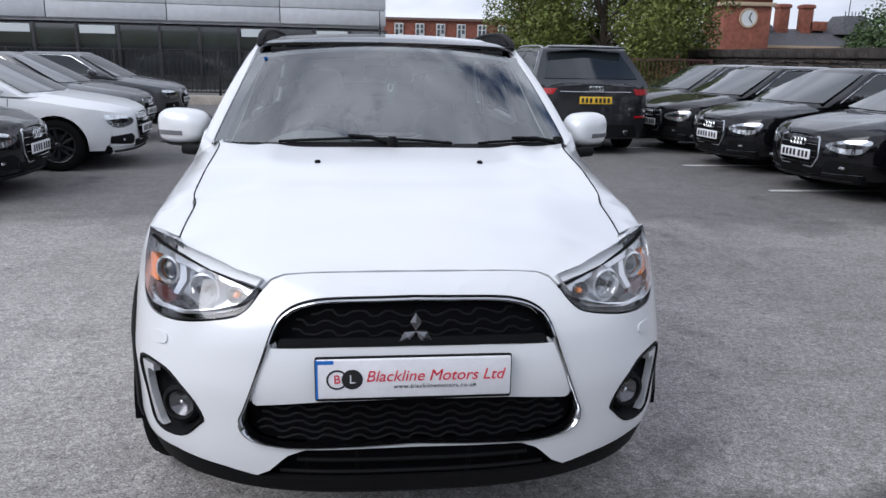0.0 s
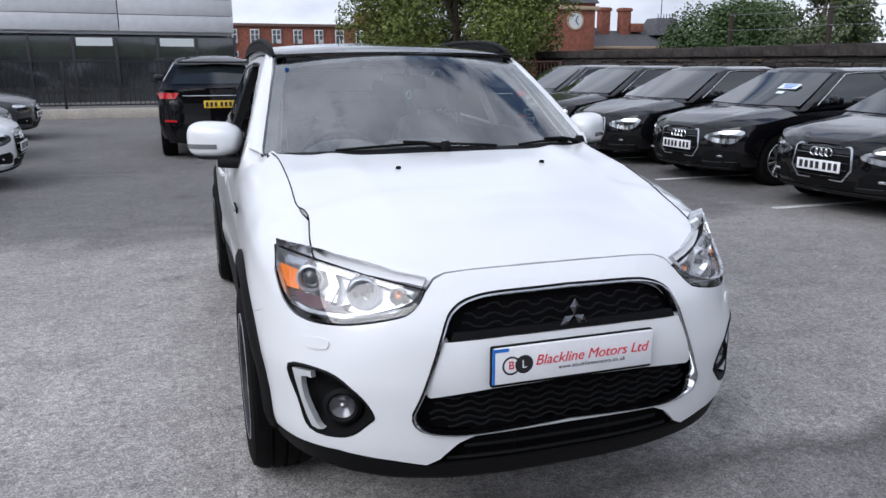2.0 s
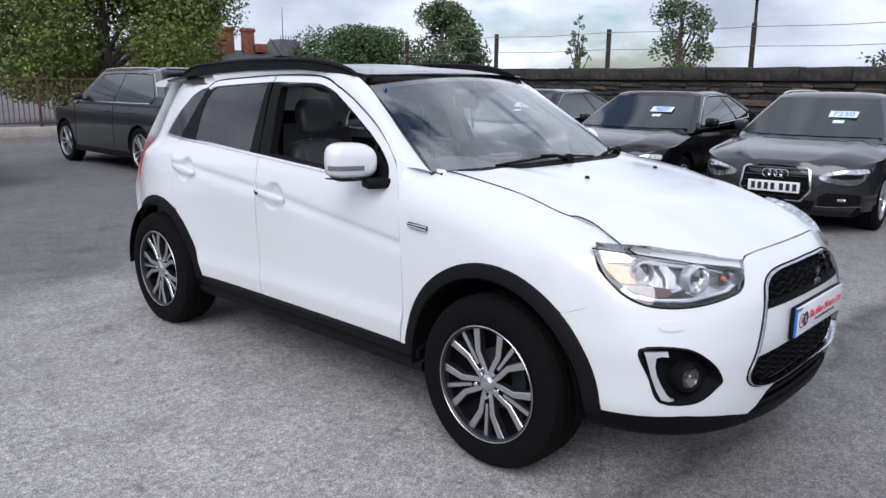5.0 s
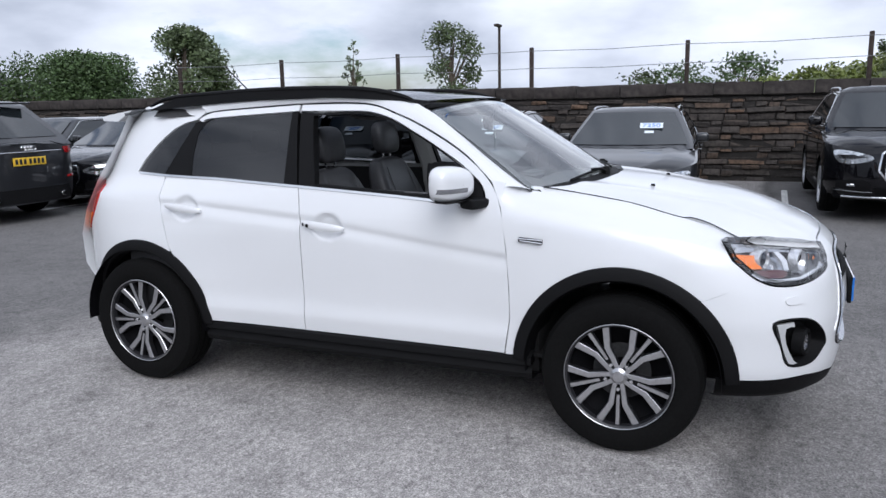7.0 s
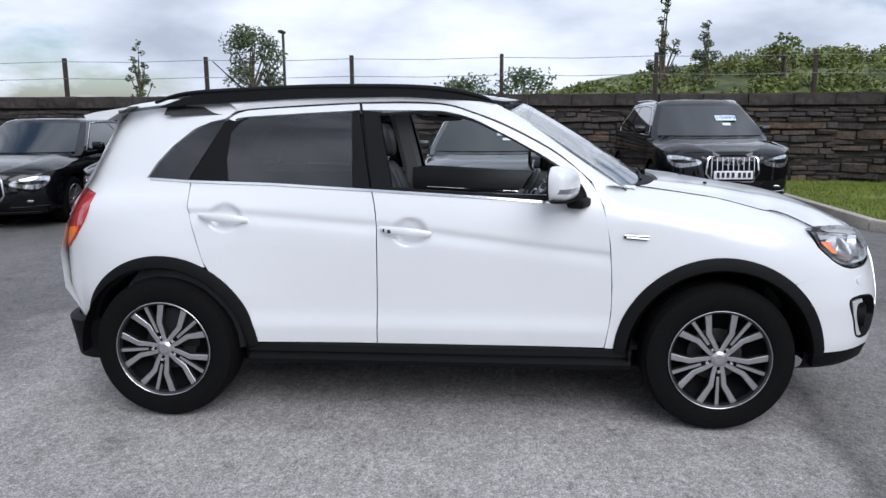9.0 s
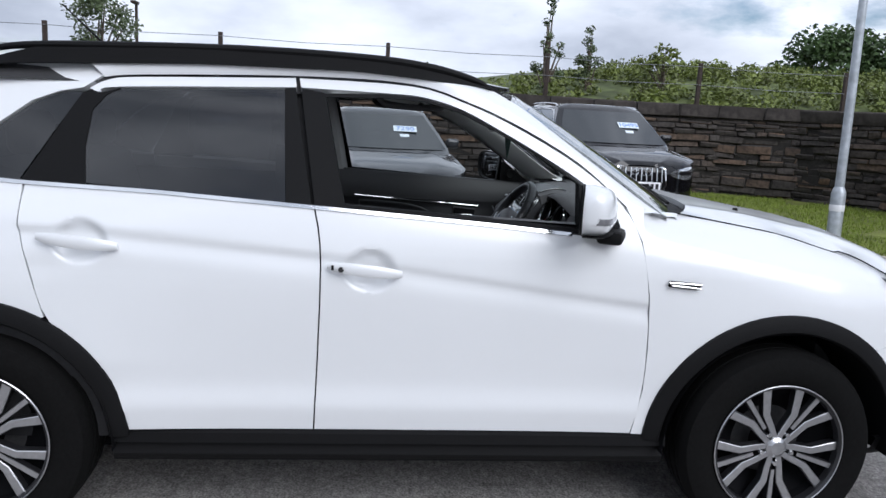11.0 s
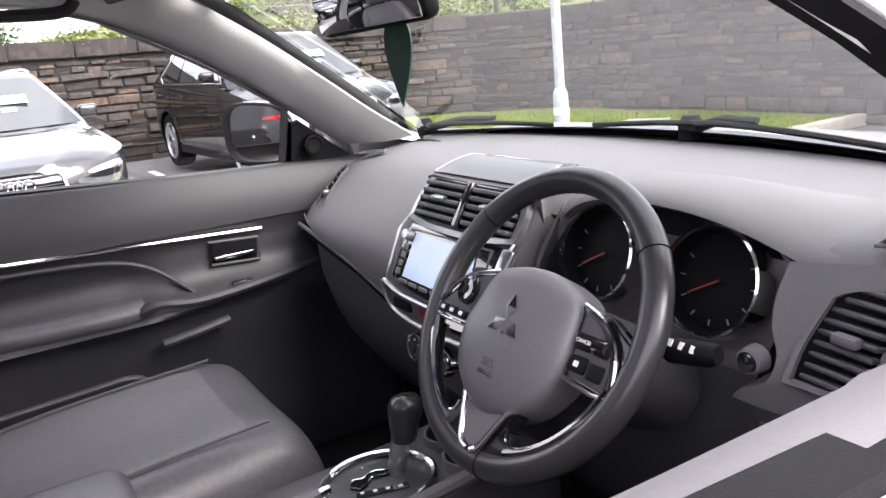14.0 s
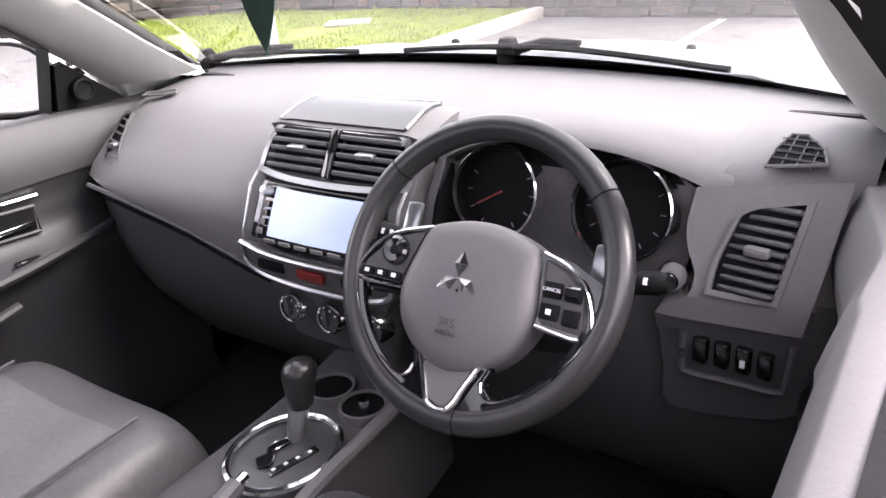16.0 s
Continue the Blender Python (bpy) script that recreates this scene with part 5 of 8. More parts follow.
for xc, zc in ((-.268, 1.062), (-.452, 1.062)):
    m = Matrix.Translation((xc, .738, zc)) @ Matrix.Rotation(radians(18), 4, "X")
    dl = part("dial", moved(lathe([(0, -.014), (.058, -.014), (.064, .008)], 40, "Y"), m), DIAL, dash)
    part("dial_ring", moved(lathe([(.0625, .006), (.0645, .012), (.067, .010), (.069, -.02)], 48, "Y"), m), CHROME, dl)
    part("needle", moved(box(.045, .002, .0025, (.018, -.008, 0), 0), m @ Matrix.Rotation(radians(30), 4, "Y")), NEEDLE, dl)
    for k in range(9):
        part("dial_mark", moved(box(.007, .002, .0015, (.049, -.011, 0), 0), m @ Matrix.Rotation(radians(-30 + 30 * k), 4, "Y")), DASH, dl)
part("trip_stalk", tube([(-.512, .735, 1.000), (-.512, .765, .996)], .005, 8), CHROME, dash)

# driver's end panel with vent and switches
def panel_pt(x, z, off=0.0):
    return Vector((x, .775 - .2 * max(0, -.53 - x) - .45 * max(0, z - .98) + off * .92, z + off * .3))


PANEL_OUT = lambda c: (0, 1, .3)  # noqa: E731
dp = part("end_panel", sheet(curve([(-.538, 1.099), (-.538, 1.099), (-.702, 1.112), (-.702, 1.112), (-.690, 1.02), (-.676, .938), (-.676, .938), (-.510, .948), (-.510, .948), (-.520, .962), (-.548, .978), (-.552, 1.005), (-.540, 1.03), (-.534, 1.06)], 3, True), panel_pt, .03, .02, thick=.05, out=PANEL_OUT), DASH, dash)
vl = curve([(-.590, 1.074), (-.612, 1.084), (-.669, 1.092), (-.669, 1.092), (-.648, .976), (-.648, .976), (-.568, .983), (-.568, .983), (-.572, 1.02)], 4, True)
part("vent_frame", ring(vl, .84, panel_pt, .009, .02, .90), DASH, dp)
# this vent's inner shade is a flat near-black sheet too
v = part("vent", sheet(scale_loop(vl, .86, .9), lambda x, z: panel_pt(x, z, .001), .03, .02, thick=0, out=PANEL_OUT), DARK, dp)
for k in range(9):
    z = .990 + .0112 * k
    xa, xb = lerp(z, [(.985, -.578), (1.04, -.584), (1.06, -.592), (1.09, -.625)]), lerp(z, [(.985, -.643), (1.09, -.660)])
    part("slat", moved(box(xa - xb, .016, .0062, (0, 0, 0), .002, 1), Matrix.Translation(panel_pt((xa + xb) / 2, z, .004)) @ Matrix.Rotation(radians(-8), 4, "Z") @ Matrix.Rotation(radians(15), 4, "X")), DASH_LOW, v)
part("vent_tab", moved(box(.030, .014, .012, (0, 0, 0), .004), Matrix.Translation(panel_pt(-.618, 1.034, .014)) @ Matrix.Rotation(radians(-8), 4, "Z")), DASH, v)
part("info_button", moved(lathe([(0, .008), (.010, .007), (.012, 0)], 18, "Y"), Matrix.Translation((-.526, .770, .994))), BLACK_GLOSS, dp)
part("info_ring", moved(lathe([(.012, .010), (.015, .008), (.017, -.01)], 20, "Y"), Matrix.Translation((-.526, .764, .994))), DASH, dp)
lp2 = part("switch_panel", sheet(curve([(-.510, .945), (-.510, .945), (-.690, .936), (-.690, .936), (-.680, .85), (-.66, .80), (-.53, .80), (-.52, .86)], 3, True), lambda x, z: Vector((x, .768 - .25 * max(0, -.53 - x) + .10 * (z - .90) - .006 * (1 if z < .925 else 0), z)), .04, .02, thick=.05, out=lambda c: (0, 1, 0)), DASH_LOW, dash)
sw_y = lambda x: .768 - .25 * max(0, -.53 - x)  # noqa: E731
part("panel_lip", tube([(x, sw_y(x) + .004, z) for x, z in curve([(-.545, .928), (-.545, .88), (-.552, .868), (-.60, .860), (-.655, .852), (-.664, .866), (-.668, .92)], 4)], .0045, 6), DASH_LOW, lp2)
for k in range(4):
    x = -.566 - .0245 * k
    b_ = part("switch", moved(box(.019, .012, .036, (0, 0, 0), .003), Matrix.Translation((x, sw_y(x) + .001, .902 - .005 * k)) @ Matrix.Rotation(radians(-12), 4, "Z")), PIANO, lp2)
    if k == 2:
        part("switch_mark", box(.006, .002, .010, (x, sw_y(x) + .0085, .890), 0), WHITE_PLASTIC, b_)

# steering wheel
HUB_PAD = mat("airbag_plastic", (0.12, 0.115, 0.12), 0.45, grain=0.04, grain_scale=300, bump=0.05, bump_scale=900)
SW = Matrix.Translation((-.346, .926, 1.040)) @ Matrix.Rotation(radians(33), 4, "X")
FACE_ON = Matrix.Rotation(radians(180), 4, "Z") @ Matrix.Rotation(radians(90), 4, "X")
R_SW = .1735
steer = part("steering_wheel", moved(tube([(R_SW * math.cos(2 * math.pi * k / 72), 0, R_SW * math.sin(2 * math.pi * k / 72)) for k in range(72)], .0165, 14, True, up=(0, 1, 0)), SW), RIM_LEATHER, hero, "black leather three-spoke steering wheel with silver trim")
pad = curve([(0, .058), (.045, .050), (.066, .038), (.080, .0), (.088, -.038), (.076, -.078), (.045, -.108), (0, -.122), (-.045, -.108), (-.076, -.078), (-.092, -.040), (-.088, .0), (-.080, .034), (-.045, .052)], 4, True)
cz_ = -.028
cp = [[(x * k, .004 + d, cz_ + (z - cz_) * k) for x, z in pad] for k, d in ((1.0, -.035), (1.0, -.002), (.975, .010), (.92, .016), (.75, .021), (.4, .025), (.02, .026))]
part("airbag_pad", moved(loft(cp, closed_u=True), SW), HUB_PAD, steer, "", 50)
part("emblem", moved(emblem(Matrix.Translation((.002, .030, -.013)) @ Matrix.Rotation(radians(180), 4, "Z"), .60), SW), CHROME, steer, "chrome three-lozenge emblem", 10)
writing("pad_letters", "SRS", .014, DASH_LOW, steer, SW @ Matrix.Translation((.004, .0285, -.066)) @ FACE_ON, .001)
writing("pad_letters", "AIRBAG", .008, DASH_LOW, steer, SW @ Matrix.Translation((.004, .0275, -.078)) @ FACE_ON, .001)
for s in (1, -1):
    arm = [(s * x, z) for x, z in ((.060, .040), (.120, .030), (.168, .006), (.172, -.020), (.164, -.052), (.085, -.048))]
    sp_ = part("spoke", moved(prism(arm, .022, lambda u, v, w: Vector((u, -.012 + w - .006 * abs(u) / .17, v)), .004), SW), PIANO, steer)
    keys = [(s * x, z) for x, z in (((.066, .036), (.118, .020), (.152, -.014), (.158, -.034), (.090, -.034)) if s > 0 else ((.090, .030), (.118, .020), (.145, -.004), (.152, -.046), (.097, -.043)))]
    part("key_plate", moved(prism(keys, .010, lambda u, v, w: Vector((u, .008 + w - .010 * abs(u) / .17, v)), .003), SW), DASH_LOW, sp_)
    rim_ = [(.060, .040), (.118, .024), (.150, -.004), (.160, -.036), (.088, -.038)] if s > 0 else [(.088, .034), (.120, .023), (.147, -.004), (.155, -.049), (.095, -.046)]
    part("key_trim", moved(tube([(s * x, .018 - .010 * x / .17, z) for x, z in curve(rim_, 3)], .0026, 6), SW), CHROME, sp_)
    if s > 0:
        part("rocker_ring", moved(moved(lathe([(.006, .008), (.014, .009), (.018, .006), (.019, 0)], 24, "Y"), Matrix.Translation((.106, .012, .004))), SW), PIANO, sp_)
        for k in range(3):
            ky = part("key", moved(box(.019, .005, .011, (.142 - .022 * k, .0125 + .002 * k, -.027), .002), SW), BLACK_TRIM, sp_)
            part("key_mark", moved(box(.006, .002, .005, (.142 - .022 * k, .0155 + .002 * k, -.027), 0), SW), WHITE_PLASTIC, ky)
    else:
        for x, z, w_, text in ((-.107, -.004, .022, "CANCEL"), (-.132, -.004, .020, ""), (-.108, -.028, .024, ""), (-.134, -.030, .020, "")):
            ky = part("key", moved(box(w_, .005, .018, (x, .0125, z), .003), SW), BLACK_TRIM, sp_)
            if text:
                writing("key_text", text, .0058, WHITE_PLASTIC, ky, SW @ Matrix.Translation((x, .0158, z)) @ FACE_ON, .0004)
            elif x > -.11:
                part("key_mark", moved(box(.006, .002, .006, (x, .0155, z), 0), SW), WHITE_PLASTIC, ky)
        part("key_wheel", moved(tube([(-.124, .017, -.003), (-.140, .016, -.003)], .007, 10), SW), BLACK_GLOSS, sp_)
    leg = [(s * x, z) for x, z in ((.038, -.098), (.054, -.104), (.046, -.124), (.064, -.140), (.088, -.134), (.078, -.152), (.040, -.166), (.018, -.168), (.016, -.158), (.034, -.120))]
    part("lower_spoke", moved(prism(leg, .020, lambda u, v, w: Vector((u, -.010 + w, v)), .003), SW), PIANO, steer)
    part("rim_trim", moved(tube([(s * .158 * math.sin(radians(a)), .006, -.158 * math.cos(radians(a))) for a in range(20, 80, 5)], .0065, 8), SW), PIANO, steer)
    part("rim_trim_edge", moved(tube([(s * x, .010, z) for x, z in curve([(.156, -.052), (.140, -.078), (.112, -.112), (.082, -.132), (.062, -.139), (.050, -.134), (.046, -.122)], 4)], .0022, 6), SW), CHROME, steer)
    part("paddle", moved(box(.024, .008, .05, (s * .134, -.045, .050 if s > 0 else .036), .004), SW), SILVER_TRIM, steer)
part("spoke_plate", moved(prism([(-.038, -.110), (.034, -.112), (.018, -.152), (.008, -.160), (-.010, -.161), (-.018, -.153)], .014, lambda u, v, w: Vector((u, .0 + w, v)), .003), SW), DASH, steer)
part("spoke_trim", moved(tube([(x, .014, z) for x, z in curve([(.036, -.108), (.024, -.138), (.016, -.156), (.006, -.163), (-.010, -.163), (-.020, -.154), (-.030, -.132), (-.042, -.108)], 4)], .0036, 8), SW), CHROME, steer)
for a in (38, 142, 262):
    c_, q_ = math.cos(radians(a)), math.sin(radians(a))
    part("rim_seam", moved(tube([(R_SW * c_ + .0170 * math.cos(t) * c_, .0170 * math.sin(t), R_SW * q_ + .0170 * math.cos(t) * q_) for t in [2 * math.pi * j / 16 for j in range(16)]], .0008, 4, True), SW), DARK, steer)
part("column_cover", moved(loft([[(.075 * k * math.cos(t), y, .05 * k * math.sin(t) - .015) for t in [2 * math.pi * j / 20 for j in range(20)]] for y, k in ((-.03, .8), (-.05, 1.05), (-.12, 1.2), (-.22, 1.3))], closed_u=True), SW), DASH_LOW, steer)
for s in (1, -1):
    st_ = part("column_stalk", moved(tube([(s * .05, -.070, .0), (s * .10, -.068, .012), (s * .14, -.066, .022)], [.009, .008, .008], 8), SW), DASH_LOW, steer)
    part("stalk_end", moved(tube([(s * .142, -.066, .022), (s * .150, -.066, .024), (s * .195, -.064, .032), (s * .205, -.064, .034)], [.010, .0135, .0135, .010], 12), SW), BLACK_TRIM, st_)
    for k in range(3):
        part("stalk_mark", moved(box(.005, .002, .008, (s * (.155 + .014 * k), -.052, .030), 0), SW), WHITE_PLASTIC, st_)

# tunnel console, selector, cup holders
con = part("tunnel_console", loft([[(x, y, z + dz) for x, z in ((-.125, .48), (-.120, .63), (-.105, .672), (-.07, .682), (.06, .682), (.105, .672), (.125, .63), (.130, .48))] for y, dz in ((.70, .03), (.80, .012), (.90, .004), (1.0, 0), (1.10, 0), (1.20, 0))]
                                  + [[(x, y, z + dz) for x, z in ((-.120, .50), (-.115, .62), (-.10, .66), (-.06, .67), (.06, .67), (.10, .66), (.12, .62), (.125, .50))] for y, dz in ((1.24, .0), (1.28, .06), (1.40, .09), (1.66, .085), (1.70, 0))]), DASH_LOW, hero, "black centre console with automatic selector")
part("armrest", box(.19, .34, .07, (0.0, 1.50, .785), .03, 3), LEATHER, con)
part("console_rail", tube(curve([(-.118, .78, .715), (-.112, .90, .700), (-.110, 1.02, .690), (-.108, 1.10, .672)], 4), [.012] * 13, 8), DASH, con)


def oval(cx, cy, rx, ry, n=40, twist=0.0):
    return [(cx + rx * math.cos(t) * math.cos(twist) - ry * math.sin(t) * math.sin(twist), cy + rx * math.cos(t) * math.sin(twist) + ry * math.sin(t) * math.cos(twist)) for t in [2 * math.pi * k / n for k in range(n)]]


SX, SY = -.016, .985
part("selector_ring", tube([(x, y, .692) for x, y in oval(SX, SY, .082, .092)], .007, 8, True), CHROME, con)
part("selector_plate", prism(oval(SX, SY, .080, .090), .006, lambda u, v, w: Vector((u, v, .682 + w))), LID, con)
gate = [(SX + x, SY - .995 + y) for x, y in ((.030, .950), (.020, .968), (.030, .985), (.030, 1.000), (.022, 1.012), (.028, 1.028), (.012, 1.040), (-.002, 1.030), (.004, 1.015), (.018, 1.0), (.010, .975), (.016, .955))]
part("selector_gate", prism(gate, .003, lambda u, v, w: Vector((u, v, .688 + w))), DARK, con)
part("gate_edge", tube([(x, y, .692) for x, y in gate], .0018, 5, True), CHROME, con)
gear = part("gear_strip", prism([(SX + x, SY - .995 + y) for x, y in ((-.030, .96), (-.044, .965), (-.020, 1.045), (-.008, 1.04))], .003, lambda u, v, w: Vector((u, v, .688 + w))), PIANO, con)
for k in range(4):
    part("gear_mark", box(.005, .006, .001, (SX - .034 + .007 * k, SY - .02 + .019 * k, .6915), 0), WHITE_PLASTIC, gear)
part("selector_stem", tube([(SX + .014, .948, .685), (SX + .012, .940, .71), (SX + .010, .932, .742)], [.013, .016, .017], 14), SILVER_TRIM, con)
kb_ = [[(SX + .008 + r_ * math.cos(t), .926 + yo + r_ * 1.15 * math.sin(t), z) for t in [2 * math.pi * j / 20 for j in range(20)]] for z, r_, yo in ((.735, .012, .004), (.742, .0185, .002), (.765, .021, 0), (.785, .025, -.004), (.800, .026, -.006), (.812, .020, -.006), (.816, .002, -.006))]
part("selector_knob", loft(kb_, closed_u=True), RIM_LEATHER, con, "", 60)
for cx, cy in ((.026, .826), (-.056, .842)):
    cup = part("cup_holder", lathe([(.034, -.004), (.037, .004), (.041, .003), (.041, -.02)], 32, "Z"), DASH, con)
    cup.matrix_basis = pose(cx, cy, .700)
    # flat black disc stands for the shade down in the holder, without depth
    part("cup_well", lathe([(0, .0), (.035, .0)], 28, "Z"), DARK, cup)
part("power_socket", moved(lathe([(0, .012), (.009, .012), (.012, 0)], 16, "Z"), Matrix.Translation((-.058, .842, .700))), CHROME, con)
part("brake_lever", tube([(-.075, 1.30, .70), (-.060, 1.20, .722), (-.044, 1.10, .728)], [.017, .017, .014], 10), LEATHER, con)
part("lever_button", tube([(-.044, 1.10, .728), (-.041, 1.080, .728)], .008, 8), CHROME, con)


# seats
def seat(x, name="front_seat"):
    e = part("seat", loft([[(x + sx * w_, y, z) for sx, z in zz] for y, w_, zz in (
        (1.012, .235, ((-1, .60), (-.97, .66), (-.7, .685), (0, .675), (.7, .685), (.97, .66), (1, .60))),
        (1.028, .250, ((-1, .58), (-.98, .70), (-.72, .735), (0, .715), (.72, .735), (.98, .70), (1, .58))),
        (1.09, .262, ((-1, .56), (-.98, .72), (-.74, .760), (0, .730), (.74, .760), (.98, .72), (1, .56))),
        (1.30, .265, ((-1, .54), (-.98, .71), (-.76, .755), (0, .705), (.76, .755), (.98, .71), (1, .54))),
        (1.50, .265, ((-1, .54), (-.98, .70), (-.76, .74), (0, .685), (.76, .74), (.98, .70), (1, .54))),
        (1.62, .25, ((-1, .56), (-.98, .66), (-.76, .69), (0, .66), (.76, .69), (.98, .66), (1, .56))))]), (LEATHER, LEATHER_PALE), hero, "black leather front seat with raised bolsters", 60)
    # light from above is put into the colour: upward cushion faces get paler leather
    for p in e.data.polygons:
        p.material_index = 1 if abs(p.center.x - x) < .15 and p.center.y > 1.09 and p.normal.z > .3 else 0
    part("seat_piping", tube(curve([(x + .178, 1.085, .752), (x + .180, 1.30, .742), (x + .178, 1.52, .722)], 4), .003, 5), LEATHER, e)
    part("seat_piping", tube(curve([(x - .178, 1.085, .752), (x - .180, 1.30, .742), (x - .178, 1.52, .722)], 4), .003, 5), LEATHER, e)
    part("seat_base", box(.42, .46, .26, (x, 1.34, .46), .03), CARPET, e)
    back = []
    for t, w_, d in ((0, .245, .10), (.08, .262, .12), (.25, .265, .13), (.5, .258, .125), (.75, .235, .105), (.92, .19, .085), (1.0, .14, .05)):
        cy, cz = 1.545 + .195 * t, .70 + .50 * t
        row = []
        for k in range(24):
            a = 2 * math.pi * k / 24
            c, q = math.cos(a), math.sin(a)
            bol = -.035 * math.exp(-((abs(c) - .78) / .2) ** 2) if q < 0 else 0
            row.append((x + w_ * math.copysign(abs(c) ** .55, c), cy + (d * math.copysign(abs(q) ** .6, q)) * .62 + bol * (1 - t * .6) + .02, cz - .42 * (d * q) * .3))
        back.append(row)
    b_ = part("backrest", loft(back, closed_u=True, caps=True), LEATHER, e, "", 60)
    for sx in (-1, 1):
        part("back_piping", tube(curve([(x + sx * (.16 - .03 * t), 1.545 + .195 * t - .062 + .02 * t, .72 + .50 * t) for t in (.1, .35, .6, .85)], 4), .004, 5), LEATHER_PALE, b_)
    hr = []
    for t, w_, d in ((0, .09, .035), (.12, .125, .052), (.5, .135, .058), (.85, .125, .050), (1.0, .085, .02)):
        hr.append([(x + w_ * math.copysign(abs(math.cos(a)) ** .5, math.cos(a)), 1.728 + .03 * t + d * math.copysign(abs(math.sin(a)) ** .7, math.sin(a)), 1.222 + .205 * t) for a in [2 * math.pi * k / 20 for k in range(20)]])
    part("headrest", loft(hr, closed_u=True, caps=True), LEATHER, b_)
    for ob in (e, b_, *[c for c in (*e.children, *b_.children) if c.name.startswith("headrest")]):
        ob.modifiers.new("round", "SUBSURF").levels = 2
    for dx in (-.05, .05):
        part("headrest_stay", tube([(x + dx, 1.735, 1.15), (x + dx, 1.735, 1.25)], .006, 8), CHROME, b_)
    return e


seat(.365)
driver_seat = seat(-.365)
driver_seat.matrix_basis = pose(0, -.02, -.01)
rb_rows = [[(x, y + .03 * (x / .6) ** 2, z) for x in (-.62, -.5, -.25, 0, .25, .5, .62)] for y, z in ((1.98, .55), (2.0, .72), (2.25, .74), (2.42, .70), (2.46, .80), (2.58, 1.18), (2.68, 1.22), (2.74, 1.10))]
part("rear_bench", loft(rb_rows), LEATHER, hero)
for x in (-.36, .36):
    part("rear_headrest", box(.24, .10, .16, (x, 2.67, 1.30), .04, 3), LEATHER, hero)
part("floor", box(1.50, 2.6, .02, (0, 1.35, .36), 0), CARPET, hero)
part("bulkhead", box(1.46, .04, .85, (0, .42, .70), 0), CARPET, hero)
part("rear_bulkhead", box(1.2, .04, .9, (0, 2.86, .85), 0), CARPET, hero)
for x, z, w_, h_, tilt in ((-.392, .525, .105, .06, 25), (-.548, .505, .048, .11, 20)):
    pd = part("pedal", moved(box(w_, .02, h_, (0, 0, 0), .008), Matrix.Translation((x, .56, z + .02)) @ Matrix.Rotation(radians(tilt), 4, "X")), RUBBER, hero)
    for k in range(4):
        part("pedal_rib", moved(box(w_ * .85, .006, .006, (0, .012, h_ * (-.3 + .2 * k)), .002, 1), Matrix.Translation((x, .56, z + .02)) @ Matrix.Rotation(radians(tilt), 4, "X")), BLACK_TRIM, pd)
part("foot_mat", box(.40, .5, .012, (-.36, .95, .378), .005), CARPET, hero)


# door cards
CARD = mat("door_card_plastic", (0.022, 0.022, 0.025), 0.5, grain=0.12, grain_scale=300, bump=0.1, bump_scale=900)
PAD = mat("door_pad", (0.036, 0.036, 0.039), 0.55, grain=0.12, grain_scale=300, bump=0.05, bump_scale=900)

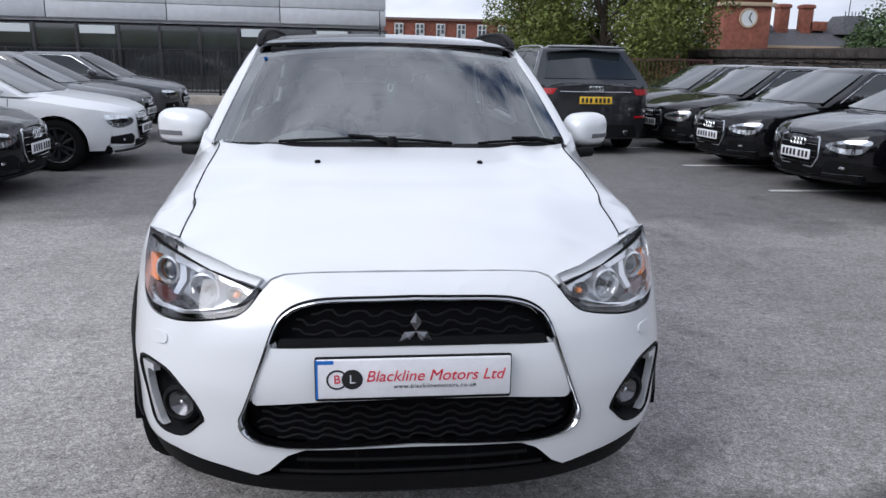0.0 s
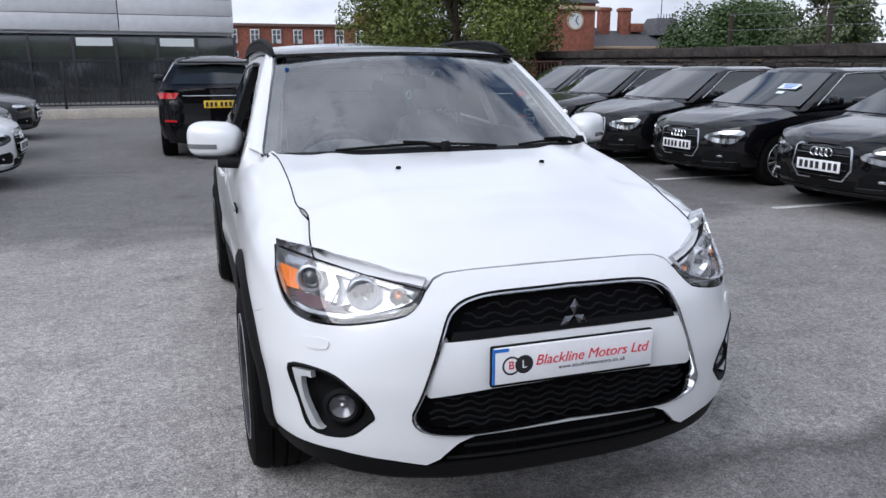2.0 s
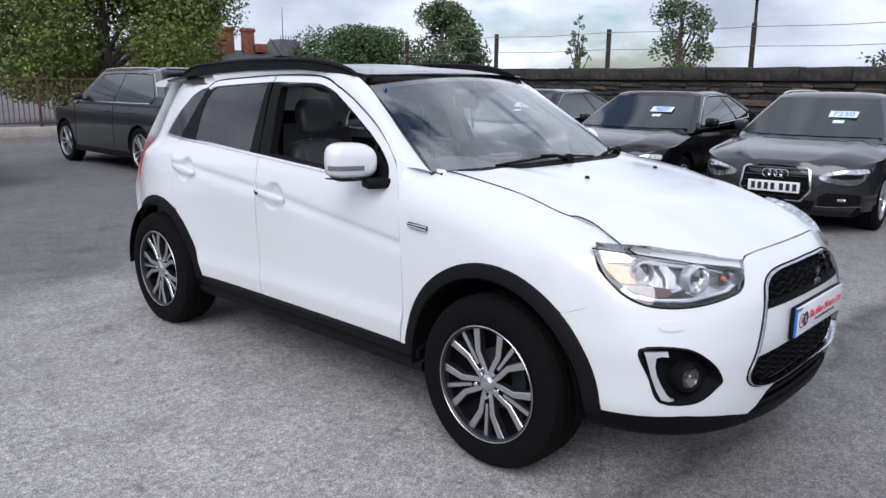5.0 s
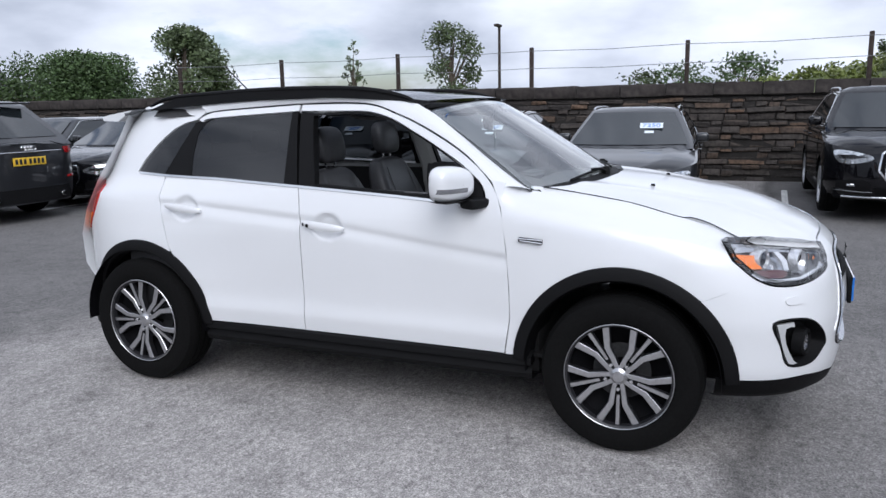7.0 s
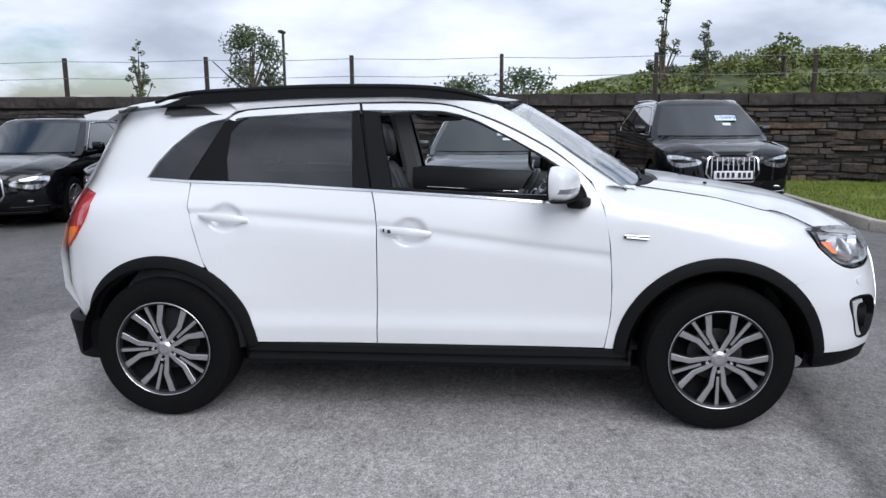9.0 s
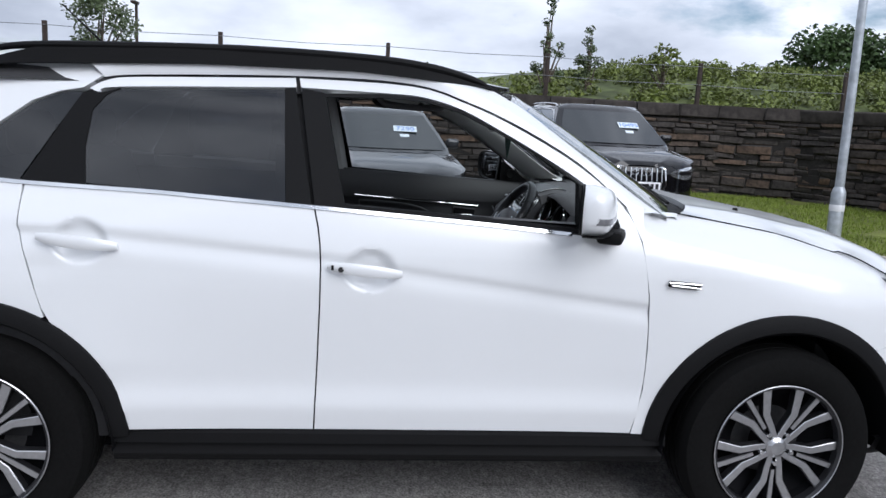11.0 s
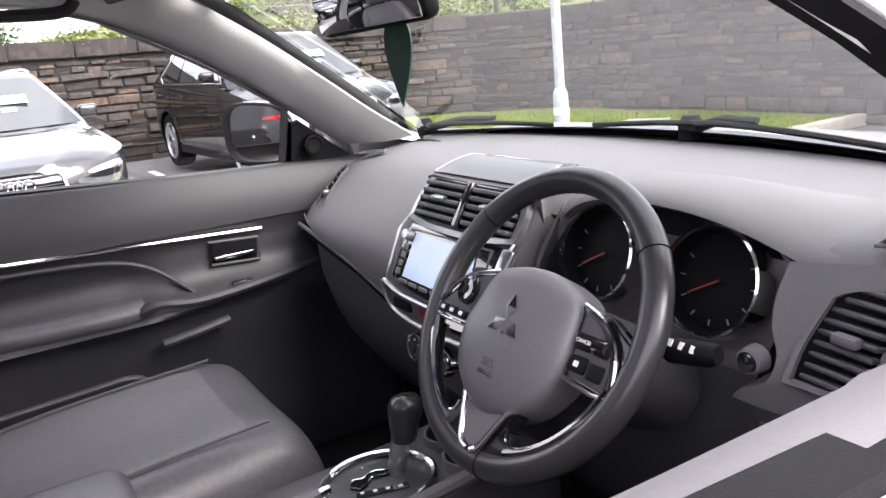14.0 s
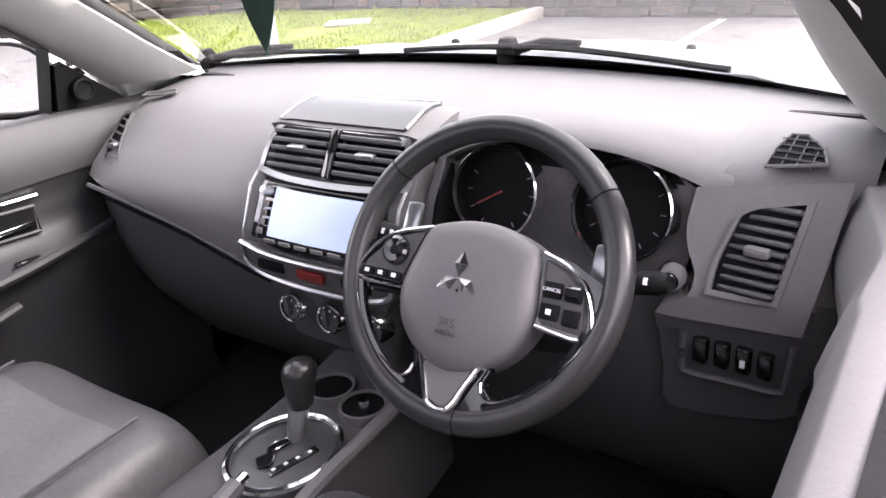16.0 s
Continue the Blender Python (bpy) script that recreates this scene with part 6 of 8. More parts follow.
def door_card(s):
    """The inner face of a front door; s = 1 is the passenger's."""
    xx = lambda y, z: s * lerp(z, [(.38, .70), (.55, .715), (.72, .725), (.80, .718), (.825, .712), (.86, .735), (.90, .748), (.955, .750), (.985, .742), (1.03, .738), (1.08, .750), (1.10, .758), (1.115, .768)])  # noqa: E731
    ys = [.56 + 1.06 * k / 40 for k in range(41)]
    zs = [.38, .50, .62, .70, .74, .78, .80, .81, .82, .83, .84, .85, .86, .88, .90, .92, .94, .955, .97, .985, 1.00, 1.03, 1.06, 1.085, 1.10, 1.112]
    bel = lambda y: lerp(y, [(.56, 1.090), (.73, 1.104), (1.18, 1.118), (1.62, 1.138)])  # noqa: E731
    arm_z = lambda y: lerp(y, [(.70, .868), (.88, .851), (1.04, .836), (1.2, .820), (1.62, .828)])  # noqa: E731

    def place(y, z):
        zz = z if z < .985 else .985 + (z - .985) * (bel(y) - .985) / (1.112 - .985)
        za = arm_z(y)
        arm = (.045 if s > 0 else .012) * math.exp(-((z - za) / .020) ** 2) * max(.25, min(1, (y - .68) / .25))
        under = (.020 if s > 0 else 0) * max(0, min(1, (za - z) / .05)) * max(0, 1 - (za - z) / .20)
        bowl = .020 * max(0, min(1, (y - 1.10) / .08)) * math.exp(-((z - .90) / .045) ** 2) if s > 0 else 0
        poc = -.02 * math.exp(-((z - .60) / .09) ** 2)
        out = (.022 * min(1, max(-2.2, (y - .88) / .10)) - .034 * max(0, min(1, (y - .84) / .12)) * max(0, min(1, (z - .86) / .06))) if s < 0 else 0
        return Vector((xx(y, z) - s * (arm + under + poc - out - bowl), y, zz))

    card = part("door_card", loft([[place(y, z) for z in zs] for y in ys]), CARD, hero, "black door card with silver strip", 60)
    # driver's pad is paler: daylight through the open window is put into its colour
    part("upper_pad", loft([[place(y, z) - Vector((s * .006, 0, 0)) for z in (.990, 1.00, 1.03, 1.06, 1.085, 1.105, 1.112)] + [Vector((s * .80, y, bel(y) + .0))] for y in ys]), DASH if s < 0 else PAD, card, "", 60)
    part("silver_strip", tube([place(y, lerp(y, [(.86, .966), (1.2, .984), (1.52, .998)])) - Vector((s * .010, 0, 0)) for y in [.865 + .655 * k / 20 for k in range(21)]], .0042, 6), CHROME, card)
    if s > 0:
        hx = .742
        hp = part("handle_bowl", moved(box(.014, .112, .050, (0, 0, 0), .005), Matrix.Translation((hx, .937, .925)) @ Matrix.Rotation(radians(3), 4, "X")), DARK, card)
        part("bowl_rim", tube([(hx - .007, .937 + .058 * cy, .925 + .004 * cy + .027 * cz) for cy, cz in ((-1, -1), (1, -1), (1, 1), (-1, 1))], .004, 6, True), DASH_LOW, hp)
        part("inside_handle", box(.014, .098, .011, (hx - .011, .940, .917), .004), CHROME, hp)
        part("inset_edge", tube(curve([(.730, 1.50, .850), (.736, 1.495, .955), (.736, 1.478, .970), (.736, 1.322, .966), (.736, 1.20, .952), (.734, 1.13, .925), (.728, 1.075, .880), (.712, 1.035, .842)], 5), .0055, 8), PAD, card)
        rows = [[Vector((.715 - (.040 + .010 * math.sin(math.pi * (y - 1.10) / .40)) * math.sin(math.pi * t) ** .8, y, arm_z(y) + .022 + .030 * math.cos(math.pi * (t * .95)))) for t in (0, .15, .3, .45, .6, .75, .9, 1.0)] for y in [1.165 + .335 * k / 12 for k in range(13)]]
        part("arm_pad", loft(rows), LEATHER, card, "padded leather armrest", 60)
        part("grab_edge", tube(curve([(.690, 1.19, .835), (.668, 1.14, .858), (.664, 1.06, .848), (.668, .95, .852), (.680, .82, .864), (.700, .70, .872)], 5), [.014] * 5 + [.011] * 21, 8), CARD, card)
        part("window_switch", box(.022, .05, .008, (.684, .945, .862), .003), PIANO, card)
        part("pocket_lip", tube(curve([(.668, 1.50, .700), (.662, 1.30, .712), (.662, 1.225, .714), (.668, 1.19, .690), (.690, 1.17, .60)], 4), .007, 8), PAD, card)
        part("pull_slot", tube(curve([(.678, 1.14, .765), (.672, 1.07, .775), (.678, .99, .785)], 4), .010, 8), PAD, card)
    part("tweeter_cover", sheet([(.575, 1.09), (.66, 1.15), (.735, 1.205), (.752, 1.20), (.750, 1.092)], lambda y, z: Vector((s * (half_width(y, z) - .045), y, z)), .05, .05, thick=.01, out=lambda c: (-s, 0, 0)), TWEETER, card)
    c = Vector((s * (half_width(.71, 1.15) - .055), .700, 1.142))
    part("tweeter", moved(lathe([(0, .004), (.016, .006), (.020, .010), (.025, .008), (.027, -.006)], 24, "X"), Matrix.Translation(c) @ Matrix.Diagonal((-s, 1, 1, 1))), BLACK_TRIM, card)


for s in (1, -1):
    door_card(s)

# pillar trims, headlining, shade
def inner_frame(s):
    lo = curve([(.60, 1.13), (.70, 1.20), (.80, 1.265), (.96, 1.365), (1.14, 1.445), (1.33, 1.485), (1.60, 1.492)], 5)
    up = curve([(.672, .458, 1.146), (.648, .585, 1.223), (.627, .703, 1.304), (.597, .888, 1.425), (.574, 1.042, 1.498), (.548, 1.25, 1.530), (.542, 1.60, 1.545)], 5)
    rows = []
    for (y, z), u in zip(lo, up):
        a, b = Vector((s * (half_width(y, z) - .045), y, z)), Vector((s * u[0], u[1], u[2] - .008))
        rows.append([a + Vector((s * .03, 0, -.004)), a] + [a.lerp(b, t) + Vector((-s * .7, 0, -.4)) * (.012 * 4 * t * (1 - t)) for t in (.25, .5, .75)] + [b, b + Vector((s * .002, -.003, .003))])
    return loft(rows)


for s in (1, -1):
    part("pillar_trim", inner_frame(s), PILLAR, hero, "pale grey windscreen pillar trim", 60)
    part("centre_pillar_trim", loft([[(s * (half_width(y0 + dy, z) - o), y0 + dy, z) for dy, o in (((.03, .035), (.055, .06), (.13, .06), (.16, .035)) if s > 0 else ((.085, .03), (.095, .05), (.15, .05), (.18, .03)))] for y0, z in ((1.60, 1.50), (1.56, 1.3), (1.53, 1.13), (1.53, .95), (1.53, .45))]), PILLAR if s > 0 else LINER, hero)
    part("belt_strap", sheet([(0, 0), (.05, 0), (.05, 1), (0, 1)], lambda u, v: Vector((s * (.60 - .02 * v), 1.75 + u - .02 * v, .55 + .78 * v)), .05, .2, thick=.002), BLACK_TRIM, hero)
    part("belt_guide", box(.03, .07, .05, (s * .585, 1.755, 1.335), .01), BLACK_TRIM, hero)
    part("roof_side_trim", loft([[(s * x, y, z) for x, z in ((.64, 1.485), (.60, 1.525), (.52, 1.548), (.40, 1.556))] for y in (1.02, 1.3, 1.7, 2.2, 2.7)]), LINER, hero)
    part("grab_handle", tube(curve([(s * .60, 1.20, 1.485), (s * .575, 1.24, 1.462), (s * .575, 1.40, 1.465), (s * .60, 1.44, 1.49)], 4), .011, 8), LINER, hero)
HL_OUT = [(-.50, .96), (.50, .96), (.50, 1.6), (.50, 2.2), (.50, 2.8), (-.50, 2.8), (-.50, 2.2), (-.50, 1.6)]
HL_HOLE = curve([(-.36, 1.26), (.36, 1.26), (.39, 1.30), (.39, 2.35), (.36, 2.40), (-.36, 2.40), (-.39, 2.35), (-.39, 1.30)], 2, True)
part("headlining", sheet(HL_OUT, lambda x, y: Vector((x, y, soft(y, ROOF) - .055 - .02 * (x / .5) ** 2)), .12, .15, holes=[HL_HOLE], thick=-.02, out=lambda c: (0, 0, -1)), LINER, hero, "black headlining round the glass roof")
part("roof_console", box(.30, .26, .035, (0, 1.09, 1.512), .015), DASH_LOW, hero)
for s in (1, -1):
    part("sun_visor", moved(box(.40, .16, .022, (0, 0, 0), .01, 3), Matrix.Translation((s * .36, 1.08, 1.500)) @ Matrix.Rotation(radians(-14), 4, "X")), LINER, hero)

# inside mirror and hanging card
rm = part("inside_mirror", moved(box(.235, .035, .068, (0, 0, 0), .022, 3), Matrix.Translation((-.003, .905, 1.415)) @ Matrix.Rotation(radians(-12), 4, "X") @ Matrix.Rotation(radians(14), 4, "Z")), BLACK_TRIM, hero, "black rear-view mirror")
part("mirror_glass", moved(box(.215, .004, .054, (0, .018, 0), .002), Matrix.Translation((-.003, .905, 1.415)) @ Matrix.Rotation(radians(-12), 4, "X") @ Matrix.Rotation(radians(14), 4, "Z")), MIRROR, rm)
part("mirror_stalk", tube([(-.003, .892, 1.42), (-.003, .870, 1.47), (-.003, .86, 1.515)], [.014, .012, .02], 8), BLACK_TRIM, rm)
air = thing("air_freshener", "dark green leaf-shaped card hanging from the mirror", "air freshener", at=pose(.003, .865, 1.343, 0, 0, 14))
leaf_l = curve([(0, -.075), (0, -.075), (.018, -.030), (.028, .010), (.024, .040), (.008, .048), (0, .040), (-.008, .048), (-.024, .040), (-.028, .010), (-.018, -.030)], 3, True)
part("card", prism(leaf_l, .003, lambda u, v, w: Vector((u, w, v))), GREEN_CARD, air)
part("card_print", tube([(.012 * math.cos(t), -.001, .008 + .018 * math.sin(t)) for t in [2 * math.pi * k / 20 for k in range(20)]], .0012, 4, True), WHITE_PLASTIC, air)
part("cord", tube([(0, .001, .040), (0, .001, .088)], .001, 4), BLACK_INK, air)

# inner skins keep daylight out between panel and trim
for s in (1, -1):
    part("inner_panel", loft([[(s * (half_width(y, z) - .050), y, z) for z in (.34, .6, .85, 1.0, 1.10)] for y in [.50 + 2.3 * k / 20 for k in range(21)]]), SKIN_IN, hero)
part("front_liner", loft([[(x, y, bonnet_z(x, y) - .035) for x in (-.70, -.4, 0, .4, .70)] for y in (-.66, -.4, 0, .25)]), SKIN_IN, hero)
part("lamp_liner", box(1.2, .30, .40, (0, -.42, .70), .05), SKIN_IN, hero)


# ---- parked cars ----
SMOKE = mat("car_glass", (0.014, 0.018, 0.02), 0.04, coat=0.5, spec=0.45, grain=0.1, grain_scale=3)
CAR_BLACK = mat("metallic_black_paint", (0.003, 0.003, 0.004), 0.4, spec=0.04, coat=1.0, grain=0.1, grain_scale=300)
CAR_GREY = mat("metallic_grey_paint", (0.08, 0.084, 0.09), 0.35, metal=0.5, coat=1.0, grain=0.1, grain_scale=300)
CAR_DARKGREY = mat("dark_grey_paint", (0.016, 0.017, 0.020), 0.35, metal=0.3, coat=1.0, grain=0.1, grain_scale=300)
YELLOW_PLATE = mat("plate_yellow", (0.75, 0.48, 0.03), 0.4, grain=0.05)
SIGN_WHITE = mat("price_card", (0.72, 0.78, 0.82), 0.5, grain=0.03)
LAMP_CLEAR = mat("parked_lamp", (0.62, 0.64, 0.66), 0.08, metal=0.85, coat=1.0, grain=0.35, grain_scale=18)
SEDAN = dict(L=4.70, w=.905, zb=.20, hood=[(0, .66), (.06, .74), (.3, .82), (.8, .90), (1.3, .965)], belt=.945, wb=(1.22, .955), wt=(2.02, 1.385), rt=(3.10, 1.395), rb=(4.02, 1.06),
             deck=[(3.9, 1.06), (4.4, 1.045), (4.62, 1.02)], axle=.86, base=2.81, r=.325, roof=1.43, top=.60)
ESTATE = dict(SEDAN, wt=(1.98, 1.40), rt=(4.05, 1.40), rb=(4.50, 1.0), deck=[(4.4, 1.0), (4.62, .98)], roof=1.45)
CROSS = dict(L=4.39, w=.925, zb=.24, hood=[(0, .80), (.06, .88), (.3, .96), (.8, 1.03), (1.2, 1.08)], belt=1.07, wb=(1.10, 1.07), wt=(1.80, 1.55), rt=(3.55, 1.55), rb=(4.22, 1.08),
             deck=[(4.15, 1.08), (4.35, 1.05)], axle=.86, base=2.60, r=.35, roof=1.62, top=.63)
BIG = dict(L=5.05, w=.985, zb=.26, hood=[(0, .85), (.06, .93), (.3, 1.02), (.9, 1.08), (1.4, 1.12)], belt=1.12, wb=(1.25, 1.12), wt=(1.95, 1.64), rt=(4.25, 1.64), rb=(4.86, 1.12),
           deck=[(4.8, 1.12), (5.0, 1.10)], axle=.88, base=2.99, r=.38, roof=1.72, top=.68)
COUPE_SUV = dict(L=4.36, w=.95, zb=.26, hood=[(0, .82), (.06, .90), (.3, 1.0), (.8, 1.05), (1.2, 1.09)], belt=1.12, wb=(1.1, 1.10), wt=(1.80, 1.54), rt=(3.75, 1.47), rb=(4.20, 1.12),
                 deck=[(4.15, 1.12), (4.33, 1.09)], axle=.85, base=2.66, r=.37, roof=1.60, top=.66)
wheel_cache = {}


def parked_car(name, label, P, paint, at, front=True, rings=True, vertical=False, group="cars parked along the wall", alloy=ALLOY, sign="", rails=False, rear_plate=False, silver_lip=False):
    car = thing(name, label, "car", group, at)
    L, w, zb, belt_z = P["L"], P["w"], P["zb"], P["belt"]
    hood = P["hood"]
    cut = .62

    def prof(z):
        return lerp(z, [(zb, w - .07), (zb + .10, w - .02), (.55, w), (belt_z - .18, w), (belt_z - .05, w - .025), (belt_z + .02, w - .07)])

    def edge_y(z):
        return lerp(z, [(zb, .10), (zb + .12, .02), (.45, 0), (hood[0][1], .02), (hood[1][1] + .02, .10)])

    def hw(y, z):
        ww = prof(z)
        if y < cut:
            u = min(1, (cut - y) / (cut - edge_y(z)))
            return ww * max(0, 1 - u ** 2.5) ** (1 / 2.5)
        if y > L - cut:
            u = min(1, (y - L + cut) / (cut - .04))
            return ww * max(0, 1 - u ** 3) ** (1 / 3)
        return ww

    def nz(a, z, off=0.0, back=False):
        s, c = math.sin(radians(abs(a))), max(0, math.cos(radians(a)))
        n = 3 if back else 2.5
        x = math.copysign(prof(z) * s ** (2 / n), a)
        y = L - cut + (cut - .04) * c ** (2 / n) if back else cut - (cut - edge_y(z)) * c ** (2 / n)
        return Vector((x + math.copysign(s, a) * off, y + (off if back else -off) * c, z))

    def an(x, z):
        return math.copysign(math.degrees(math.asin(min(1, (abs(x) / prof(z)) ** 1.25))), x)

    zt = lambda y: lerp(y, hood) if y < P["wb"][0] else lerp(y, P["deck"]) if y > P["rb"][0] - .1 else belt_z  # noqa: E731
    pieces = []
    ax = (P["axle"], P["axle"] + P["base"])
    ra = P["r"] + .045
    # flanks, with the arches cut out
    hz = hood[1][1]
    line = [(.12, zb + .05)]
    for cy in ax:
        a0 = math.degrees(math.asin(max(-1, min(1, (zb + .05 - P["r"]) / ra))))
        line += [(cy + ra * math.cos(radians(k)), P["r"] + ra * math.sin(radians(k))) for k in [180 - a0 - (180 - 2 * a0) * j / 16 for j in range(17)]]
    line += [(L - .12, zb + .08), (L - .06, .5), (L - .06, .8)] + [(y, zt(y) - .07 if y > P["rb"][0] else belt_z - .04) for y in (L - .1, L - .4, P["rb"][0], P["wb"][0] + .3)]
    line += [(y, lerp(y, hood) - .07) for y in (P["wb"][0], .9, .6, .4, .25, .12)] + [(.05, hz - .12), (.02, .5)]
    for s in (1, -1):
        pieces.append(sheet(line, lambda y, z: Vector((s * hw(y, z), y, z)), .12, .12, thick=.04, out=lambda c: (c.x, 0, .2)))
    # nose and tail skins
    az = 55
    pieces.append(sheet([(-az, zb), (az, zb), (az, hz - .06), (30, hz - .01), (0, hz), (-30, hz - .01), (-az, hz - .06)], lambda a, z: nz(a, z, .002), 6, .06, thick=.02, out=lambda c: (c.x, -1, .2)))
    dz = P["deck"][-1][1]
    pieces.append(sheet([(-60, zb), (60, zb), (60, dz - .06), (0, dz), (-60, dz - .06)], lambda a, z: nz(a, z, .002, True), 8, .08, thick=.02, out=lambda c: (c.x, 1, .2)))
    # bonnet and boot
    for ys, tab in (([.03, .06, .1, .2, .35, .55, .8, 1.05, P["wb"][0] + .25], hood), ([P["rb"][0] - .25, P["rb"][0], L - .3, L - .12, L - .05], P["deck"])):
        rows = []
        for y in ys:
            z = lerp(y, tab)
            wd = hw(y, z - .07)
            rows.append([(wd * s, y, z - .075 * abs(s) ** 5 + .012 * (math.exp(-((abs(s) - .62) / .08) ** 2)) + .02 * (1 - s * s) - .012) for s in [k / 8 - 1 for k in range(17)]])
        bm = loft(rows)
        finish(bm, 0, lambda c: (0, 0, 1))
        pieces.append(bm)
    part("body", join(*pieces), paint, car)
    # cabin
    (yb0, zb0), (yt0, zt0), (yt1, zt1), (yb1, zb1) = P["wb"], P["wt"], P["rt"], P["rb"]
    wb_, wt_ = w - .075, P["top"]

    def cabin(s, t, side_x):
        """Front (s = 0) to rear (s = 1) at height t."""
        y0, y1 = yb0 + (yt0 - yb0) * t, yb1 + (yt1 - yb1) * t
        z = (zb0 + (zt0 - zb0) * t) * (1 - s) + (zb1 + (zt1 - zb1) * t) * s
        return Vector((side_x * (wb_ + (wt_ - wb_) * max(t, 0) ** 1.15), y0 + (y1 - y0) * s, z))

    rows = []
    for t in (-.12, 0, .2, .4, .6, .8, .95, 1.0):
        k = 1 - .03 * max(0, (t - .9) / .1)
        row = [cabin(s, t, 1) for s in (0.04, .15, .3, .45, .6, .75, .88, .97)]
        row += [cabin(.97 + .03 * (1 - abs(x)), t, x) for x in (.8, .4, 0, -.4, -.8)]
        row += [cabin(s, t, -1) for s in (.97, .88, .75, .6, .45, .3, .15, .04)]
        row += [cabin(-.06 * (1 - x * x) * (1 - .5 * t), t, x) for x in (-.85, -.45, 0, .45, .85)]
        rows.append([p * 1 for p in row])
    ring_top = rows[-1]
    cx = sum(p.y for p in ring_top) / len(ring_top)
    rows.append([Vector((p.x * .8, cx + (p.y - cx) * .9, p.z + (P["roof"] - zt0) * .75)) for p in ring_top])
    rows.append([Vector((p.x * .3, cx + (p.y - cx) * .6, P["roof"])) for p in ring_top])
    rows.append([Vector((p.x * .02, cx + (p.y - cx) * .1, P["roof"])) for p in ring_top])
    part("cabin", loft(rows, closed_u=True), paint, car)
    part("windscreen", sheet([(-.93, .02), (.93, .02), (.90, .93), (-.90, .93)], lambda x, t: cabin(-.06 * (1 - x * x) * (1 - .5 * t), t, x) + Vector((0, -.006, .004)), .2, .15, thick=0), SMOKE, car)
    part("rear_screen", sheet([(-.86, .12), (.86, .12), (.82, .9), (-.82, .9)], lambda x, t: cabin(.97 + .03 * (1 - abs(x)), t, x) + Vector((0, .008, .004)), .2, .15, thick=0), SMOKE, car)
    mid = (1.95 + 1.05 - yb0) / (yb1 - yb0)
    for s in (1, -1):
        for poly in ([(.09, .06), (mid - .03, .06), (mid - .02, .90), (.14, .90), (.11, .6)], [(mid, .06), (.80, .06), (.87, .25), (.86, .86), (mid + .01, .90)]):
            part("side_window", sheet(poly, lambda a, t: cabin(a, t, s) + Vector((s * .006, 0, 0)), .1, .15, thick=0), SMOKE, car)
        part("window_chrome", tube([cabin(a, t, s) + Vector((s * .006, 0, 0)) for a, t in ((.07, .02), (.3, .02), (.6, .02), (.82, .03), (.90, .25), (.88, .90), (.6, .94), (.3, .94), (.13, .90))], .009, 5, True), CHROME, car)
        mir = part("door_mirror", moved(join(box(.17, .10, .12, (.10, 0, .03), .035, 3), box(.08, .05, .03, (.01, .02, -.02), .01)), Matrix.Translation((s * (wb_ - .0), yb0 + .42, belt_z + .06)) @ Matrix.Diagonal((s, 1, 1, 1))), paint, car)
        for y0 in (yb0 + .12, 1.95 + .98, P["axle"] + P["base"] - .30):
            part("door_gap", tube([(s * (hw(y0, z) + .0005), y0 + .04 * math.sin((z - .3) * 3), z) for z in [zb + .12 + (belt_z - .17 - zb) * k / 8 for k in range(9)]], .004, 4), DARK, car)
        for y0 in (1.95 + .78, 1.95 + 1.75):
            part("door_handle", box(.03, .18, .025, (s * (hw(y0, belt_z - .12) + .012), y0, belt_z - .13), .01), paint, car)
        part("sill", box(.05, P["base"] - .75, .10, (s * (w - .045), P["axle"] + P["base"] / 2, zb + .03), .02), BLACK_TRIM, car)
        if rails:
            part("roof_rail", tube(curve([tuple(cabin(a, 1.0, s) + Vector((-s * .01, 0, dz_))) for a, dz_ in ((.08, .01), (.18, .045), (.5, .055), (.85, .045), (.95, .0))], 4), .014, 6), SATIN, car)
    part("floor_pan", box(2 * w - .25, L - .5, .2, (0, L / 2, zb + .10), .04), DARK, car)
    for cy in ax:
        for s in (1, -1):
            part("wheel_housing", loft([[(s * x, cy + (ra + .005) * math.cos(radians(k)), P["r"] + (ra + .005) * math.sin(radians(k))) for x in (w - .03, w - .3)] for k in range(-10, 191, 10)]), DARK, car)
            key = (alloy.name, P["r"])
            m = pose(s * (w - .13), cy, P["r"], 17 * cy, 0, 0 if s < 0 else 180)
            if key not in wheel_cache:
                wheel_cache[key] = wheel_parts(car, P["r"], .225, P["r"] - .11, alloy, ALLOY_DARK, "five")
                wheel_cache[key].matrix_basis = m
            else:
                share(wheel_cache[key], car, m)
    if front:
        gz0, gz1 = hz - .40, hz - .045
        gl = [(an(x, z), z) for x, z in ((-.27, gz0), (.27, gz0), (.36, gz0 + .12), (.335, gz1 - .03), (.30, gz1), (-.30, gz1), (-.335, gz1 - .03), (-.36, gz0 + .12))]
        gr = part("grille", sheet(gl, lambda a, z: nz(a, z, .006), 8, .1, thick=0), DARK, car)
        part("grille_frame", ring(gl, .93, nz, .016, .0), CHROME if vertical else SATIN, gr)
        if vertical:
            for k in range(9):
                x = -.28 + .07 * k
                part("grille_bar", tube([nz(an(x, z), z, .014) for z in (gz0 + .03, gz0 + .18, gz1 - .02)], .010, 6), CHROME, gr)
        else:
            for k in range(5):
                z = gz0 + .045 + k * (gz1 - gz0 - .07) / 4
                part("grille_bar", tube([nz(an(x, z), z, .012) for x in (-.31, -.15, 0, .15, .31)], .010, 5, flat=.6), BLACK_GLOSS, gr)
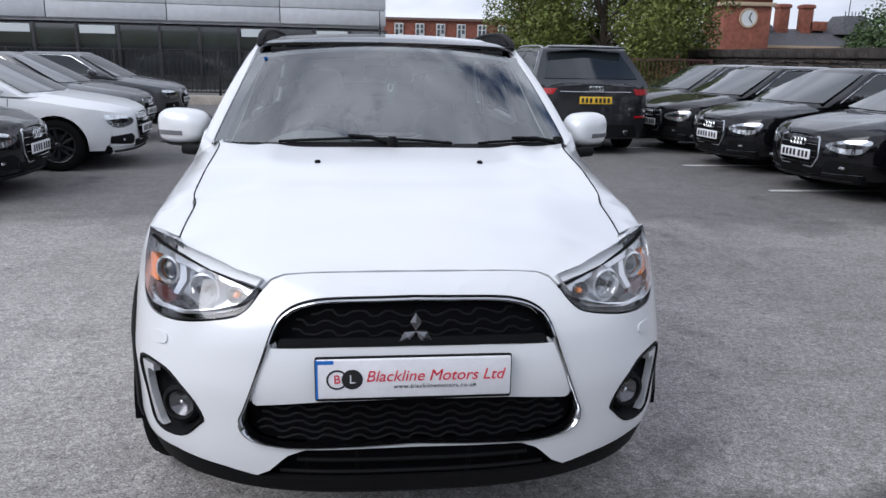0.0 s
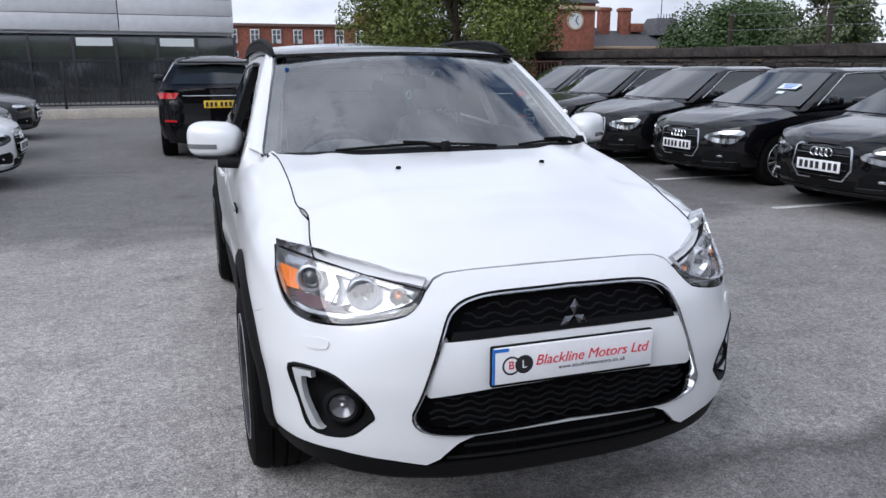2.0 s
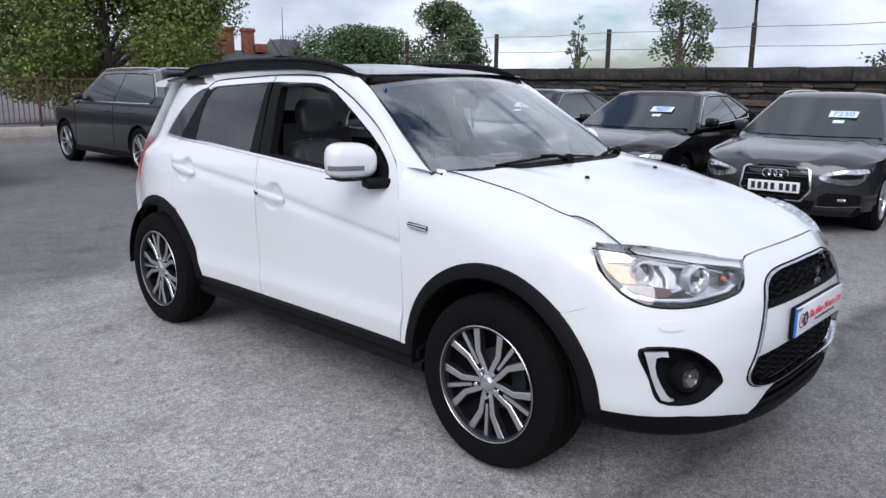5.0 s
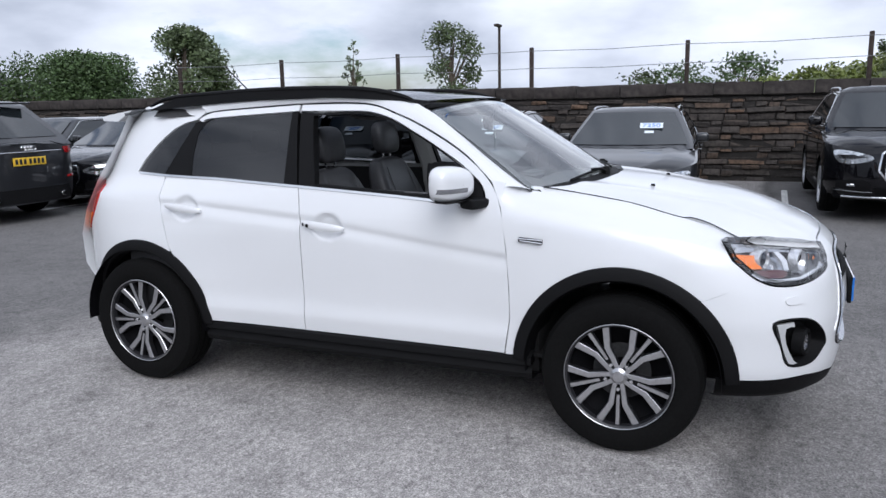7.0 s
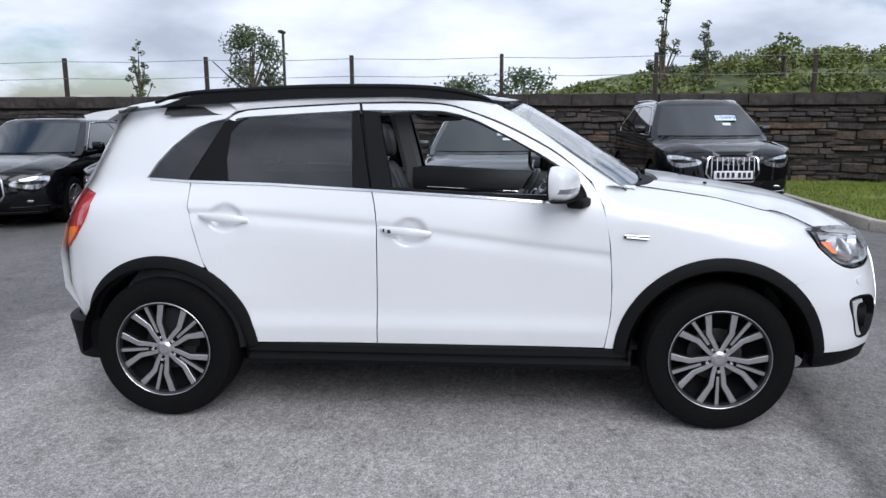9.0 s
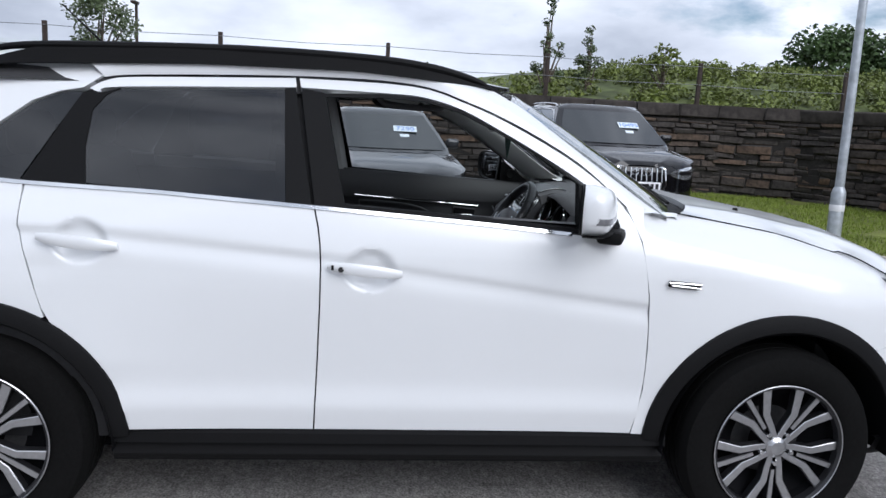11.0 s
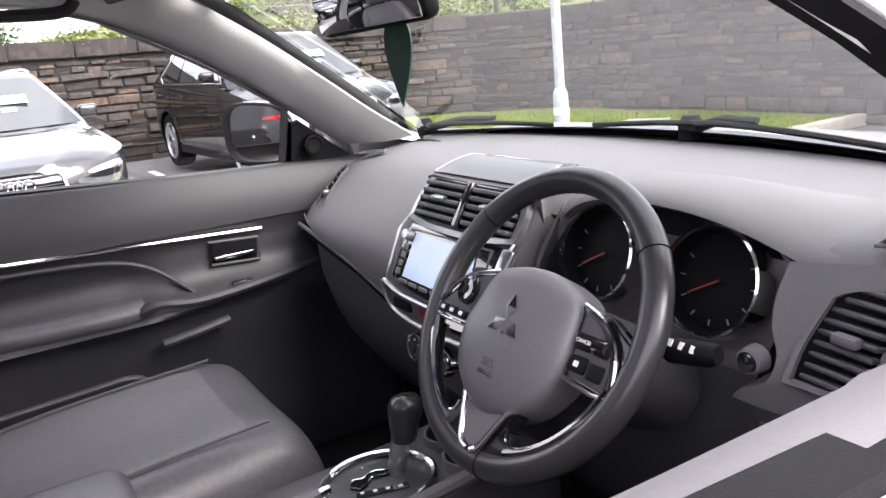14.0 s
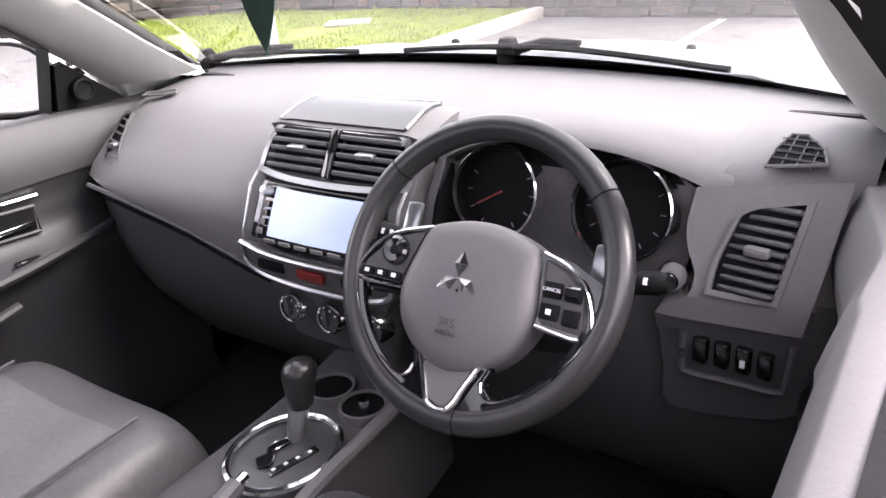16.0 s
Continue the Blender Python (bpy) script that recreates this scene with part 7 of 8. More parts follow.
        if rings:
            for k in range(4):
                c = nz(0, gz1 - .075, .022)
                part("emblem_ring", moved(lathe([(.037, 0), (.042, -.006), (.047, 0), (.042, .006)], 20, "Y"), Matrix.Translation(c + Vector(((k - 1.5) * .058, .002 * (k % 2), 0)))), CHROME, gr)
        pz = gz0 + (.145 if not vertical else .10)
        c = nz(0, pz, .03)
        pl = part("number_plate", box(.52, .012, .112, c, .004), WHITE_PLASTIC, car)
        for k, bw in enumerate((.052, .052, .052, .052, .052, .052, .052)):
            x = -.205 + k * .066 + (.02 if k > 3 else -.0)
            part("plate_bar", box(.040, .004, .072, c + Vector((x, -.006, 0)), 0), BLACK_INK, pl)
        for s in (1, -1):
            hl = [(an(s * x, z), z) for x, z in ((.43, hz - .16), (.62, hz - .205), (.76, hz - .19), (.82, hz - .09), (.80, hz - .045), (.66, hz - .05), (.45, hz - .10))]
            h = part("headlight", sheet(curve(hl, 3, True), lambda a, z: nz(a, z, .006), 4, .04, thick=.01, out=lambda c: (c.x, -1, 0)), LAMP_CLEAR, car)
            part("lamp_shadow", sheet([(an(s * x, z), z) for x, z in ((.47, hz - .125), (.62, hz - .15), (.76, hz - .14), (.78, hz - .10), (.62, hz - .095))], lambda a, z: nz(a, z, .009), 5, .04, thick=0), BLACK_GLOSS, h)
            lo = [(an(s * x, z), z) for x, z in ((.42, zb + .10), (.78, zb + .14), (.78, zb + .23), (.50, zb + .25), (.42, zb + .20))]
            part("intake", sheet(lo, lambda a, z: nz(a, z, .006), 6, .06, thick=0), BLACK_TRIM, car)
            part("fog_lamp", box(.10, .02, .03, nz(an(s * .62, zb + .18), zb + .18, .012), .008), LAMP_CLEAR, car)
            part("intake_blade", tube([nz(an(s * x, zb + .10), zb + .10 + .01 * (x > .6), .014) for x in (.40, .55, .70, .78)], .008, 5), SATIN if silver_lip else paint, car)
        part("lower_intake", sheet([(an(x, z), z) for x, z in ((-.36, zb + .06), (.36, zb + .06), (.40, zb + .16), (-.40, zb + .16))], lambda a, z: nz(a, z, .006), 8, .06, thick=0), BLACK_TRIM, car)
        part("front_lip", tube([nz(a, zb + .03, .012) for a in range(-50, 51, 10)], .014, 6), BLACK_TRIM if not silver_lip else SATIN, car)
    if rear_plate:
        c = nz(0, belt_z - .26, .02, True)
        pl = part("number_plate", box(.52, .012, .112, c, .004), YELLOW_PLATE, car)
        for k in range(7):
            part("plate_bar", box(.040, .004, .072, c + Vector((-.205 + k * .066 + (.02 if k > 3 else 0), .006, 0)), 0), BLACK_INK, pl)
        for s in (1, -1):
            tl = [(an(s * x, z), z) for x, z in ((.62, belt_z - .175), (w - .06, belt_z - .175), (w - .03, belt_z - .085), (.56, belt_z - .085))]
            t_ = part("tail_light", sheet(tl, lambda a, z: nz(a, z, .012, True), 6, .05, thick=.012, out=lambda c: (c.x, 1, 0)), RED_LENS, car)
            part("fog_reflector", sheet([(an(s * x, z), z) for x, z in ((.62, zb + .325), (w - .12, zb + .33), (w - .12, zb + .365), (.62, zb + .355))], lambda a, z: nz(a, z, .012, True), 6, .05, thick=.008, out=lambda c: (c.x, 1, 0)), RED_LENS, car)
            part("tail_pipe", lathe([(.030, 0), (.036, .04), (.032, .045), (.026, .0)], 14, "Y"), CHROME, car).matrix_basis = pose(s * .52, L - .07, zb + .10)
        part("rear_diffuser", sheet([(an(x, z), z) for x, z in ((-.70, zb + .02), (.70, zb + .02), (.62, zb + .22), (-.62, zb + .22))], lambda a, z: nz(a, z, .012, True), 8, .06, thick=.01, out=lambda c: (0, 1, 0)), BLACK_TRIM, car)
        part("tailgate_strip", tube([nz(an(x, belt_z - .13), belt_z - .13, .016, True) for x in (-.5, -.25, 0, .25, .5)], .010, 6, flat=.8), SATIN, car)
        if rings:
            for k in range(4):
                part("emblem_ring", moved(lathe([(.033, 0), (.037, -.005), (.041, 0), (.037, .005)], 18, "Y"), Matrix.Translation(nz(0, belt_z - .08, .02, True) + Vector(((k - 1.5) * .050, .002, 0)))), CHROME, car)
        part("roof_spoiler", box(2 * P["top"] - .1, .16, .03, (0, yt1 + .06, zt1 + .03), .012), paint, car)
    if sign:
        p = cabin(-.06 * .86 * .74, .52, .38) + Vector((0, -.020, .014))
        q = Matrix.Translation(p) @ Matrix.Rotation(math.atan2(zt0 - zb0, yt0 - yb0), 4, "X")
        card = part("price_card", moved(box(.30, .13, .004, (0, 0, 0), 0), q), SIGN_WHITE, car)
        if sign[0].isdigit():
            writing("price", sign, .12, BLUE_INK, card, q @ Matrix.Translation((0, 0, .003)), .001)
        else:
            for k in range(3):
                part("print_bar", moved(box(.22 - .04 * k, .018, .004, (0, .035 - .035 * k, .002), 0), q), BLUE_INK, card)
        part("tax_slip", moved(box(.12, .06, .004, (-.02, -.16, 0), .001), q), SIGN_WHITE, car)
    return car


def nose_at(x, y, heading, z=0.0):
    """The pose of a car whose nose stands at (x, y) and looks along heading (degrees from +x)."""
    return Matrix.Translation((x, y, z)) @ Matrix.Rotation(radians(heading + 90), 4, "Z")


A_LABEL = "black saloon with chrome-framed grille parked in a marked bay"
parked_car("saloon_car", A_LABEL, SEDAN, CAR_BLACK, nose_at(4.95, 5.62, 185), sign="card")
parked_car("saloon_car", "black saloon with pale alloy wheels and price card in the screen", SEDAN, CAR_BLACK, nose_at(5.05, 3.35, 185), sign="card")
parked_car("estate_car", "dark grey estate car with roof rails and price card", ESTATE, CAR_DARKGREY, nose_at(5.15, 1.12, 184), sign="7250", rails=True)
parked_car("saloon_car", A_LABEL, SEDAN, CAR_BLACK, nose_at(4.85, 7.75, 186))
parked_car("saloon_car", A_LABEL, SEDAN, CAR_BLACK, nose_at(4.8, 9.95, 187))
parked_car("saloon_car", "black saloon at the far end of the row", SEDAN, CAR_DARKGREY, nose_at(4.9, 12.3, 187))
parked_car("crossover", "black crossover with tall chrome-barred grille beside the grass", CROSS, CAR_BLACK, nose_at(6.25, -2.1, 182, .06), vertical=True, sign="10495", rails=True, silver_lip=True)
parked_car("large_suv", "dark grey large SUV seen from behind, with yellow plate", BIG, CAR_DARKGREY, Matrix.Translation((3.55, 9.0 + 5.05, 0)) @ Matrix.Rotation(radians(180), 4, "Z"), front=True, rails=True, rear_plate=True, group="cars in the aisle")
parked_car("coupe_suv", "black coupe-roofed SUV seen from behind, with yellow plate", COUPE_SUV, CAR_BLACK, Matrix.Translation((-.52, 9.75 + 4.36, 0)) @ Matrix.Rotation(radians(180), 4, "Z"), front=True, rings=False, rear_plate=True, group="cars in the aisle")
LEFT = "cars parked facing the row by the wall"
parked_car("saloon_car", "black saloon with dark mesh grille", SEDAN, CAR_BLACK, nose_at(-3.55, 5.75, 2), group=LEFT)
parked_car("saloon_car", "white saloon with black wheels", SEDAN, WHITE, nose_at(-3.05, 8.05, 2), group=LEFT, alloy=ALLOY_DARK)
parked_car("saloon_car", "dark grey saloon beside the white one", SEDAN, CAR_DARKGREY, nose_at(-3.75, 11.1, 0), group=LEFT)
parked_car("saloon_car", "grey saloon at the end of the row", SEDAN, CAR_GREY, nose_at(-3.9, 14.6, 0), group=LEFT)


# ---- ground ----
def asphalt():
    m = mat("asphalt", (0.30, 0.295, 0.29), 0.88, bump=0.6, bump_scale=90)
    n, l = m.node_tree.nodes, m.node_tree.links
    b = n["Principled BSDF"]
    co = n["Texture Coordinate"]

    def noise_node(scale, detail, lo, hi, a, z, rough=.6):
        t, r = n.new("ShaderNodeTexNoise"), n.new("ShaderNodeMapRange")
        t.inputs["Scale"].default_value, t.inputs["Detail"].default_value, t.inputs["Roughness"].default_value = scale, detail, rough
        l.new(co.outputs["Object"], t.inputs["Vector"])
        for i, v in enumerate((lo, hi, a, z)):
            r.inputs[i + 1].default_value = v
        l.new(t.outputs["Fac"], r.inputs[0])
        return r.outputs[0]

    def maths(op, a, c):
        x = n.new("ShaderNodeMath")
        x.operation = op
        for i, v in enumerate((a, c)):
            if isinstance(v, (int, float)):
                x.inputs[i].default_value = v
            else:
                l.new(v, x.inputs[i])
        return x.outputs[0]

    sep = n.new("ShaderNodeSeparateXYZ")
    l.new(co.outputs["Object"], sep.inputs[0])
    wob = noise_node(.9, 5, .3, .7, -.45, .45)
    yy = maths("ADD", sep.outputs["Y"], wob)
    # the newer, paler surfacing lies in a band; older, darker asphalt on both sides
    band = n.new("ShaderNodeMapRange")
    band.inputs[1].default_value, band.inputs[2].default_value = 3.5, 4.6
    l.new(yy, band.inputs[0])
    band2 = n.new("ShaderNodeMapRange")
    band2.inputs[1].default_value, band2.inputs[2].default_value = -.42, -.72
    l.new(maths("ADD", sep.outputs["Y"], maths("MULTIPLY", wob, .25)), band2.inputs[0])
    old = maths("MINIMUM", maths("ADD", maths("MULTIPLY", band.outputs[0], 1.0), maths("MULTIPLY", band2.outputs[0], .72)), 1.0)
    side_x = n.new("ShaderNodeMapRange")
    side_x.inputs[1].default_value, side_x.inputs[2].default_value, side_x.inputs[4].default_value = .6, 2.6, .55
    l.new(maths("ADD", sep.outputs["X"], wob), side_x.inputs[0])
    old = maths("MINIMUM", maths("ADD", old, side_x.outputs[0]), 1.0)
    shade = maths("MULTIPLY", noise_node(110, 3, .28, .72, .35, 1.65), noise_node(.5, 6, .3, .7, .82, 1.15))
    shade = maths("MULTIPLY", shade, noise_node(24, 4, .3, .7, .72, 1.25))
    # dark damp streak along the joint
    st = n.new("ShaderNodeMapRange")
    st.inputs[1].default_value, st.inputs[2].default_value, st.inputs[3].default_value, st.inputs[4].default_value = .0, .16, .5, 1.0
    l.new(maths("ABSOLUTE", maths("ADD", maths("ADD", sep.outputs["Y"], .55), maths("MULTIPLY", wob, .3)), 0), st.inputs[0])
    shade = maths("MULTIPLY", shade, st.outputs[0])
    shade = maths("MULTIPLY", shade, noise_node(45, 3, .3, .7, .70, 1.30))
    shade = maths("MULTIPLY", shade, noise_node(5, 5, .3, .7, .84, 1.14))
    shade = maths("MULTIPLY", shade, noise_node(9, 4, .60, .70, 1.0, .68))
    spots = noise_node(1.3, 4, .60, .70, 1.0, .66)
    shade = maths("MULTIPLY", shade, spots)
    mx = n.new("ShaderNodeMix")
    mx.data_type = "RGBA"
    mx.inputs["A"].default_value, mx.inputs["B"].default_value = (.34, .322, .308, 1), (.145, .139, .135, 1)
    l.new(old, mx.inputs["Factor"])
    mul = n.new("ShaderNodeMix")
    mul.data_type, mul.blend_type = "RGBA", "MULTIPLY"
    mul.inputs["Factor"].default_value = 1
    l.new(mx.outputs["Result"], mul.inputs["A"])
    l.new(shade, mul.inputs["B"])
    l.new(mul.outputs["Result"], b.inputs["Base Color"])
    return m


bm = bmesh.new()
bmesh.ops.create_grid(bm, x_segments=60, y_segments=60, size=400)
tagged(new("ground", mesh_of("ground", bm, asphalt())), "worn grey asphalt of a car park, paler round the car", "ground", kind="structure")
PAINT = mat("road_paint", (0.62, 0.62, 0.60), 0.7, grain=0.35, grain_scale=30, blotch=0.25, blotch_scale=5)
for x0, y0, x1, y1 in ((4.6, 7.9, 9.6, 7.9), (4.75, 5.75, 9.8, 5.72), (4.78, 3.63, 9.8, 3.6), (5.0, 1.58, 9.9, 1.5), (5.3, -.78, 10.0, -.8), (1.71, -5.2, 1.70, -7.9), (-1.0, -5.2, -1.0, -7.9), (-3.7, -5.2, -3.7, -7.9), (4.5, 10.1, 9.5, 10.1)):
    ln = math.hypot(x1 - x0, y1 - y0)
    ob = new("bay_line", mesh_of("bay_line", box(ln, .09, .006, (0, 0, .001), 0), PAINT))
    ob.matrix_basis = Matrix.Translation(((x0 + x1) / 2, (y0 + y1) / 2, 0)) @ Matrix.Rotation(math.atan2(y1 - y0, x1 - x0), 4, "Z")
    tagged(ob, "worn white painted bay line on the asphalt", "road marking", "bay lines", "structure")

# ---- stone wall round two sides ----
STONE = mat("wall_stone", (0.17, 0.135, 0.11), 0.92, grain=0.45, grain_scale=14, bump=0.9, bump_scale=25, blotch=0.35, blotch_scale=2.2)
sn, sl = STONE.node_tree.nodes, STONE.node_tree.links
s_info, s_ramp, s_mul = sn.new("ShaderNodeObjectInfo"), sn.new("ShaderNodeValToRGB"), sn.new("ShaderNodeMix")
s_isl = sn.new("ShaderNodeNewGeometry")
s_add, s_fr = sn.new("ShaderNodeMath"), sn.new("ShaderNodeMath")
s_add.operation, s_fr.operation = "ADD", "FRACT"
sl.new(s_info.outputs["Random"], s_add.inputs[0])
sl.new(s_isl.outputs["Random Per Island"], s_add.inputs[1])
sl.new(s_add.outputs[0], s_fr.inputs[0])
sl.new(s_fr.outputs[0], s_ramp.inputs[0])
s_ramp.color_ramp.elements[0].color = (0.028, 0.024, 0.022, 1)
s_ramp.color_ramp.elements[1].color = (0.060, 0.046, 0.037, 1)
for pos, c in ((.35, (0.044, 0.038, 0.033, 1)), (.55, (0.036, 0.030, 0.027, 1)), (.8, (0.052, 0.042, 0.035, 1)), (.95, (0.090, 0.058, 0.038, 1))):
    e = s_ramp.color_ramp.elements.new(pos)
    e.color = c
s_mul.data_type, s_mul.blend_type = "RGBA", "MULTIPLY"
s_mul.inputs["Factor"].default_value = 1
s_last = sn["Principled BSDF"].inputs["Base Color"].links[0].from_socket
s_gain = sn.new("ShaderNodeMix")
s_gain.data_type, s_gain.blend_type = "RGBA", "DIVIDE"
s_gain.inputs["Factor"].default_value = 1
s_gain.inputs["B"].default_value = (0.17, 0.135, 0.11, 1)
sl.new(s_last, s_gain.inputs["A"])
sl.new(s_gain.outputs["Result"], s_mul.inputs["A"])
sl.new(s_ramp.outputs[0], s_mul.inputs["B"])
sl.new(s_mul.outputs["Result"], sn["Principled BSDF"].inputs["Base Color"])
MORTAR = mat("wall_mortar", (0.020, 0.018, 0.016), 0.95, grain=0.3, grain_scale=20, bump=0.5, bump_scale=60)
COPING = mat("coping_stone", (0.038, 0.032, 0.029), 0.92, grain=0.4, grain_scale=10, bump=0.8, bump_scale=20, blotch=0.3, blotch_scale=1.5)
WALL_LINE = [(11.7, 24), (11.7, -5.6), (11.1, -7.1), (9.6, -8.0), (7.5, -8.25), (-26, -8.25)]
WALL_TOP = 1.62


def stone_mesh(name, lx, h, d, seed, material):
    rnd = random.Random(seed)
    bm = box(lx, d, h, (0, 0, 0), min(.02, h * .2), 1)
    for v in bm.verts:
        v.co += Vector((rnd.uniform(-.012, .012), rnd.uniform(-.02, .02), rnd.uniform(-.008, .008)))
    return mesh_of(name, bm, material)


STONE_L, STONE_H = (.20, .32, .46, .66), (.065, .095, .13, .18)
stone_kinds = [stone_mesh("stone", lx, h, .16, 10 * i + j, STONE) for i, lx in enumerate(STONE_L) for j, h in enumerate(STONE_H)]
copings = [stone_mesh("coping", .85, .24, .46, 900 + k, COPING) for k in range(4)]
rnd = random.Random(5)
wall_far = []
for leg, ((ax_, ay), (bx, by)) in enumerate(zip(WALL_LINE, WALL_LINE[1:])):
    ln = math.hypot(bx - ax_, by - ay)
    turn = math.atan2(by - ay, bx - ax_)
    wall = new(f"wall_{leg + 1}", mesh_of("wall", box(ln + .05, .34, WALL_TOP + .1, (0, 0, (WALL_TOP - .1) / 2), 0), MORTAR))
    base = Matrix.Translation(((ax_ + bx) / 2, (ay + by) / 2, 0)) @ Matrix.Rotation(turn, 4, "Z")
    wall.matrix_basis = base
    tagged(wall, "old weathered dark stone boundary wall with heavy coping", "wall", kind="structure")
    z = -.05
    verts, faces, single = [], [], 0
    while z < WALL_TOP - .06:
        j = rnd.choice((0, 0, 1, 1, 2, 2, 3))
        h = STONE_H[j]
        if z + h > WALL_TOP:
            j, h = 0, STONE_H[0]
        s = -ln / 2 - rnd.uniform(0, .3)
        while s < ln / 2:
            i = rnd.randrange(4)
            lx = STONE_L[i]
            c = s + lx / 2
            s += lx + .014
            if abs(c) > ln / 2 + .1:
                continue
            me = stone_kinds[i * 4 + j]
            m = pose(c, -.12 + rnd.uniform(-.04, .035), z + h / 2 + rnd.uniform(-.012, .012), rnd.uniform(-6, 6), rnd.uniform(-2.5, 2.5), rnd.uniform(-3, 3))
            wx, wy = (base @ m).translation.xy
            if single < 300 and ((leg == 0 and -5.6 < wy < 0.6) or (0 < leg < 4) or (leg == 4 and 3.9 < wx)):
                st = new("stone", me)
                st.parent, st.matrix_basis = wall, m
                single += 1
            else:
                k0 = len(verts)
                verts += [m @ v.co for v in me.vertices]
                faces += [[k0 + k for k in p.vertices] for p in me.polygons]
        z += h + .012
    if verts:
        me = bpy.data.meshes.new("stonework")
        me.from_pydata(verts, [], faces)
        me.materials.append(STONE)
        ob = new("stonework", me)
        ob.parent = wall
        tagged(ob, kind="stuff")
    s = -ln / 2
    while s < ln / 2 - .2:
        cp = new("coping", copings[rnd.randrange(4)])
        cp.parent, cp.matrix_basis = wall, pose(s + .43, -.02, WALL_TOP + .11, rnd.uniform(-1, 1), rnd.uniform(-.8, .8), rnd.uniform(-1, 1))
        s += .87

# fence above the wall
RUST = mat("rusty_post", (0.035, 0.024, 0.019), 0.85, grain=0.4, grain_scale=25, bump=0.3, bump_scale=80)
WIRE = mat("fence_wire", (0.25, 0.26, 0.27), 0.5, metal=0.6, grain=0.2)
fence = thing("wire_fence", "rusty fence posts with two strands of wire above the wall", "fence")
for k in range(8):
    y = 13.78 - 3.18 * k
    part("post", box(.08, .08, 1.35, (12.05, y, 2.02), .01), RUST, fence)
for z in (2.62, 2.26):
    part("wire", tube([(12.0, 13.8 - 1.59 * k, z - (.03 if k % 2 else 0)) for k in range(15)], .006, 4), WIRE, fence)

# lamp post and far lamp
GALV = mat("galvanised_steel", (0.42, 0.45, 0.48), 0.45, metal=0.4, grain=0.15, grain_scale=12, blotch=0.15)
lp = thing("lamp_post", "pale grey steel lamp post with wider base, on grass", "lamp post", at=pose(5.55, -4.38, .1, 0, 1.8, 0))
part("base_section", lathe([(0, -.1), (.085, -.1), (.085, .62), (.075, .66), (.055, .70), (0, .70)], 24, "Z"), GALV, lp)
part("pole", lathe([(.055, .68), (.05, 3), (.042, 7), (0, 7)], 20, "Z"), GALV, lp)
part("access_band", lathe([(.087, .40), (.089, .41), (.089, .47), (.087, .48)], 24, "Z"), WHITE_PLASTIC, lp)
part("lantern", box(.22, .6, .12, (0, -.25, 7.05), .04), GALV, lp)
fl = thing("lamp_post", "distant lamp post with flat lantern", "lamp post", at=pose(25, 9.4, 0))
part("pole", lathe([(.07, -1), (.05, 4.5), (0, 4.5)], 12, "Z"), RUST, fl)
part("lantern", box(.5, .18, .1, (-.15, 0, 4.52), .03), RUST, fl)

# ---- grass island with kerb ----
SOIL = mat("grass_ground", (0.13, 0.15, 0.025), 0.95, grain=0.5, grain_scale=18, blotch=0.4, blotch_scale=1.2, bump=0.6, bump_scale=40)
KERB = mat("kerb_concrete", (0.42, 0.38, 0.33), 0.9, grain=0.2, grain_scale=30, blotch=0.15)
GRASS = mat("grass_blade", (0.16, 0.215, 0.022), 0.7, grain=0.4, grain_scale=6)
isl = [(4.25, -8.05), (4.25, -5.0), (4.6, -4.2), (5.6, -3.75), (11.4, -3.75), (11.4, -5.6), (10.9, -6.9), (9.5, -7.75), (7.4, -8.05)]
bm = sheet(isl, lambda x, y: Vector((x, y, .11 + .03 * noise.noise((x * .8, y * .8, 0)))), .35, .35, thick=.12, out=lambda c: (0, 0, 1))
verge = new("grass_verge", mesh_of("grass_verge", bm, SOIL))
tagged(verge, "patchy grass island at the corner of the wall", "grass", kind="structure")
kb = [(4.17, -8.05), (4.17, -4.95), (4.53, -4.12), (5.56, -3.67), (11.4, -3.67)]
for (x0, y0), (x1, y1) in zip(kb, kb[1:]):
    ln = math.hypot(x1 - x0, y1 - y0)
    k = max(1, round(ln / .9))
    for i in range(k):
        t = (i + .5) / k
        ob = new("kerb_stone", mesh_of("kerb_stone", box(ln / k - .008, .14, .26, (0, 0, 0), .02), KERB))
        ob.matrix_basis = Matrix.Translation((x0 + (x1 - x0) * t, y0 + (y1 - y0) * t, .01)) @ Matrix.Rotation(math.atan2(y1 - y0, x1 - x0), 4, "Z")
        tagged(ob, "pale concrete kerb stone edging the grass", "kerb", "kerb stones round the grass", "structure")


def inside(x, y, poly):
    c = False
    for (x0, y0), (x1, y1) in zip(poly, poly[1:] + poly[:1]):
        if (y0 > y) != (y1 > y) and x < (x1 - x0) * (y - y0) / (y1 - y0) + x0:
            c = not c
    return c


rnd = random.Random(11)
gv, gf = [], []
for _ in range(26000):
    x, y = rnd.uniform(4.2, 11.4), rnd.uniform(-8.05, -3.75)
    if not inside(x, y, isl) or noise.noise((x * .7, y * .7, 3)) < -.35:
        continue
    h, a, b = rnd.uniform(.02, .06), rnd.uniform(0, 6.28), rnd.uniform(-.03, .03)
    z, dx, dy = .11 + .03 * noise.noise((x * .8, y * .8, 0)), .006 * math.cos(a), .006 * math.sin(a)
    i = len(gv)
    gv += [(x - dx, y - dy, z), (x + dx, y + dy, z), (x + b, y - b, z + h)]
    gf.append((i, i + 1, i + 2))
me = bpy.data.meshes.new("grass")
me.from_pydata(gv, [], gf)
me.materials.append(GRASS)
tagged(new("grass", me), "short tufts of grass on the island", "grass", kind="stuff")
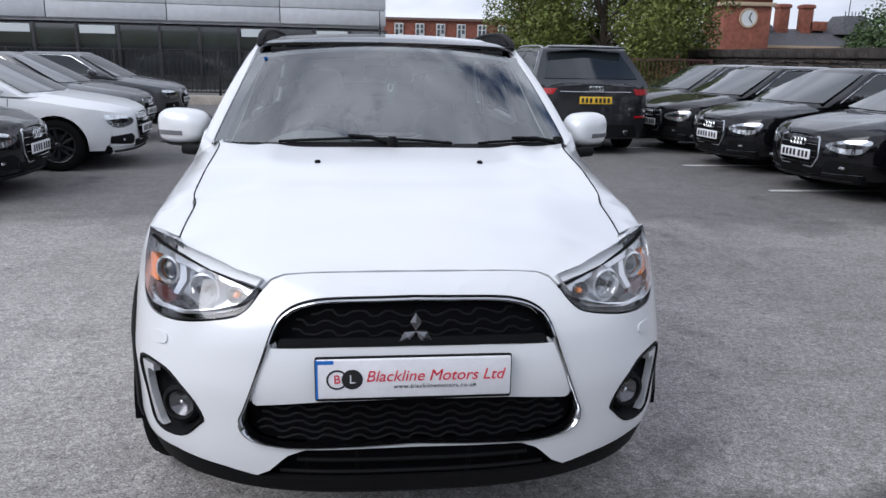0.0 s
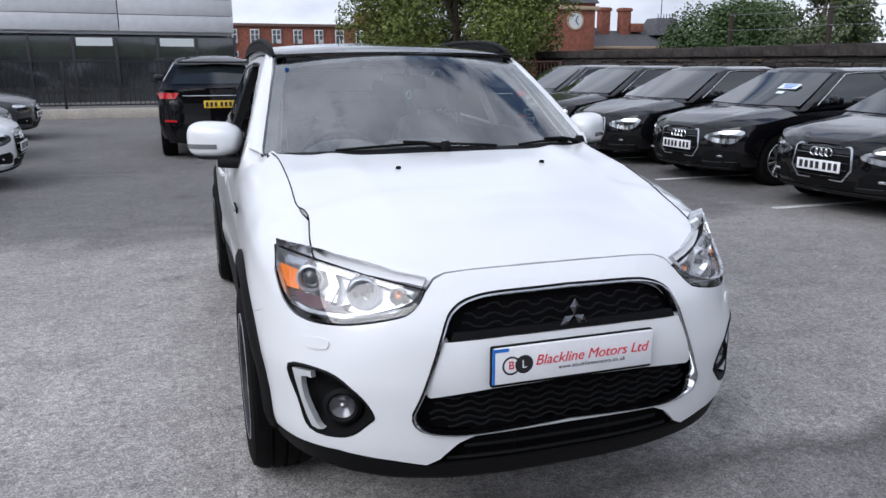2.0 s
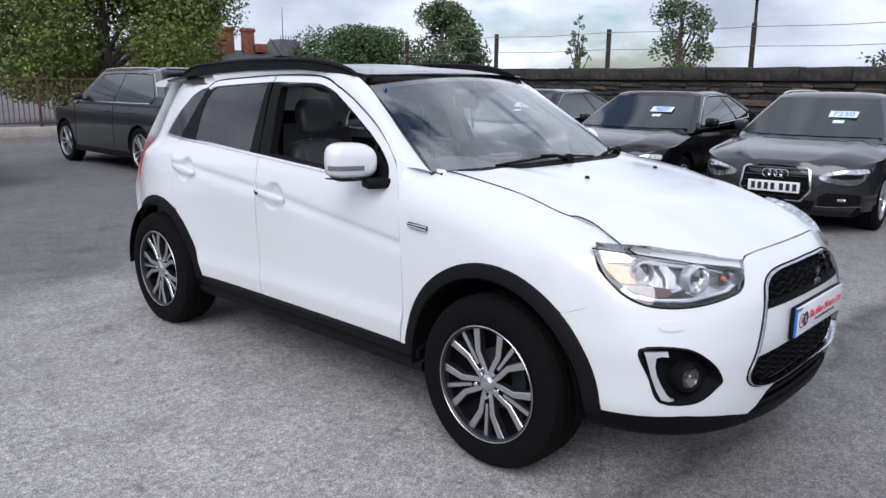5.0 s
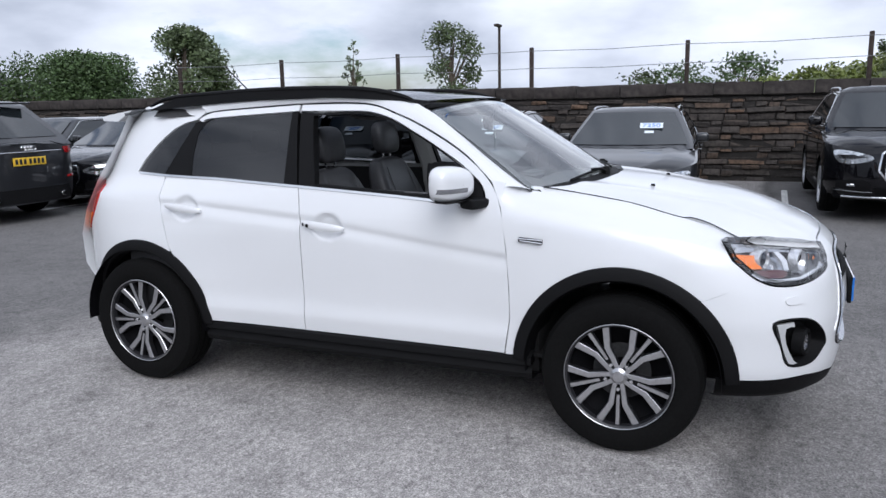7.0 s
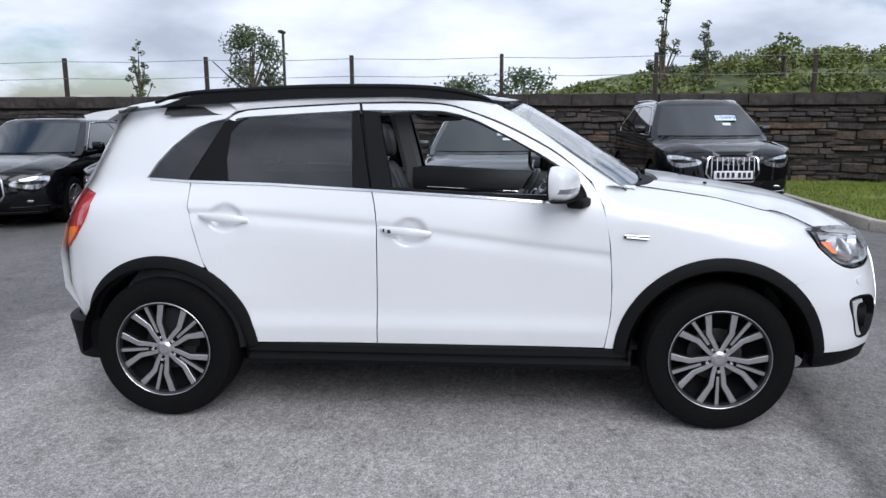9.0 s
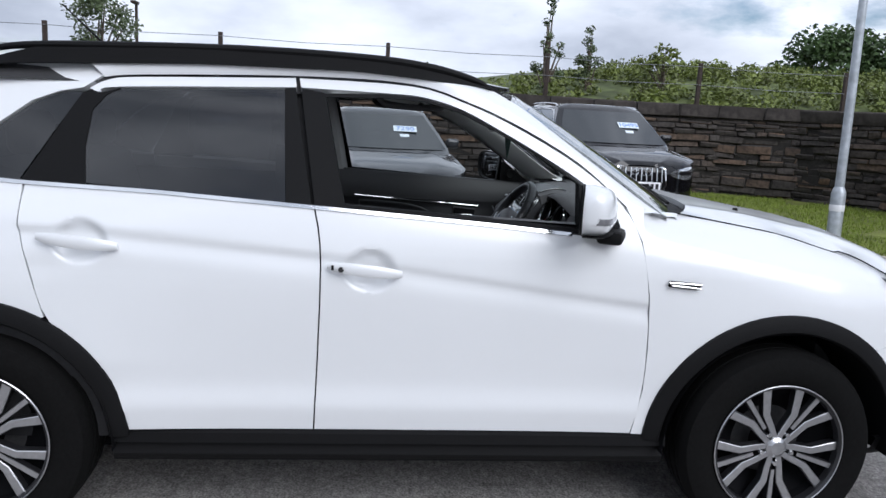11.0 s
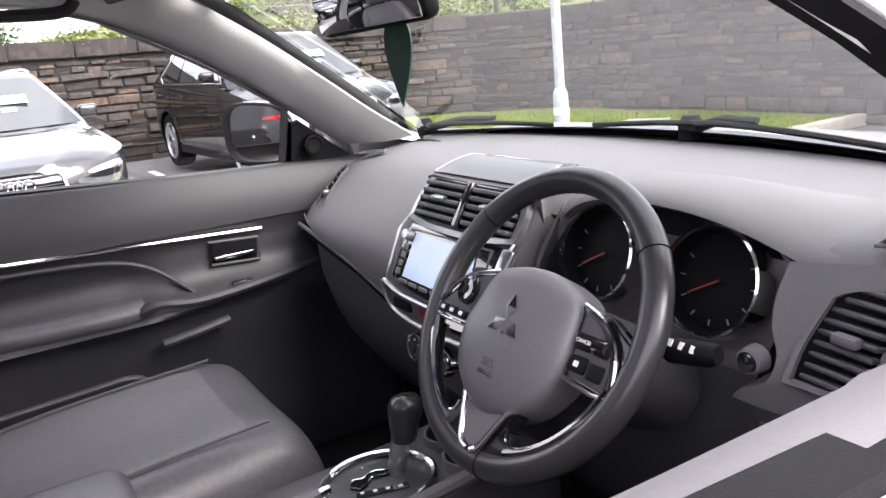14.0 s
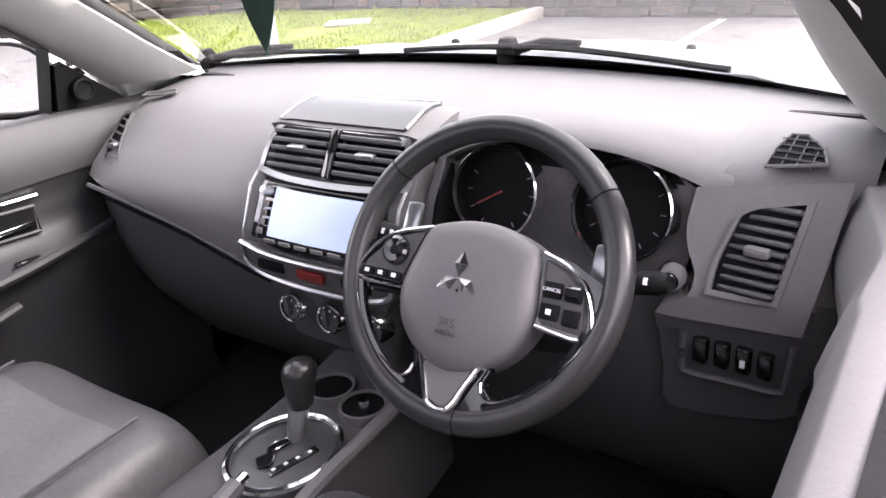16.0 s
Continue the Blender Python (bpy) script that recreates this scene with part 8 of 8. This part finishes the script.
PATCH = mat("stone_flag", (0.30, 0.29, 0.27), 0.9, grain=0.2)
ob = new("cover_slab", mesh_of("cover_slab", box(.6, .4, .04, (0, 0, 0), .01), PATCH))
ob.matrix_basis = pose(6.3, -6.55, .14, 0, 0, 30)
tagged(ob, "small grey slab lying in the grass", "slab")


# ---- plants ----
def leaf_mat(name, c):
    m = mat(name, c, 0.6, grain=0.5, grain_scale=1.6, blotch=0.3, blotch_scale=8)
    return m


LEAF_A = leaf_mat("leaf_bright", (0.125, 0.155, 0.03))
LEAF_B = leaf_mat("leaf_dark", (0.055, 0.095, 0.028))
LEAF_C = leaf_mat("leaf_grey", (0.085, 0.115, 0.05))
BARK = mat("bark", (0.10, 0.08, 0.06), 0.9, grain=0.4, grain_scale=20, bump=0.5, bump_scale=40)


def leaves(name, centres, n, size, material, parent, seed, squash=.9):
    """Many small folded leaves scattered through clumps (x, y, z, radius)."""
    r = random.Random(seed)
    vs, fs = [], []
    wts = [c[3] ** 2 for c in centres]
    for cx, cy, cz, cr in r.choices(centres, wts, k=n):
        d = Vector((r.gauss(0, 1), r.gauss(0, 1), r.gauss(0, .95))).normalized() * (cr * 1.12 * r.random() ** .42)
        p = Vector((cx + d.x, cy + d.y, cz + d.z * squash))
        u = Vector((r.gauss(0, 1), r.gauss(0, 1), r.gauss(0, .6))).normalized() * size * r.uniform(.6, 1.3)
        v = u.cross(Vector((r.gauss(0, 1), r.gauss(0, 1), r.gauss(0, 1)))).normalized() * size * .55
        i = len(vs)
        vs += [p - u, p + v, p + u, p - v]
        fs += [(i, i + 1, i + 2, i + 3)]
    me = bpy.data.meshes.new(name)
    me.from_pydata(vs, [], fs)
    me.materials.append(material)
    ob = new(name, me)
    ob.parent = parent
    return ob


def tree(label, x, y, z0, z1, crown_w, crown_z0, n, size, material, seed, lean=0.0, airy=False, name="tree"):
    r = random.Random(seed)
    t = thing(name, label, "tree", at=pose(x, y, z0))
    h = z1 - z0
    part("trunk", tube([(0, 0, -.5), (.03 * h * lean, 0, h * .3), (.06 * h * lean, .02 * h, h * .6), (.08 * h * lean, 0, h * .93)], [h * .03, h * .024, h * .014, h * .004], 8), BARK, t)
    cl = []
    base = crown_z0 - z0
    for k in range(46 if not airy else 26):
        f = r.random()
        zz = base + (h - base) * f
        wide = crown_w * (math.sin(math.pi * min(1, max(.08, .12 + .85 * f))) ** .7 if not airy else (1.02 - f) ** .7)
        a, d = r.uniform(0, 6.28), wide * r.uniform(.25, .8) ** .6
        rad = crown_w * (r.uniform(.22, .36) if not airy else r.uniform(.13, .24))
        c = (d * math.cos(a) + .08 * h * lean * f, d * math.sin(a), min(zz, h - rad * .8), rad)
        cl.append(c)
        if k % 2 == 0:
            part("limb", tube([(0, 0, max(.1, c[2] * .55)), (c[0] * .5, c[1] * .5, c[2] * .8), (c[0] * .95, c[1] * .95, c[2])], [h * .012, h * .007, h * .003], 5), BARK, t)
    leaves("crown", cl, n, size, material, t, seed + 1)
    return t


tree("broad leafy tree standing behind the railings", 8.7, 25, -1, 6.4, 4.3, .6, 110000, .068, LEAF_A, 3)
tree("dense dark round tree beyond the station", 45, 54, -2, 6.2, 6.6, 0, 45000, .15, LEAF_B, 4)
tree("loose pale-green tree behind the wall", 30, 29.4, -1, 6.0, 2.6, 1.2, 14000, .11, LEAF_C, 5, airy=False)
tree("small young tree above the wall", 16, 7.7, .8, 3.75, .95, 1.6, 4200, .05, LEAF_C, 6)
tree("slim young tree above the wall", 16, 10.8, .8, 3.45, .5, 1.6, 600, .05, LEAF_C, 7, airy=True)
tree("slender birch sapling above the wall", 16, -3.05, 1.0, 4.45, .62, 1.5, 1500, .042, LEAF_C, 8, airy=True)
tree("slender birch sapling beside another", 16, -4.15, 1.0, 3.95, .66, 1.4, 1700, .042, LEAF_C, 9, airy=True)
tree("leggy shrub on the bank", 15.5, -5.9, 1.6, 3.4, .75, 2.6, 420, .06, LEAF_A, 10, airy=True)
tree("dark bushy tree at the top of the bank", 24, -15.6, 1.5, 5.2, 2.3, 2.0, 9000, .11, LEAF_B, 12)
tree("dark bushy tree on the bank", 22, -18.5, 1.5, 5.4, 2.6, 2.0, 9000, .11, LEAF_B, 13)
tree("low dark bush behind the wall", 22, 2.2, 1.0, 2.75, 1.1, 1.4, 1200, .07, LEAF_B, 14, name="bush")
tree("low dark bush behind the wall", 22, .3, 1.0, 2.95, 1.2, 1.4, 1300, .07, LEAF_B, 15, name="bush")
tree("low brown-green bush on the coping", 13.2, 2.1, 1.2, 2.2, .55, 1.6, 500, .05, LEAF_C, 16, name="bush")
# two trees added out of view, for paint and glass to mirror
tree("unseen tree added across the yard for reflections", -22, -3, -1, 8, 4.5, 1.5, 6000, .2, LEAF_A, 31)
tree("unseen tree added across the yard for reflections", -26, 9, -1, 9, 5, 1.5, 6000, .22, LEAF_B, 32)

# green bank behind the wall
BANK = mat("bank_soil", (0.075, 0.095, 0.028), 0.95, grain=0.5, grain_scale=3, blotch=0.4, blotch_scale=.5)
rows = []
for i in range(41):
    y = 30 - 2.2 * i
    up = max(0, min(1, (-y + 2.0) / 9))
    rows.append([(12.0 + d, y if y > -10 else y, (1.35 if d < .1 else 1.5) + up * h + .12 * noise.noise((d * .5, y * .4, 0))) for d, h in ((0, .2), (1.5, .3), (4, 1.0), (8, 1.5), (14, 1.9), (24, 2.2), (60, 3.0))])
bank = new("grass_bank", mesh_of("grass_bank", loft(rows), BANK))
tagged(bank, "overgrown green bank rising behind the wall", "bank", kind="structure")
rows = [[(x, -8.5 - d, (1.35 if d < .1 else 1.5) + h) for d, h in ((0, .2), (3, .6), (10, 1.2), (40, 2.5))] for x in range(14, -40, -6)]
bank = new("grass_bank", mesh_of("grass_bank", loft(rows), BANK))
tagged(bank, "overgrown green bank behind the front wall", "bank", kind="structure")
rnd = random.Random(21)
cl = []
for _ in range(330):
    d = rnd.uniform(.6, 9)
    y = rnd.uniform(-19, 1.0)
    up = max(0, min(1, (-y + 2.0) / 9))
    cl.append((12.2 + d, y, 1.55 + up * lerp(d, [(0, .2), (1.5, .3), (4, 1.0), (8, 1.5)]) + .1, rnd.uniform(.15, .42) * (.35 + .65 * up)))
scrub = thing("scrub", "low green scrub and brambles covering the bank", "scrub", kind="stuff")
leaves("scrub_leaves", cl, 36000, .06, LEAF_A, scrub, 22)
cl2 = [(x, y, z, r * .8) for x, y, z, r in cl if rnd.random() < .35]
leaves("scrub_flowers", cl2, 9000, .05, leaf_mat("leaf_pale", (0.20, 0.22, 0.10)), scrub, 23)
cl3 = [(rnd.uniform(-8, 12), rnd.uniform(-14, -9), rnd.uniform(1.6, 2.4), rnd.uniform(.3, .7)) for _ in range(60)]
leaves("scrub_leaves", cl3, 7000, .07, LEAF_A, scrub, 24)

# ---- railings and buildings beyond ----
IRON = mat("black_iron", (0.02, 0.02, 0.022), 0.5, metal=0.3, grain=0.2)
IRON_RED = mat("rusty_iron", (0.09, 0.04, 0.032), 0.7, grain=0.3)
rail_x = [-24, -2.95, 8.5]
low = new("plinth", mesh_of("plinth", box(40, .35, .32, (-6, 20.1, .10), .03), KERB))
tagged(low, "low concrete plinth under the railings", "plinth", kind="structure")
for x0, x1, m_, lab in ((-24, 1.6, IRON, "black iron railings on a low plinth"), (1.6, 10.5, IRON_RED, "reddish iron railings on a low plinth")):
    f = thing("railings", lab, "railing")
    for z in (.36, 1.5):
        part("rail", box(x1 - x0, .04, .04, ((x0 + x1) / 2, 20, z), .005), m_, f)
    n = int((x1 - x0) / 2.6)
    for i in range(n + 1):
        part("post", box(.07, .07, 1.35, (x0 + (x1 - x0) * i / n, 20, .85), .01), m_, f)
    bal = mesh_of("baluster", box(.02, .02, 1.14, (0, 0, 0), .003, 1), m_)
    k = int((x1 - x0) / .125)
    for i in range(k):
        o = new("baluster", bal)
        o.parent, o.matrix_basis = f, pose(x0 + .06 + (x1 - x0) * i / k, 20, .93)

# modern clad building
CLAD = mat("grey_cladding", (0.58, 0.59, 0.61), 0.45, metal=0.0, grain=0.05, grain_scale=4, blotch=0.05)
DARKGLASS = mat("facade_glass", (0.03, 0.034, 0.036), 0.06, coat=1.0, spec=0.8, blotch=0.3, blotch_scale=.8)
MULL = mat("mullion", (0.03, 0.03, 0.033), 0.5, grain=0.1)
BLIND = mat("pale_blind", (0.70, 0.74, 0.74), 0.7, grain=0.05)
off = thing("office_building", "modern office, pale grey cladding above dark glazed ground floor", "building", at=pose(1.0, 30, -.5, 0, 0, 8))
part("wall", box(30, 8, 3.1, (-15, 4.2, 1.4), 0), MULL, off)
for r_ in range(8):
    for c_ in range(7):
        part("cladding_panel", box(4.24, .12, .60, (-2.15 - 4.28 * c_, .06, 3.42 + .62 * r_), .01), CLAD, off)
part("core", box(29.9, 8, 5.2, (-15, 4.2, 5.6), 0), CLAD, off)
for c_ in range(20):
    x = -.75 - 1.48 * c_
    p = part("pane", box(1.38, .05, 2.7, (x, .10, 1.55), 0), DARKGLASS, off)
    part("mullion", box(.10, .14, 2.9, (x + .74, .08, 1.5), .01), MULL, off)
    if c_ % 2 == 1 and c_ not in (5,):
        part("fanlight", box(1.25, .04, .30, (x, .05, 2.72), 0), BLIND, off)
part("sill", box(30, .3, .5, (-15, .05, .1), .02), KERB, off)

# brick mill with two rows of windows
BRICK = mat("red_brick", (0.24, 0.085, 0.055), 0.9, grain=0.25, grain_scale=3, blotch=0.2, blotch_scale=.15)
FRAME = mat("window_white", (0.62, 0.64, 0.64), 0.6, grain=0.1)
mill = thing("brick_mill", "long red-brick mill with rows of pale windows", "building", at=pose(0, 100, -3))
part("wall", box(64, 10, 9.2, (-5, 5.2, 4.5), .02), BRICK, mill)
part("parapet", box(64.4, .6, .35, (-5, .1, 9.0), .03), mat("dark_coping", (0.16, 0.10, 0.08), 0.9, grain=0.2), mill)
wf = mesh_of("window_frame", join(box(1.15, .12, 1.75, (0, 0, 0), .01)), FRAME)
wp = mesh_of("pane", box(.38, .06, .5, (0, 0, 0), 0), DARKGLASS)
for r_ in range(3):
    for c_ in range(22):
        x, z = -33 + 2.72 * c_, 7.6 - 2.75 * r_
        w_ = new("window", wf)
        w_.parent, w_.matrix_basis = mill, pose(x, 0, z)
        for dx, dz in ((-.27, .5), (.27, .5), (-.27, -.1), (.27, -.1), (-.27, -.62)):
            p = new("pane", wp)
            p.parent, p.matrix_basis = w_, pose(dx, -.06, dz)
part("chimney_block", box(6, 4, 2.6, (24.6, 2.4, 9.6), .02), BRICK, mill)

# brick station with clock tower
SLATE = mat("slate_roof", (0.075, 0.075, 0.082), 0.6, grain=0.25, grain_scale=5, blotch=0.2)
SAND = mat("sandstone_trim", (0.42, 0.32, 0.22), 0.9, grain=0.15)
stn = thing("brick_station", "red-brick Victorian station with slate roof, chimneys and clock tower", "building", at=pose(0, 60, 0))
part("wall", box(30, 8, 6, (40, 4, -.2), .02), BRICK, stn)
part("roof", loft([[(24.5, -.4, 2.75), (24.5, 4, 4.35), (24.5, 8.4, 2.75)], [(55.5, -.4, 2.75), (55.5, 4, 4.35), (55.5, 8.4, 2.75)]]), SLATE, stn)
part("roof_edge", box(30.6, .5, .22, (40, -.2, 2.72), .02), SAND, stn)
tw = part("clock_tower", box(3.9, 3.9, 8.2, (30.8, -.3, 2.2), .03), BRICK, stn)
part("tower_cornice", box(4.4, 4.4, .3, (30.8, -.3, 5.9), .05), SAND, tw)
part("tower_roof", loft([[(28.6, -2.5, 6.3), (33, -2.5, 6.3), (33, 1.9, 6.3), (28.6, 1.9, 6.3)], [(30.3, -.8, 9), (31.3, -.8, 9), (31.3, .2, 9), (30.3, .2, 9)]], closed_u=True, caps=True), SLATE, tw)
part("clock_face", moved(lathe([(0, -.05), (.62, -.05), (.66, 0)], 32, "Y"), Matrix.Translation((30.85, -2.28, 4.85))), FRAME, tw)
part("clock_ring", moved(lathe([(.62, -.06), (.74, -.09), (.80, 0)], 32, "Y"), Matrix.Translation((30.85, -2.28, 4.85))), SAND, tw)
for a in (25, 140):
    part("clock_pointer", moved(box(.07, .03, .5, (0, 0, .22), 0), Matrix.Translation((30.85, -2.36, 4.85)) @ Matrix.Rotation(radians(a), 4, "Y")), MULL, tw)
for x in (36.8, 39.0):
    ch = part("chimney", box(.95, .9, 3.0, (x, 3.4, 4.9), .03), BRICK, stn)
    part("chimney_cap", box(1.15, 1.1, .28, (x, 3.4, 6.2), .05), BRICK, ch)
part("chimney_block", box(1.6, .9, .8, (40.1, 3.4, 4.6), .04), BRICK, stn)
part("ventilator", loft([[(34.2, 2.8, 4.3), (36, 2.8, 4.3), (36, 4.6, 4.3), (34.2, 4.6, 4.3)], [(34.9, 3.5, 5.1), (35.3, 3.5, 5.1), (35.3, 3.9, 5.1), (34.9, 3.9, 5.1)]], closed_u=True, caps=True), SLATE, stn)
cr = part("crested_roof", loft([[(41.3, 1.5, 3.9), (44.6, 1.5, 3.9), (44.6, 5, 3.9), (41.3, 5, 3.9)], [(42.0, 2.3, 5.5), (43.9, 2.3, 5.5), (43.9, 4.2, 5.5), (42.0, 4.2, 5.5)]], closed_u=True, caps=True), SLATE, stn)
for k in range(7):
    part("cresting", box(.05, .05, .4, (42.0 + .31 * k, 2.3, 5.65), 0), IRON, cr)
part("flagpole", tube([(42.9, 3.2, 5.4), (42.9, 3.2, 8.6)], [.05, .03], 6), IRON, stn)
for k in range(9):
    x = 27 + 2.6 * k
    w_ = part("window", loft([[(x + .55 * math.cos(radians(a)), yy, 1.35 + .6 * math.sin(radians(a))) for a in range(0, 181, 20)] + [(x - .55, yy, .2), (x + .55, yy, .2)] for yy in (.02, -.08)], closed_u=True, caps=True), SAND, stn)
    part("pane", box(.6, .06, 1.1, (x, -.10, .8), 0), DARKGLASS, w_)
